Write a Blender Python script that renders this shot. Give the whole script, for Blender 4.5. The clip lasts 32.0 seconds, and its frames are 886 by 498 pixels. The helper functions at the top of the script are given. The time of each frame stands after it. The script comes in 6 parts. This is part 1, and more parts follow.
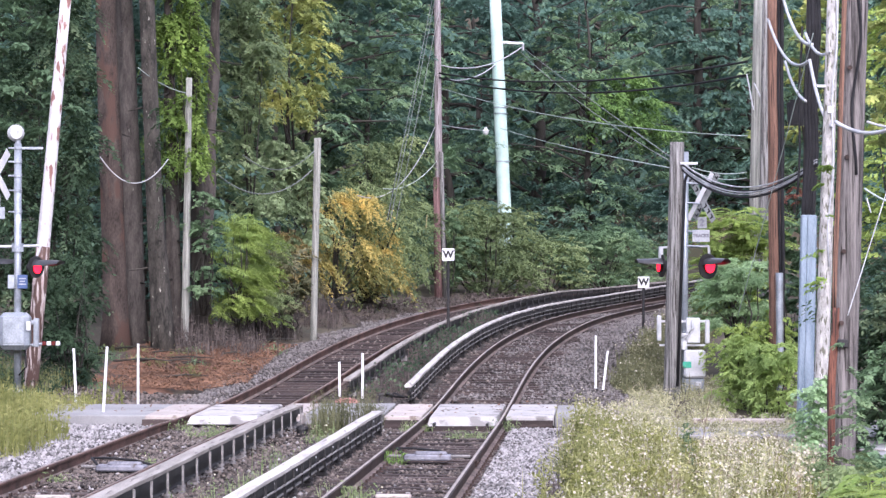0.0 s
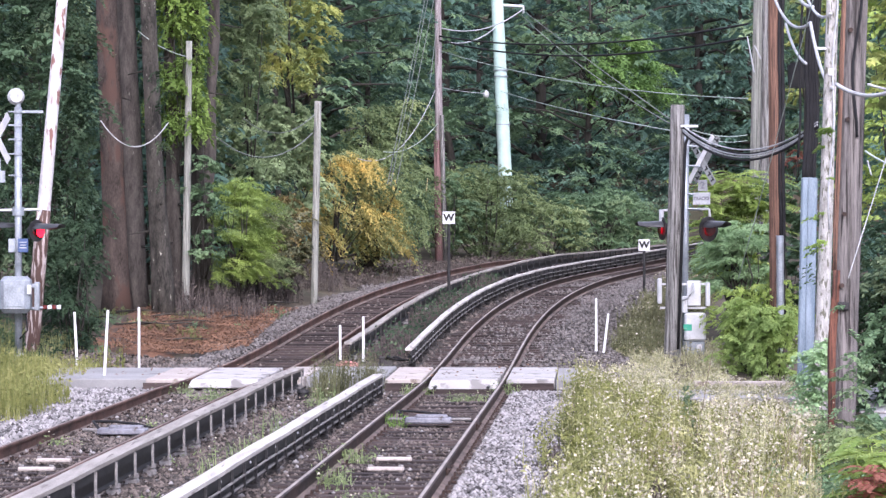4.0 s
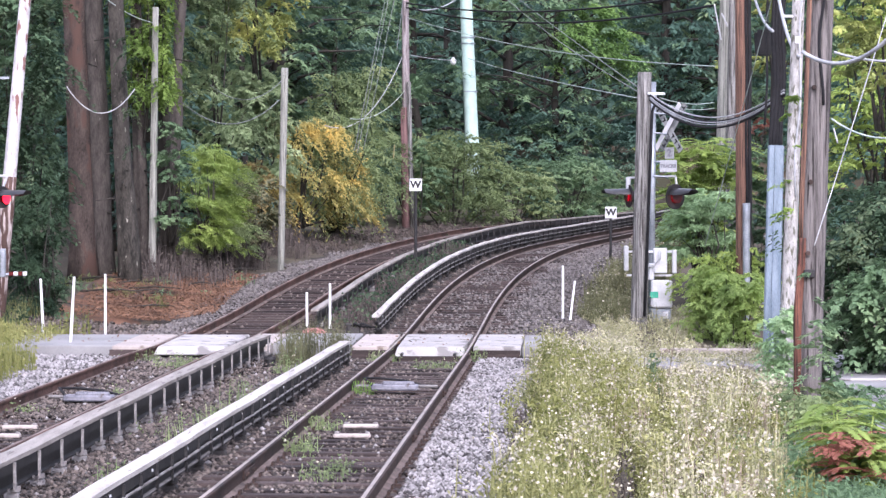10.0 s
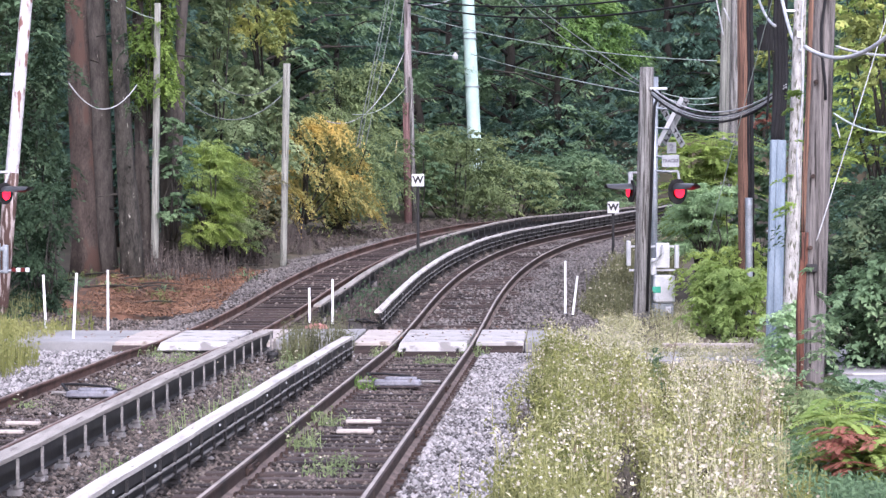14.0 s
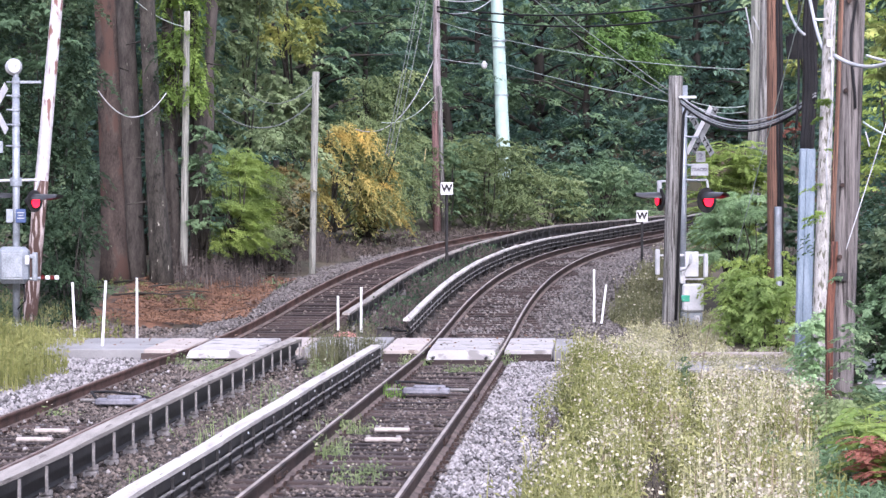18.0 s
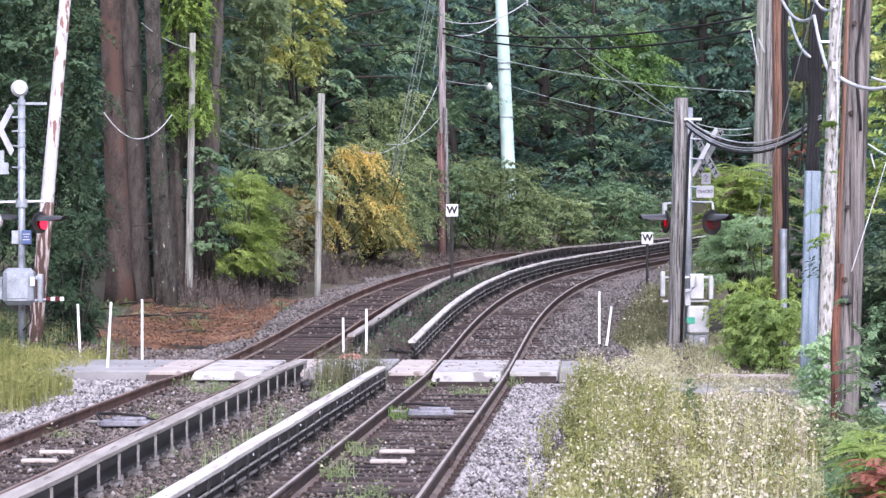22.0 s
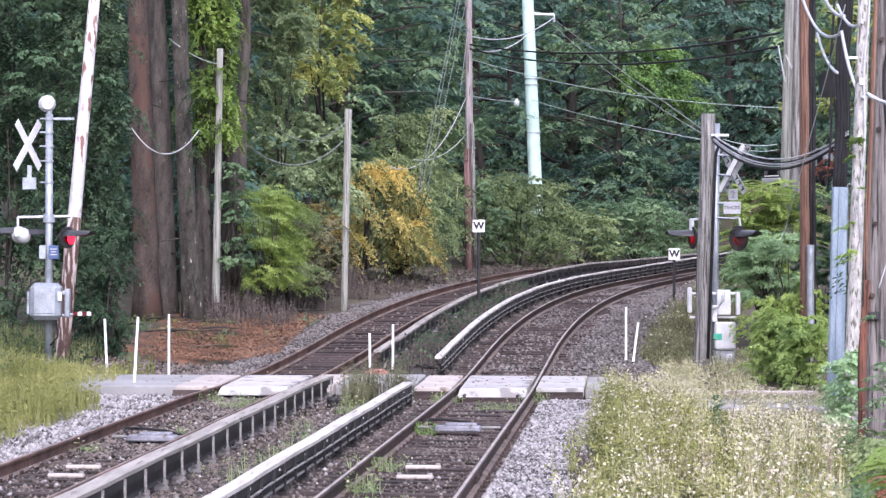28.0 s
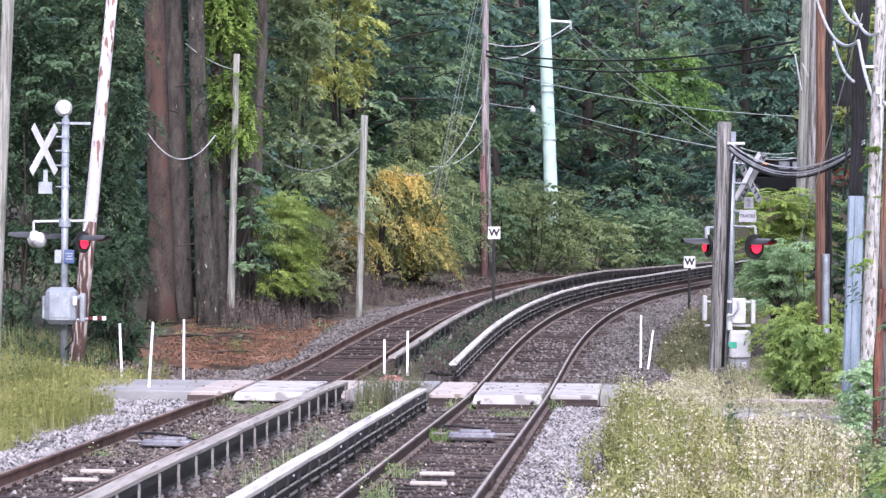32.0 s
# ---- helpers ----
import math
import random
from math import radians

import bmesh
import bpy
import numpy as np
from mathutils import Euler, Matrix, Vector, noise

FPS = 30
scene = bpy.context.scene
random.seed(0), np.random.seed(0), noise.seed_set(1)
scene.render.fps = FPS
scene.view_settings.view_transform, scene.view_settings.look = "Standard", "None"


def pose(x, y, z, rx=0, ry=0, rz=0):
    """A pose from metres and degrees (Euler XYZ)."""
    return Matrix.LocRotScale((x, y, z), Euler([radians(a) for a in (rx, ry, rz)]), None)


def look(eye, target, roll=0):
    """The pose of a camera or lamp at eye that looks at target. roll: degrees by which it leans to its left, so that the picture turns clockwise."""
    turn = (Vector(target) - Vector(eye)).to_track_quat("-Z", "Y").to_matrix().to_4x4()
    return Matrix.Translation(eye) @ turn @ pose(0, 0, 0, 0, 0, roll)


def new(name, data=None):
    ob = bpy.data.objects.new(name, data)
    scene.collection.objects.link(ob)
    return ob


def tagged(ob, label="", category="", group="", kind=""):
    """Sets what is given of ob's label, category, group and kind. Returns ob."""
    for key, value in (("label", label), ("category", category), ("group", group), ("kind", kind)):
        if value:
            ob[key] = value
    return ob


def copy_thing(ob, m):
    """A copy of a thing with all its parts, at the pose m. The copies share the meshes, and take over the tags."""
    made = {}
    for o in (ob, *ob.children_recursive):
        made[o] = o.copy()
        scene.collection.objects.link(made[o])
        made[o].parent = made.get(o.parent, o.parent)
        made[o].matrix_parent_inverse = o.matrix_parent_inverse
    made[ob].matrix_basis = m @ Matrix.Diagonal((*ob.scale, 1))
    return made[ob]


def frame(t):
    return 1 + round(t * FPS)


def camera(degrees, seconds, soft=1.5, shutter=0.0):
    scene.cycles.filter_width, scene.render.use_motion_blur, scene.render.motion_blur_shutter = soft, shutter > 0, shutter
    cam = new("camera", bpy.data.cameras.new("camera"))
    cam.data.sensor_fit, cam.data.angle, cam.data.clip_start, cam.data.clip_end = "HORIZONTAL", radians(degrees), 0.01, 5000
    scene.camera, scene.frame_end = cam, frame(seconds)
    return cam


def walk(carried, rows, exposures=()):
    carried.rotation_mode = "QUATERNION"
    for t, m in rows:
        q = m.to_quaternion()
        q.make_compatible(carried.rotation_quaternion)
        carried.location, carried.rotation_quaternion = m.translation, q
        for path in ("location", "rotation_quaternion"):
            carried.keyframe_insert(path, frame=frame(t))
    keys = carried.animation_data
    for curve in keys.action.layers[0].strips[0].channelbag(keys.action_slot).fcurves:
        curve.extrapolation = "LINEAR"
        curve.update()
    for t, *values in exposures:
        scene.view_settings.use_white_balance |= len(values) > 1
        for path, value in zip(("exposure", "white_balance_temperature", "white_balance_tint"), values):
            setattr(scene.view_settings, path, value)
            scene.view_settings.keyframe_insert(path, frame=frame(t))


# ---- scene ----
cam = camera(19.36, 32.0, soft=1.42)
EYE = Vector((0.0, 0.0, 2.695))
FOCAL, PITCH = 4600.0, math.atan(69 / 4600.0)


def aim(dx, dy, lean):
    """A pose of the hand-held camera: its turn away from the middle heading, in thousandths of a lens length, and its lean."""
    a = Vector((-dx / FOCAL, 1, dy / FOCAL))
    a.rotate(Euler((-PITCH, 0, 0)))
    return look(EYE, EYE + a * 50, lean)


TURNS = [
    (0, 37.8, 119.0, -0.01), (0.5, 31.6, 119.0, 0.04), (1, 27.5, 111.0, 0.11), (1.5, 26.9, 97.0, 0.12), (2, 28.5, 80.4, 0.18), (2.5, 32.4, 68.1, 0.11),
    (3, 39.3, 58.1, 0.02), (3.5, 42.1, 53.6, -0.07), (5.5, 21.7, 54.0, 0.07), (6, 14.8, 38.8, 0.15), (6.5, 1.8, 19.1, 0.11), (7, -28.6, -25.3, 0.09),
    (7.5, -14.2, -19.3, 0.09), (8, -3.1, -9.9, 0.05), (8.5, -0.0, -4.4, 0.01), (9, 0.0, 0.0, 0.00), (9.5, -9.2, -1.5, 0.00), (10, -19.9, -4.6, 0.00),
    (10.5, -32.2, -6.1, 0.00), (11, -41.4, -6.6, 0.00), (11.5, -45.4, -7.0, -0.10), (12, -41.3, -8.0, -0.07), (12.5, -36.3, -10.8, -0.04),
    (13, -27.4, -15.8, -0.11), (13.5, -20.7, -18.3, -0.13), (14, -15.6, -12.9, -0.12), (14.5, -12.6, 2.4, -0.18), (16.5, 10.2, 46.6, -0.15),
    (17, 17.5, 33.8, -0.06), (17.5, 24.5, 16.6, -0.00), (18, 35.2, 2.0, -0.03), (18.5, 43.6, -4.4, -0.02), (19, 50.4, 1.5, 0.01), (19.5, 56.6, 15.3, 0.00),
    (20, 59.1, 30.6, 0.01), (20.5, 54.7, 39.5, 0.03), (21, 49.1, 44.1, 0.06), (21.5, 45.4, 43.5, 0.07), (22, 44.5, 40.6, 0.02), (22.5, 50.5, 39.8, 0.00),
    (23, 62.7, 44.5, -0.02), (23.5, 74.2, 54.4, -0.09), (24, 79.9, 66.1, -0.02), (24.5, 82.8, 73.5, 0.00), (25, 81.1, 76.6, -0.00), (25.5, 76.5, 75.0, 0.00),
    (27.5, 90.6, 73.4, 0.03), (28, 91.8, 68.2, 0.12), (28.5, 85.0, 59.1, 0.17), (29, 78.9, 49.8, 0.31), (29.5, 81.4, 47.6, 0.32), (30, 95.3, 54.4, 0.35),
    (30.5, 111.2, 66.1, 0.35), (31, 121.8, 77.1, 0.39), (31.5, 123.2, 80.1, 0.39), (32, 118.9, 79.8, 0.45),
]
walk(cam, [(t, aim(dx, dy, lean)) for t, dx, dy, lean in TURNS], exposures=[(0, 0.95, 5750, 25), (32, 0.95, 5750, 25)])

# ---- light: an overcast afternoon ----
world = bpy.data.worlds.new("sky")
scene.world = world
world.use_nodes = True
wn = world.node_tree.nodes
sky = wn.new("ShaderNodeTexSky")
sky.sky_type, sky.sun_disc = "NISHITA", False
sky.sun_elevation, sky.sun_rotation = radians(34), radians(170)
sky.air_density, sky.dust_density = 1.0, 4.0
pale = wn.new("ShaderNodeMixRGB")
pale.inputs[0].default_value, pale.inputs[2].default_value = 0.55, (6.25, 6.25, 6.35, 1)
world.node_tree.links.new(sky.outputs[0], pale.inputs[1])
world.node_tree.links.new(pale.outputs[0], wn["Background"].inputs[0])
wn["Background"].inputs[1].default_value = 0.2
sun = new("sun", bpy.data.lights.new("sun", "SUN"))
sun.data.energy, sun.data.angle, sun.data.color = 2.6, radians(28), (1.0, 0.98, 0.95)
sun.matrix_world = look((7, -40, 27), (0, 0, 0))


# ---- materials ----
def material(name, low, high, rough=0.8, scale=3.0, fine=30.0, bump=0.3, metal=0.0, spot=None, spot_at=0.62, stretch=(1, 1, 1), rand=0.0, island=0.0, spec=0.3, spot_scale=None):
    """A surface between two colours at two scales of noise, with fine relief, and stains of a third colour."""
    m = bpy.data.materials.new(name)
    m.use_nodes = True
    n, l = m.node_tree.nodes, m.node_tree.links
    b = n["Principled BSDF"]
    b.inputs["Roughness"].default_value, b.inputs["Metallic"].default_value = rough, metal
    b.inputs["Specular IOR Level"].default_value = spec
    co = n.new("ShaderNodeTexCoord")
    mp = n.new("ShaderNodeMapping")
    mp.inputs["Scale"].default_value = stretch
    l.new(co.outputs["Object"], mp.inputs[0])
    big, small = n.new("ShaderNodeTexNoise"), n.new("ShaderNodeTexNoise")
    for t, s, d in ((big, scale, 4), (small, fine, 3)):
        t.inputs["Scale"].default_value, t.inputs["Detail"].default_value = s, d
        l.new(mp.outputs[0], t.inputs["Vector"])
    add = n.new("ShaderNodeMath")
    add.operation = "MULTIPLY_ADD"
    l.new(small.outputs[0], add.inputs[0])
    add.inputs[1].default_value = 0.6
    l.new(big.outputs[0], add.inputs[2])
    drive = add
    for amount, node, sock in ((rand, "ShaderNodeObjectInfo", "Random"), (island, "ShaderNodeNewGeometry", "Random Per Island")):
        if amount:
            src, ma = n.new(node), n.new("ShaderNodeMath")
            ma.operation = "MULTIPLY_ADD"
            l.new(src.outputs[sock], ma.inputs[0])
            ma.inputs[1].default_value = amount
            l.new(drive.outputs[0], ma.inputs[2])
            drive = ma
    extra = (rand + island) / 2
    ramp = n.new("ShaderNodeMapRange")
    ramp.inputs[1].default_value, ramp.inputs[2].default_value = 0.6 + extra - 0.35 * (rand + island), 1.0 + extra + 0.35 * (rand + island)
    l.new(drive.outputs[0], ramp.inputs[0])
    mix = n.new("ShaderNodeMixRGB")
    mix.inputs[1].default_value, mix.inputs[2].default_value = (*low, 1), (*high, 1)
    l.new(ramp.outputs[0], mix.inputs[0])
    out = mix
    if spot:
        sp, th, mx = n.new("ShaderNodeTexNoise"), n.new("ShaderNodeMapRange"), n.new("ShaderNodeMixRGB")
        sp.inputs["Scale"].default_value, sp.inputs["Detail"].default_value = spot_scale or scale * 1.7, 5
        l.new(mp.outputs[0], sp.inputs["Vector"])
        th.inputs[1].default_value, th.inputs[2].default_value = spot_at, spot_at + 0.06
        l.new(sp.outputs[0], th.inputs[0])
        l.new(th.outputs[0], mx.inputs[0])
        l.new(out.outputs[0], mx.inputs[1])
        mx.inputs[2].default_value = (*spot, 1)
        out = mx
    l.new(out.outputs[0], b.inputs["Base Color"])
    if bump:
        bp = n.new("ShaderNodeBump")
        bp.inputs["Strength"].default_value, bp.inputs["Distance"].default_value = bump, 0.02
        l.new(add.outputs[0], bp.inputs["Height"])
        l.new(bp.outputs[0], b.inputs["Normal"])
    return m


def foliage(name, dark, mid, bright, patch=0.4, glow=0.46, leafy=0.12):
    """Leaves: a colour for every leaf, patches of tone over the crown, light passing through."""
    m = bpy.data.materials.new(name)
    m.use_nodes = True
    n, l = m.node_tree.nodes, m.node_tree.links
    b = n["Principled BSDF"]
    b.inputs["Roughness"].default_value, b.inputs["Specular IOR Level"].default_value = 0.6, 0.16
    g, co, noi, ob = n.new("ShaderNodeNewGeometry"), n.new("ShaderNodeTexCoord"), n.new("ShaderNodeTexNoise"), n.new("ShaderNodeObjectInfo")
    noi.inputs["Scale"].default_value, noi.inputs["Detail"].default_value = patch, 3
    l.new(g.outputs["Position"], noi.inputs["Vector"])
    a1, a2 = n.new("ShaderNodeMath"), n.new("ShaderNodeMath")
    for a, src, k in ((a1, g.outputs["Random Per Island"], leafy), (a2, ob.outputs["Random"], 0.25)):
        a.operation = "MULTIPLY_ADD"
        l.new(src, a.inputs[0])
        a.inputs[1].default_value = k
    wide = n.new("ShaderNodeMath")
    wide.operation, wide.inputs[1].default_value = "MULTIPLY", 1.7
    l.new(noi.outputs[0], wide.inputs[0])
    l.new(wide.outputs[0], a1.inputs[2])
    l.new(a1.outputs[0], a2.inputs[2])
    ramp = n.new("ShaderNodeValToRGB")
    mr = n.new("ShaderNodeMapRange")
    mr.inputs[1].default_value, mr.inputs[2].default_value = 0.62, 1.62
    l.new(a2.outputs[0], mr.inputs[0])
    l.new(mr.outputs[0], ramp.inputs[0])
    e = ramp.color_ramp.elements
    e[0].color, e[1].color = (*dark, 1), (*bright, 1)
    k = e.new(0.55)
    k.color = (*mid, 1)
    l.new(ramp.outputs[0], b.inputs["Base Color"])
    tr, mx = n.new("ShaderNodeBsdfTranslucent"), n.new("ShaderNodeMixShader")
    l.new(ramp.outputs[0], tr.inputs[0])
    mx.inputs[0].default_value = glow
    l.new(b.outputs[0], mx.inputs[1])
    l.new(tr.outputs[0], mx.inputs[2])
    l.new(mx.outputs[0], n["Material Output"].inputs[0])
    return m


def glow(name, colour, strength):
    m = bpy.data.materials.new(name)
    m.use_nodes = True
    b = m.node_tree.nodes["Principled BSDF"]
    b.inputs["Base Color"].default_value = (*colour, 1)
    b.inputs["Emission Color"].default_value, b.inputs["Emission Strength"].default_value = (*colour, 1), strength
    return m


M = dict(
    soil=material("soil", (0.035, 0.03, 0.022), (0.11, 0.09, 0.06), 0.95, 0.35, 9, 0.6, spot=(0.055, 0.058, 0.036), spot_at=0.58, spot_scale=0.5),
    ballast_bed=material("ballast_bed", (0.014, 0.0118, 0.01), (0.062, 0.052, 0.044), 0.95, 2.5, 22, 1.0, spot=(0.16, 0.142, 0.124), spot_at=0.6, spot_scale=16),
    # near-black low tone: shadows among the stones, put into single stones' colour
    stone=material("stone", (0.011, 0.009, 0.0078), (0.168, 0.14, 0.122), 0.9, 0.7, 40, 0.3, island=1.3),
    stone_mid=material("stone_mid", (0.055, 0.049, 0.046), (0.18, 0.163, 0.154), 0.9, 0.7, 40, 0.3, island=1.0),
    stone_clean=material("stone_clean", (0.03, 0.028, 0.027), (0.33, 0.314, 0.308), 0.9, 0.9, 40, 0.3, island=1.2),
    needles=material("needles", (0.06, 0.034, 0.021), (0.2, 0.102, 0.06), 0.95, 1.2, 35, 1.0, spot=(0.05, 0.038, 0.03), spot_at=0.52, spot_scale=1.4),
    asphalt=material("asphalt", (0.165, 0.163, 0.162), (0.26, 0.257, 0.255), 0.9, 0.8, 60, 0.3, spot=(0.14, 0.138, 0.136), spot_at=0.62),
    concrete=material("concrete", (0.245, 0.234, 0.226), (0.385, 0.371, 0.36), 0.85, 1.3, 40, 0.25, spot=(0.16, 0.15, 0.143), spot_at=0.55, rand=0.3),
    concrete_warm=material("concrete_warm", (0.24, 0.21, 0.19), (0.4, 0.36, 0.33), 0.85, 1.3, 40, 0.25, spot=(0.16, 0.13, 0.11), spot_at=0.58, rand=0.3),
    rust=material("rust", (0.014, 0.0095, 0.008), (0.058, 0.037, 0.03), 0.75, 2, 45, 0.3, metal=0.2, spot=(0.09, 0.055, 0.042), spot_at=0.64),
    rust_red=material("rust_red", (0.03, 0.017, 0.013), (0.12, 0.068, 0.052), 0.8, 2, 45, 0.3, metal=0.1, spot=(0.05, 0.03, 0.024), spot_at=0.6),
    rail_worn=material("rail_worn", (0.07, 0.048, 0.04), (0.2, 0.15, 0.125), 0.55, 2, 60, 0.1, metal=0.2),
    rail_foot=material("rail_foot", (0.045, 0.032, 0.027), (0.17, 0.13, 0.112), 0.8, 3, 45, 0.2),
    hood=material("hood", (0.012, 0.012, 0.014), (0.035, 0.036, 0.04), 0.32, 3, 30, 0.05, spec=0.6),
    rail_top=material("rail_top", (0.17, 0.142, 0.122), (0.34, 0.295, 0.258), 0.5, 2, 60, 0.05, metal=0.1, spec=0.4),
    tie=material("tie", (0.011, 0.008, 0.0078), (0.072, 0.054, 0.049), 0.9, 1.5, 14, 0.6, stretch=(0.6, 8, 8), rand=0.5, spot=(0.15, 0.12, 0.1), spot_at=0.66),
    board=material("board", (0.28, 0.262, 0.245), (0.48, 0.455, 0.425), 0.8, 1.2, 20, 0.3, stretch=(6, 0.6, 6), spot=(0.2, 0.18, 0.16), spot_at=0.62),
    board_old=material("board_old", (0.165, 0.15, 0.134), (0.3, 0.275, 0.247), 0.85, 1.2, 20, 0.4, stretch=(6, 0.6, 6), spot=(0.12, 0.105, 0.095), spot_at=0.6),
    black=material("black", (0.006, 0.006, 0.007), (0.024, 0.023, 0.023), 0.6, 3, 30, 0.2),
    black_block=material("black_block", (0.012, 0.011, 0.011), (0.05, 0.046, 0.044), 0.7, 4, 30, 0.2, rand=0.4),
    slate=material("slate", (0.09, 0.09, 0.105), (0.2, 0.2, 0.225), 0.6, 4, 30, 0.2, spot=(0.07, 0.06, 0.055), spot_at=0.62),
    bracket=material("bracket", (0.12, 0.112, 0.108), (0.27, 0.26, 0.25), 0.7, 4, 30, 0.2, metal=0.3),
    porcelain=material("porcelain", (0.16, 0.15, 0.145), (0.3, 0.285, 0.275), 0.5, 5, 30, 0.1, rand=0.3),
    bark=material("bark", (0.02, 0.0172, 0.015), (0.098, 0.085, 0.074), 0.95, 2.6, 13, 1.0, stretch=(2.6, 2.6, 0.8), rand=0.3, spot=(0.25, 0.24, 0.21), spot_at=0.7, spot_scale=4.5),
    bark_lichen=material("bark_lichen", (0.013, 0.012, 0.01), (0.062, 0.056, 0.047), 0.95, 2.6, 13, 1.0, stretch=(2.6, 2.6, 0.9), spot=(0.3, 0.29, 0.25), spot_at=0.665, spot_scale=5.5),
    bark_red=material("bark_red", (0.019, 0.0148, 0.0125), (0.086, 0.066, 0.056), 0.95, 1.3, 12, 1.0, stretch=(2.4, 2.4, 0.9), spot=(0.075, 0.045, 0.035), spot_at=0.54, spot_scale=0.9),
    bark_dark=material("bark_dark", (0.016, 0.0145, 0.012), (0.052, 0.047, 0.039), 0.95, 2.2, 16, 0.8, stretch=(3, 3, 0.5), rand=0.3),
    pole_grey=material("pole_grey", (0.05, 0.048, 0.045), (0.255, 0.25, 0.238), 0.9, 2.4, 24, 0.8, stretch=(9, 9, 0.35), spot=(0.045, 0.041, 0.037), spot_at=0.55),
    pole_brown=material("pole_brown", (0.12, 0.1, 0.098), (0.36, 0.325, 0.33), 0.9, 1.8, 24, 0.6, stretch=(9, 9, 0.3), spot=(0.07, 0.055, 0.05), spot_at=0.57),
    pole_mauve=material("pole_mauve", (0.09, 0.05, 0.048), (0.26, 0.16, 0.155), 0.9, 1.8, 24, 0.6, stretch=(9, 9, 0.3), spot=(0.05, 0.032, 0.03), spot_at=0.57),
    pole_dark=material("pole_dark", (0.04, 0.036, 0.034), (0.19, 0.172, 0.163), 0.9, 2.0, 20, 0.9, stretch=(7, 7, 0.28), spot=(0.03, 0.026, 0.024), spot_at=0.54),
    pole_red=material("pole_red", (0.05, 0.022, 0.016), (0.2, 0.085, 0.056), 0.9, 1.8, 20, 0.8, stretch=(8, 8, 0.4), spot=(0.035, 0.02, 0.016), spot_at=0.56),
    pole_orange=material("pole_orange", (0.07, 0.04, 0.029), (0.25, 0.14, 0.097), 0.9, 1.8, 24, 0.8, stretch=(10, 10, 0.25), spot=(0.045, 0.028, 0.022), spot_at=0.55),
    pole_pale=material("pole_pale", (0.2, 0.195, 0.185), (0.4, 0.39, 0.37), 0.85, 4, 24, 0.8, stretch=(4, 4, 1.2), spot=(0.1, 0.1, 0.075), spot_at=0.55, spot_scale=5),
    pole_thin=material("pole_thin", (0.11, 0.115, 0.1), (0.3, 0.3, 0.265), 0.85, 2.5, 24, 0.6, stretch=(8, 8, 0.3), spot=(0.08, 0.08, 0.065), spot_at=0.6),
    flaking=material("flaking", (0.33, 0.318, 0.318), (0.5, 0.488, 0.492), 0.75, 2.5, 20, 0.5, stretch=(2.5, 2.5, 0.8), spot=(0.17, 0.085, 0.07), spot_at=0.575, spot_scale=2.6),
    flaking_low=material("flaking_low", (0.3, 0.24, 0.22), (0.55, 0.5, 0.48), 0.85, 2.5, 20, 0.8, stretch=(5, 5, 0.6), spot=(0.075, 0.045, 0.036), spot_at=0.44, spot_scale=2.4),
    green_steel=material("green_steel", (0.3, 0.42, 0.38), (0.42, 0.55, 0.5), 0.5, 1.5, 20, 0.05, spot=(0.25, 0.33, 0.3), spot_at=0.66),
    galvanised=material("galvanised", (0.17, 0.19, 0.21), (0.32, 0.35, 0.385), 0.45, 3, 30, 0.08, metal=0.45, spot=(0.25, 0.26, 0.27), spot_at=0.66),
    guard_steel=material("guard_steel", (0.11, 0.15, 0.19), (0.23, 0.28, 0.33), 0.5, 2, 30, 0.1, metal=0.3, stretch=(3, 3, 0.5), spot=(0.2, 0.24, 0.28), spot_at=0.62),
    alu=material("alu", (0.4, 0.41, 0.43), (0.58, 0.59, 0.61), 0.4, 3, 30, 0.05, metal=0.5),
    white=material("white", (0.4, 0.41, 0.42), (0.55, 0.55, 0.56), 0.55, 3, 30, 0.05, spot=(0.5, 0.49, 0.47), spot_at=0.66),
    stake=material("stake", (0.5, 0.5, 0.5), (0.68, 0.68, 0.68), 0.6, 5, 40, 0.1, spot=(0.35, 0.32, 0.3), spot_at=0.68),
    lens_red=material("lens_red", (0.05, 0.003, 0.004), (0.09, 0.005, 0.006), 0.25, 5, 60, 0.1, spec=0.5),
    letter=material("letter", (0.01, 0.01, 0.01), (0.025, 0.025, 0.025), 0.6),
    blue=material("blue", (0.035, 0.06, 0.14), (0.06, 0.095, 0.2), 0.5),
    sign_grey=material("sign_grey", (0.24, 0.25, 0.26), (0.4, 0.41, 0.42), 0.55, 2, 30, 0.05, spot=(0.2, 0.2, 0.2), spot_at=0.62),
    sign_dim=material("sign_dim", (0.15, 0.16, 0.16), (0.27, 0.28, 0.28), 0.6, 2, 30, 0.05),
    mauve=material("mauve", (0.13, 0.1, 0.07), (0.33, 0.27, 0.2), 0.9, 1, 20, 0.1, island=1.0),
    green=material("green", (0.03, 0.25, 0.16), (0.05, 0.33, 0.22), 0.5),
    cable=material("cable", (0.006, 0.006, 0.007), (0.016, 0.016, 0.018), 0.85, 3, 20, 0.1),
    cable_pale=material("cable_pale", (0.24, 0.25, 0.26), (0.42, 0.43, 0.44), 0.5, 3, 20, 0.1),
    cable_dim=material("cable_dim", (0.1, 0.115, 0.105), (0.18, 0.2, 0.19), 0.6, 3, 20, 0.1),
    cable_green=material("cable_green", (0.27, 0.33, 0.3), (0.42, 0.48, 0.45), 0.6, 3, 20, 0.1),
    car_paint=material("car_paint", (0.002, 0.002, 0.0025), (0.006, 0.0062, 0.007), 0.5, 2, 20, 0.0, spec=0.1),
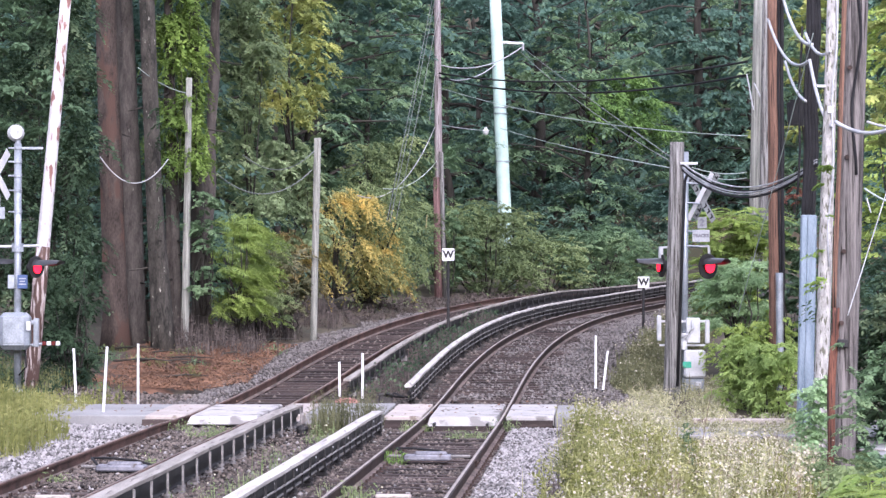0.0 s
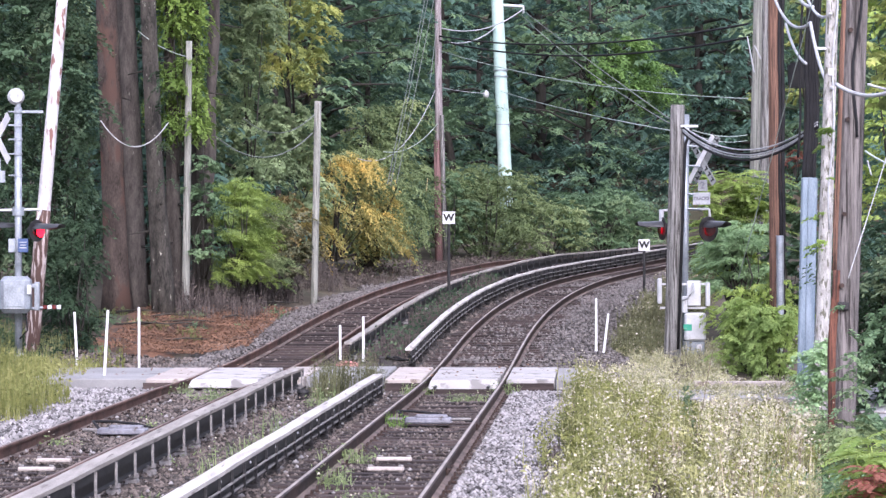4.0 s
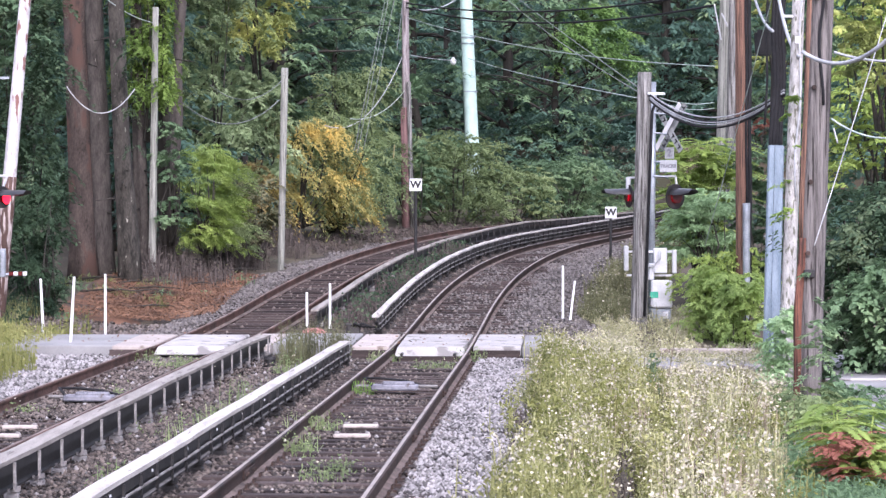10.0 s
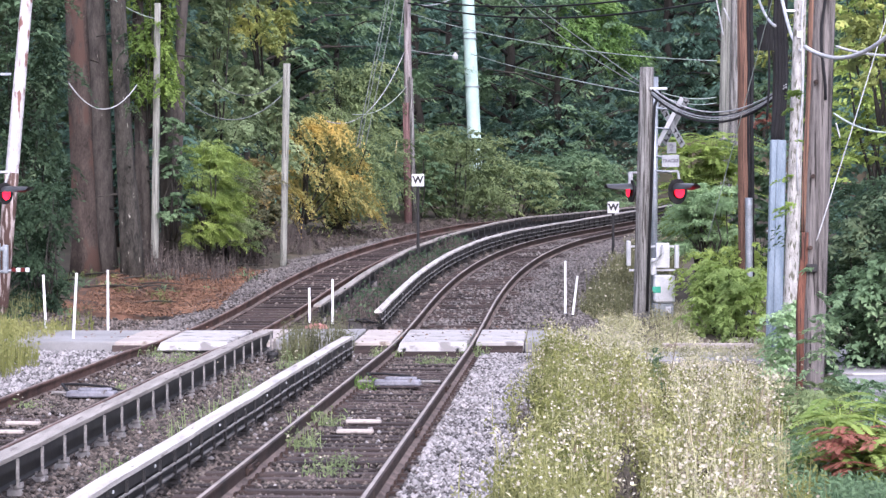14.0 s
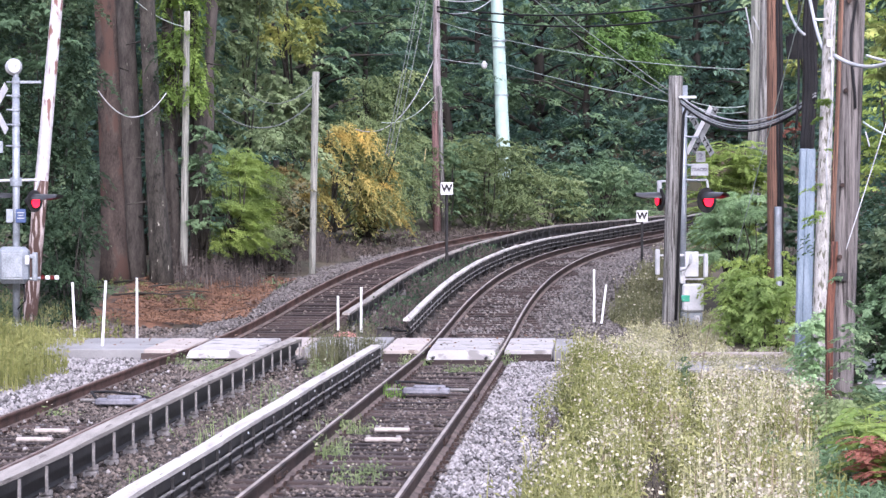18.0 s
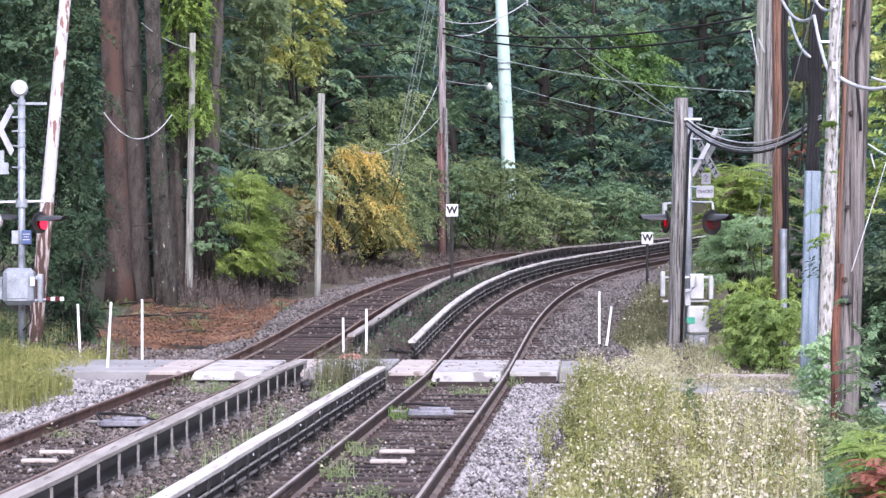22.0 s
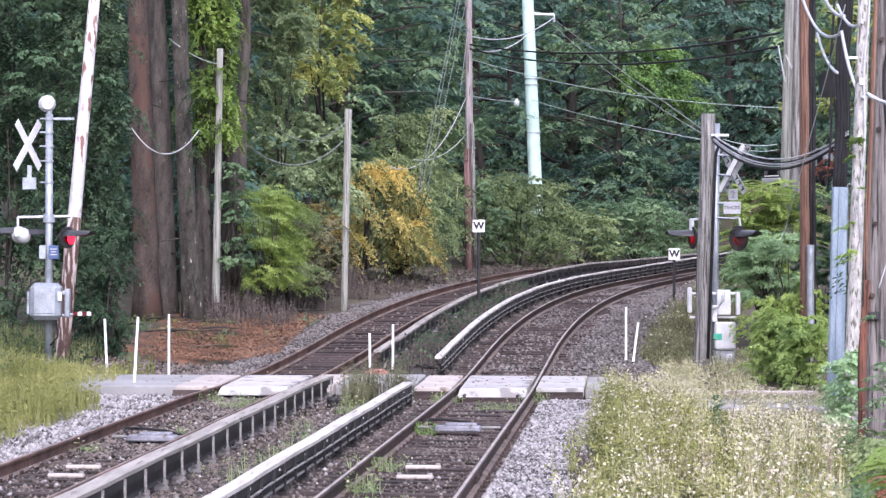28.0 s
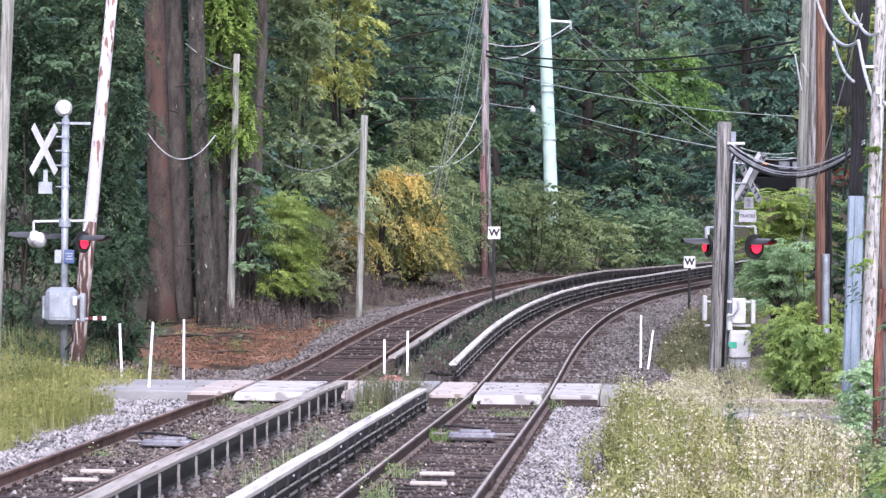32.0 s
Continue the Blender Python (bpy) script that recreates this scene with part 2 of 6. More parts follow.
    car_glass=material("car_glass", (0.06, 0.064, 0.07), (0.13, 0.14, 0.15), 0.12, 2, 20, 0.0, spec=0.5),
    orange=material("orange", (0.5, 0.12, 0.03), (0.65, 0.2, 0.06), 0.7),
    dead=material("dead", (0.036, 0.03, 0.027), (0.115, 0.095, 0.084), 0.95, 2, 20, 0.1, island=0.8),
    faded_red=material("faded_red", (0.25, 0.1, 0.09), (0.42, 0.21, 0.19), 0.7, 3, 30, 0.1),
    cane=material("cane", (0.09, 0.075, 0.045), (0.2, 0.175, 0.11), 0.9, 1, 20, 0.1),
    straw=material("straw", (0.16, 0.14, 0.06), (0.36, 0.33, 0.17), 0.9, 1, 20, 0.1, island=1.0),
    flower=material("flower", (0.26, 0.242, 0.18), (0.44, 0.41, 0.32), 0.8, 1, 20, 0.0, island=0.8),
)
LEAF = dict(
    # wood and deep: the bluish haze of the wood is mixed into the greens
    wood=foliage("leaf_wood", (0.072, 0.122, 0.072), (0.162, 0.254, 0.134), (0.372, 0.468, 0.24), glow=0.45),
    deep=foliage("leaf_deep", (0.054, 0.104, 0.085), (0.112, 0.197, 0.146), (0.28, 0.381, 0.246), glow=0.45),
    # ivy: leaf highlights are painted in as the bright tone
    ivy=foliage("leaf_ivy", (0.024, 0.046, 0.026), (0.064, 0.107, 0.058), (0.25, 0.315, 0.175), 0.8),
    bough=foliage("leaf_bough", (0.07, 0.14, 0.04), (0.16, 0.27, 0.075), (0.3, 0.42, 0.14), 0.6, glow=0.4),
    soft=foliage("leaf_soft", (0.14, 0.195, 0.1), (0.3, 0.385, 0.2), (0.52, 0.6, 0.35), 0.6, glow=0.5, leafy=0.14),
    fresh=foliage("leaf_fresh", (0.078, 0.156, 0.042), (0.204, 0.336, 0.078), (0.396, 0.54, 0.156), 0.7),
    lime=foliage("leaf_lime", (0.098, 0.163, 0.039), (0.221, 0.325, 0.078), (0.442, 0.533, 0.143), 0.5),
    turning=foliage("leaf_turning", (0.168, 0.213, 0.078), (0.381, 0.426, 0.134), (0.694, 0.627, 0.202), 0.8, glow=0.42),
    olive=foliage("leaf_olive", (0.102, 0.144, 0.066), (0.228, 0.294, 0.132), (0.48, 0.54, 0.276), 0.6, glow=0.45),
    yellow=foliage("leaf_yellow", (0.22, 0.255, 0.11), (0.46, 0.4, 0.135), (0.88, 0.58, 0.15), 0.7, glow=0.45, leafy=0.07),
    sap=foliage("leaf_sap", (0.138, 0.198, 0.055), (0.297, 0.396, 0.099), (0.528, 0.616, 0.22), 0.9, glow=0.42, leafy=0.16),
    light=foliage("leaf_light", (0.2, 0.29, 0.095), (0.42, 0.54, 0.18), (0.66, 0.74, 0.34), 0.9, glow=0.5),
    pale=foliage("leaf_pale", (0.19, 0.3, 0.15), (0.38, 0.53, 0.29), (0.58, 0.7, 0.46), 0.9, glow=0.45),
    grass=foliage("leaf_grass", (0.085, 0.1, 0.028), (0.19, 0.2, 0.065), (0.36, 0.35, 0.15), 0.7, 0.3),
    weed=foliage("leaf_weed", (0.07, 0.09, 0.035), (0.16, 0.18, 0.07), (0.33, 0.32, 0.15), 0.6, 0.3),
    dry=foliage("leaf_dry", (0.12, 0.125, 0.06), (0.39, 0.385, 0.215), (0.7, 0.66, 0.45), 1.6, 0.3),
    sumac=foliage("leaf_sumac", (0.115, 0.19, 0.045), (0.27, 0.365, 0.095), (0.48, 0.56, 0.19), 0.9, glow=0.42),
    meadow=foliage("leaf_meadow", (0.1, 0.112, 0.04), (0.27, 0.275, 0.11), (0.54, 0.51, 0.27), 1.2, 0.3),
    red=foliage("leaf_red", (0.17, 0.07, 0.05), (0.42, 0.18, 0.13), (0.58, 0.32, 0.24), 0.8),
    drab=foliage("leaf_drab", (0.05, 0.055, 0.03), (0.13, 0.135, 0.07), (0.28, 0.26, 0.15), 0.8, 0.2),
    rusty=foliage("leaf_rusty", (0.12, 0.12, 0.055), (0.27, 0.215, 0.09), (0.5, 0.34, 0.12), 0.9, glow=0.4),
    litter=foliage("leaf_litter", (0.055, 0.032, 0.021), (0.15, 0.083, 0.051), (0.27, 0.165, 0.108), 0.8, 0.0),
)


# ---- mesh helpers ----
def mesh_from(name, verts, tris):
    """A mesh from arrays of vertices and triangles."""
    me = bpy.data.meshes.new(name)
    verts, tris = np.asarray(verts, np.float32), np.asarray(tris, np.int32)
    me.vertices.add(len(verts))
    me.vertices.foreach_set("co", verts.ravel())
    me.loops.add(tris.size)
    me.loops.foreach_set("vertex_index", tris.ravel())
    me.polygons.add(len(tris))
    me.polygons.foreach_set("loop_start", np.arange(0, tris.size, 3, dtype=np.int32))
    me.update(calc_edges=True)
    return me


def link(name, me, mat, parent=None, label=""):
    ob = new(name, me)
    if mat is not None:
        me.materials.append(mat)
    ob.parent = parent
    return tagged(ob, label)


def part(name, bm, mat, parent, label="", smooth=False):
    """Links a bmesh as one mesh object under a thing or a part."""
    me = bpy.data.meshes.new(name)
    bm.to_mesh(me)
    bm.free()
    if smooth:
        me.polygons.foreach_set("use_smooth", [True] * len(me.polygons))
    return link(name, me, mat, parent, label)


def thing(name, label, category, at=(0, 0, 0), group="", kind="", turn=0.0):
    ob = new(name)
    ob.empty_display_size = 0.2
    ob.matrix_basis = pose(*at, 0, 0, turn)
    return tagged(ob, label, category, group, kind)


def box(bm, size, at=(0, 0, 0), turn=(0, 0, 0), bevel=0.0):
    out = bmesh.ops.create_cube(bm, size=1)
    vs = out["verts"]
    bmesh.ops.scale(bm, vec=size, verts=vs)
    if bevel:
        es = list({e for v in vs for e in v.link_edges})
        r = bmesh.ops.bevel(bm, geom=es, offset=bevel, segments=1, affect="EDGES")
        vs = list({v for f in r["faces"] for v in f.verts} | {v for v in vs if v.is_valid})
    bmesh.ops.transform(bm, matrix=pose(*at, *turn), verts=vs)
    return bm


def rod(bm, a, b, r1, r2=None, sides=12):
    """A round bar from a to b."""
    a, b = Vector(a), Vector(b)
    d = b - a
    out = bmesh.ops.create_cone(bm, cap_ends=True, segments=sides, radius1=r1, radius2=r1 if r2 is None else r2, depth=d.length)
    m = Matrix.Translation((a + b) / 2) @ d.to_track_quat("Z", "Y").to_matrix().to_4x4()
    bmesh.ops.transform(bm, matrix=m, verts=out["verts"])
    return bm


def ball(bm, at, r, squash=(1, 1, 1), seg=14):
    out = bmesh.ops.create_uvsphere(bm, u_segments=seg, v_segments=seg // 2 + 2, radius=r)
    bmesh.ops.scale(bm, vec=squash, verts=out["verts"])
    bmesh.ops.translate(bm, vec=at, verts=out["verts"])
    return bm


def B():
    return bmesh.new()


def tube_arrays(points, radii, sides=8):
    """Vertices and triangles of a tube along points."""
    p = np.asarray(points, float)
    r = np.broadcast_to(np.asarray(radii, float), (len(p),))
    t = np.gradient(p, axis=0)
    t /= np.linalg.norm(t, axis=1)[:, None] + 1e-9
    ref = np.where(np.abs(t[:, 2:3]) > 0.9, [[1.0, 0, 0]], [[0, 0, 1.0]])
    u = np.cross(t, ref)
    u /= np.linalg.norm(u, axis=1)[:, None] + 1e-9
    v = np.cross(t, u)
    a = np.linspace(0, 2 * math.pi, sides, endpoint=False)
    ring = p[:, None] + r[:, None, None] * (np.cos(a)[None, :, None] * u[:, None] + np.sin(a)[None, :, None] * v[:, None])
    n = len(p)
    i, j = np.meshgrid(np.arange(n - 1), np.arange(sides), indexing="ij")
    q = (i * sides + j).ravel(), (i * sides + (j + 1) % sides).ravel(), ((i + 1) * sides + (j + 1) % sides).ravel(), ((i + 1) * sides + j).ravel()
    tris = np.concatenate([np.stack([q[0], q[1], q[2]], 1), np.stack([q[0], q[2], q[3]], 1)])
    verts = np.concatenate([ring.reshape(-1, 3), p[:1], p[-1:]])
    k = np.arange(sides)
    caps = np.concatenate([np.stack([np.full(sides, n * sides), (k + 1) % sides, k], 1),
                           np.stack([np.full(sides, n * sides + 1), (n - 1) * sides + k, (n - 1) * sides + (k + 1) % sides], 1)])
    return verts, np.concatenate([tris, caps])


def join_arrays(pieces):
    vs, ts, k = [], [], 0
    for v, t in pieces:
        vs.append(v)
        ts.append(np.asarray(t) + k)
        k += len(v)
    return np.concatenate(vs), np.concatenate(ts)


def tube(name, points, radii, mat, parent=None, sides=8, label=""):
    me = mesh_from(name, *tube_arrays(points, radii, sides))
    me.polygons.foreach_set("use_smooth", [True] * len(me.polygons))
    return link(name, me, mat, parent, label)


def sag(a, b, drop, n=24):
    """Points of a cable that hangs between a and b."""
    t = np.linspace(0, 1, n)[:, None]
    p = np.asarray(a, float) * (1 - t) + np.asarray(b, float) * t
    p[:, 2] -= drop * 4 * (t * (1 - t))[:, 0]
    return p


def at(x, y, d):
    """A place d metres ahead, seen from the eye along the slopes x to the right and y upwards, in thousandths of 4.6."""
    return Vector(((x - 784) * d / FOCAL, d, EYE.z + (372 - y) * d / FOCAL))


# ---- the line of the two tracks and the ground ----
DS = 0.5
S = np.arange(0, 300, DS)
TH = np.arctan(0.0532) + np.cumsum(np.clip((S - 46.4) / 20, 0, 1) * 0.005) * DS
TY = np.cumsum(np.cos(TH)) * DS
TX = -0.05 - 0.0532 * 49.3 + np.cumsum(np.sin(TH)) * DS
TZ = np.cumsum(np.clip((S - 47.1) / 12, 0, 1) * 0.0541 - np.clip((S - 67.1) / 20, 0, 1) * 0.0319 + np.clip((S - 92.1) / 25, 0, 1) * 0.0188) * DS
KNOTS = (25, 46, 60, 75, 90, 110)
GAP = np.interp(S, KNOTS, (4.49, 4.58, 4.24, 4.0, 3.37, 3.06))  # from the right-hand to the left-hand track
DZ = np.interp(S, KNOTS, (-0.07, 0.05, 0.05, 0.16, 0.37, 0.16))
LAST = 300


def smooth(a, b, t):
    t = np.clip((t - a) / (b - a), 0, 1)
    return t * t * (3 - 2 * t)


def along(x, y):
    """Sample of the line nearest to a place, and the place's offset to the right of it."""
    x, y = np.asarray(x, float), np.asarray(y, float)
    q = np.stack([x.ravel(), y.ravel()], 1)
    idx = np.empty(len(q), int)
    for i in range(0, len(q), 4000):
        d = (q[i:i + 4000, 0:1] - TX[None, :LAST]) ** 2 + (q[i:i + 4000, 1:2] - TY[None, :LAST]) ** 2
        idx[i:i + 4000] = d.argmin(1)
    dx, dy = q[:, 0] - TX[idx], q[:, 1] - TY[idx]
    off = dx * np.cos(TH[idx]) - dy * np.sin(TH[idx])
    far = np.hypot(dx, dy)
    off = np.where(np.abs(off) < far * 0.7, np.sign(off + 1e-9) * far, off)
    return idx.reshape(x.shape), off.reshape(x.shape)


def ground(x, y):
    i, u = along(x, y)
    y = np.asarray(y, float)
    g = GAP[i]
    z = TZ[i] - 0.265 + DZ[i] * smooth(-1.3, -2.1, u)
    z = z - 0.2 * smooth(2.0, 3.2, u) - 0.15 * smooth(-1.4, -2.4, u + g) * smooth(50, 60, y)
    z = z + (0.09 * np.clip(-u - g - 2.9, 0, 12) + 0.16 * np.clip(-u - 18, 0, 60)) * smooth(50, 62, y)
    z = z + 0.03 * smooth(-1.0, -1.3, u) * smooth(-g + 1.0, -g + 1.3, u)
    return z + 0.30 * np.clip(u - 4.5, 0, 16) * smooth(66, 95, y)


def foot(x, y, sink=0.0):
    return (x, y, float(ground([x], [y])[0]) - sink)


def on_line(s, off, up=0.0, left=False):
    """A place at s metres along the line, beside the right-hand or the left-hand track."""
    x, y, z, th, gap, dz = (float(np.interp(s, S, a)) for a in (TX, TY, TZ, TH, GAP, DZ))
    if left:
        off, z = off - gap, z + dz
    return Vector((x + off * math.cos(th), y - off * math.sin(th), z + up)), th


def aside(x, y):
    """Offset to the right of the left-hand track."""
    i, u = along(x, y)
    return u + GAP[i]


def sheet(name, xs, ys, zf, mat, kind="structure", label="", keep=None):
    X, Y = np.meshgrid(xs, ys)
    Z = zf(X, Y)
    v = np.stack([X.ravel(), Y.ravel(), Z.ravel()], 1)
    i, j = np.meshgrid(np.arange(len(ys) - 1), np.arange(len(xs) - 1), indexing="ij")
    a = (i * len(xs) + j).ravel()
    t = np.concatenate([np.stack([a, a + 1, a + len(xs) + 1], 1), np.stack([a, a + len(xs) + 1, a + len(xs)], 1)])
    if keep is not None:
        ok = keep(v[:, 0], v[:, 1])
        t = t[ok[t].all(1)]
    me = mesh_from(name, v, t)
    me.polygons.foreach_set("use_smooth", [True] * len(me.polygons))
    return tagged(link(name, me, mat), label, name.split("_")[0], kind=kind)


def graded(lo, hi, a, b, fine, coarse):
    mid = np.arange(a, b, fine)
    def out(start, end):
        pts, p, st = [], start, fine
        while abs(end - p) > 1e-6 and len(pts) < 400:
            st = min(st * 1.35, coarse)
            p = p + math.copysign(st, end - start)
            if (p - end) * (end - start) >= 0:
                p = end
            pts.append(p)
        return pts
    return np.array(sorted(set(out(a, lo) + list(mid) + out(b - fine, hi))))




def rough_ground(x, y):
    z = ground(x, y)
    return z + 0.04 * np.sin(x * 2.1 + y * 0.7) * np.sin(y * 1.3 - x * 0.4) * smooth(7, 10, np.abs(along(x, y)[1] + 1.8)) - 0.02 + 0.9 * np.clip(y - 192, 0, 40)


sheet("ground", graded(-900, 900, -26, 34, 0.5, 60), graded(-300, 1500, 14, 150, 0.6, 60), rough_ground, M["soil"], label="dark soil with moss and leaf litter")
# the gravel bed under both tracks, and the brown needle litter on the bank
sheet("ballast_bed", np.arange(-14, 36, 0.25), np.arange(8, 125, 0.4), lambda x, y: ground(x, y) + 0.015 + 0.012 * np.sin(x * 9) * np.sin(y * 7), M["ballast_bed"],
      label="dirty grey-brown track gravel", keep=lambda x, y: (aside(x, y) > -2.7 + 0.3 * np.sin(y)) & (along(x, y)[1] < 2.6 + 0.2 * np.sin(y * 1.7)))
sheet("needle_litter", np.arange(-8.8, -3, 0.2), np.arange(57, 79, 0.3), lambda x, y: ground(x, y) - 0.06 + 0.14 * smooth(-2.5, -3.4, aside(x, y)) * smooth(59, 62, y) * smooth(73, 69, y) + 0.03 * np.sin(x * 3.1) * np.sin(y * 2.3), M["needles"],
      label="rusty brown pine needle litter", keep=lambda x, y: (lambda u: (u < -2.3) & (u > -9))(aside(x, y)))

for which, u0, u1 in ((lambda x, y: along(x, y)[1], 0.98, 2.55), (aside, -3.4, -0.98)):
    sheet("gravel_shoulder", np.arange(-10, 4, 0.12), np.arange(12, 49.3, 0.3), lambda x, y: ground(x, y) + 0.045 + 0.02 * np.sin(x * 11) * np.sin(y * 9), M["ballast_bed"],
          label="pale gravel shoulder of the track", keep=lambda x, y, w=which, u0=u0, u1=u1: (lambda u: (u > u0) & (u < u1))(w(x, y)))

# ---- tracks ----
RAIL = [(-0.078, -0.2), (0.078, -0.2), (0.078, -0.186), (0.011, -0.16), (0.011, -0.05), (0.038, -0.038), (0.038, -0.01), (0.02, 0.0), (-0.02, 0.0), (-0.038, -0.01),
        (-0.038, -0.038), (-0.011, -0.05), (-0.011, -0.16), (-0.078, -0.186)]


def extrude_line(name, profile, off, s0, s1, up, left, mat, parent, step=0.5, label="", wave=None):
    """A profile drawn along the line of the tracks."""
    ss = np.arange(s0, s1 + 1e-6, step)
    v = []
    for s in ss:
        o, th = on_line(s, off, up, left)
        c, sn = math.cos(th), math.sin(th)
        w = wave(s) if wave else 0.0
        v += [(o.x + px * c, o.y - px * sn, o.z + pz + w) for px, pz in profile]
    k = len(profile)
    faces = [(i * k + j, i * k + (j + 1) % k, (i + 1) * k + (j + 1) % k, (i + 1) * k + j) for i in range(len(ss) - 1) for j in range(k)]
    faces += [tuple(range(k)), tuple(range((len(ss) - 1) * k, len(ss) * k))[::-1]]
    me = bpy.data.meshes.new(name)
    me.from_pydata(v, [], faces)
    return link(name, me, mat, parent, label)


def track(label, centre, left):
    t = tagged(thing("railway_track", label, "railway track"), kind="structure")
    for side in (-0.75, 0.75):
        rail = extrude_line("rail", RAIL, centre + side, 12, 120, 0, left, M["rust_red" if left else "rust"], t)
        rail.data.materials.append(M["rail_top" if not left else "rail_worn"])
        # paler foot faces: the light the foot catches is put into their colour
        rail.data.materials.append(M["rail_foot"])
        for p in rail.data.polygons:
            k = p.index % len(RAIL)
            p.material_index = 1 if k == 7 else 2 if k in (2, 12) else 0
        rail["label"] = "worn steel rail with a rusty web"
    me = None
    for s in np.arange(14, 112, 0.58):
        if 48.8 < s < 54.2:
            continue
        o, th = on_line(s + random.uniform(-0.03, 0.03), centre, -0.228, left)
        if me is None:
            bm = box(B(), (2.55, 0.23, 0.18), (0, 0, -0.085), bevel=0.015)
            tie = part("tie", bm, M["tie"], t)
            me = tie.data
        else:
            tie = new("tie", me)
            tie.parent = t
        tie.matrix_basis = pose(o.x, o.y, o.z + random.uniform(0.01, 0.035), 0, random.uniform(-0.4, 0.4), -math.degrees(th) + random.uniform(-1.2, 1.2))
    bm = box(B(), (0.32, 0.19, 0.022), (0, 0, 0.008))
    for a in (-0.105, 0.105):
        for b in (-0.05, 0.05):
            box(bm, (0.026, 0.026, 0.06), (a, b, 0.035))
    plate = None
    for s in np.arange(14, 48, 0.58):
        for side in (-0.75, 0.75):
            o, th = on_line(s, centre + side, -0.212, left)
            if plate is None:
                ob = part("tie_plate", bm, M["rust"], t)
                plate = ob.data
            else:
                ob = new("tie_plate", plate)
                ob.parent = t
            ob.matrix_basis = pose(o.x, o.y, o.z, 0, 0, -math.degrees(th))
    # bolted joint bars on the rails
    for s, side in ((39.0, 0.75), (27.0, -0.75), (31.5, 0.75)):
        o, th = on_line(s, centre + side, -0.105, left)
        bm = box(B(), (0.075, 0.9, 0.1), bevel=0.01)
        for k in (-0.36, -0.2, 0.2, 0.36):
            rod(bm, (-0.06, k, 0), (0.06, k, 0), 0.016, sides=6)
        part("joint_bar", bm, M["rust"], t).matrix_basis = pose(o.x, o.y, o.z, 0, 0, -math.degrees(th))
    return t


track("right-hand track of rusty rails on dark wooden ties", 0.0, False)
track("left-hand track of rusty rails on dark wooden ties", 0.0, True)


def third_rail(label, off, left, s0, s1, facing, wide, top, lift, gap=0.9, post="bracket", ins="porcelain"):
    """Conductor rail under a wooden cover, on insulators, with brackets that hold the cover."""
    t = thing("third_rail", label, "third rail", group="third rails", kind="structure")
    w = lambda s: 0.004 * math.sin(s * 0.9) + 0.002 * math.sin(s * 2.3)
    half = wide / 2
    cover = extrude_line("cover_board", [(-half, 0), (half, 0), (half, 0.045), (-half, 0.045)], off, s0, s1, lift, left, top, t, 0.5, "weathered grey wooden cover board", w)
    extrude_line("side_board", [(-0.02, -0.03), (0.02, -0.03), (0.02, 0.075), (-0.02, 0.075)], off + facing * (half - 0.03), s0, s1, lift - 0.075, left, M["black"], t, 0.5, "black edge board", w)
    extrude_line("conductor_rail", [(-0.05, -0.1), (0.05, -0.1), (0.05, -0.08), (0.015, -0.06), (0.015, 0.02), (0.045, 0.03), (0.045, 0.07), (-0.045, 0.07), (-0.045, 0.03),
                                    (-0.015, 0.02), (-0.015, -0.06), (-0.05, -0.08)], off, s0 + 0.3, s1, lift - 0.2, left, M["black"], t, 0.5, "dark steel conductor rail")
    if top is M["board"]:
        strip = [(-0.014, 0), (0.014, 0), (0.014, 0.016), (-0.014, 0.016)]
        extrude_line("edge_strip", strip, off + facing * (half + 0.01), s0, s1, lift - 0.145, left, M["bracket"], t, 0.5, "pale metal strip under the edge board", w)
        extrude_line("rail_foot", strip, off + facing * 0.075, s0 + 0.3, s1, lift - 0.262, left, M["bracket"], t, 0.5, "pale foot of the conductor rail")
        for s in np.arange(s0 + 1, min(s1, 60), 2.3):
            o, th = on_line(s, off + facing * (half - 0.004), lift - 0.05 + w(s), left)
            part("bolt", box(B(), (0.02, 0.035, 0.03), bevel=0.006), M["sign_grey"], t).matrix_basis = pose(*o, 0, 0, -math.degrees(th))
    bm = box(B(), (0.03, 0.034, 0.27), (facing * (half + 0.004), 0, -0.145))
    box(bm, (half, 0.05, 0.03), (facing * half * 0.45, 0, -0.016))
    box(bm, (0.1, 0.07, 0.03), (facing * (half - 0.1), 0, -0.29))
    bi = box(rod(B(), (0, 0, -0.48), (0, 0, -0.27), 0.07, 0.05, 10), (0.16, 0.14, 0.1), (0, 0, -0.41), bevel=0.02)
    rod(bi, (0, 0, -0.35), (0, 0, -0.3), 0.085, sides=10)
    bme = ime = None
    for k, s in enumerate(np.arange(s0 + 0.4, min(s1, 110) - 0.2, gap)):
        o, th = on_line(s, off, lift, left)
        if bme is None:
            b = part("bracket", bm, M[post], t)
            bme = b.data
        else:
            b = new("bracket", bme)
            b.parent = t
        b.matrix_basis = pose(o.x, o.y, o.z, 0, 0, -math.degrees(th))
        if k % 2 == 0 or gap > 1:
            o, th = on_line(s + 0.45, off, lift, left)
            if ime is None:
                c = part("insulator", bi, M[ins], t)
                ime = c.data
            else:
                c = new("insulator", ime)
                c.parent = t
            c.matrix_basis = pose(o.x, o.y, o.z, 0, 0, -math.degrees(th))
    return t


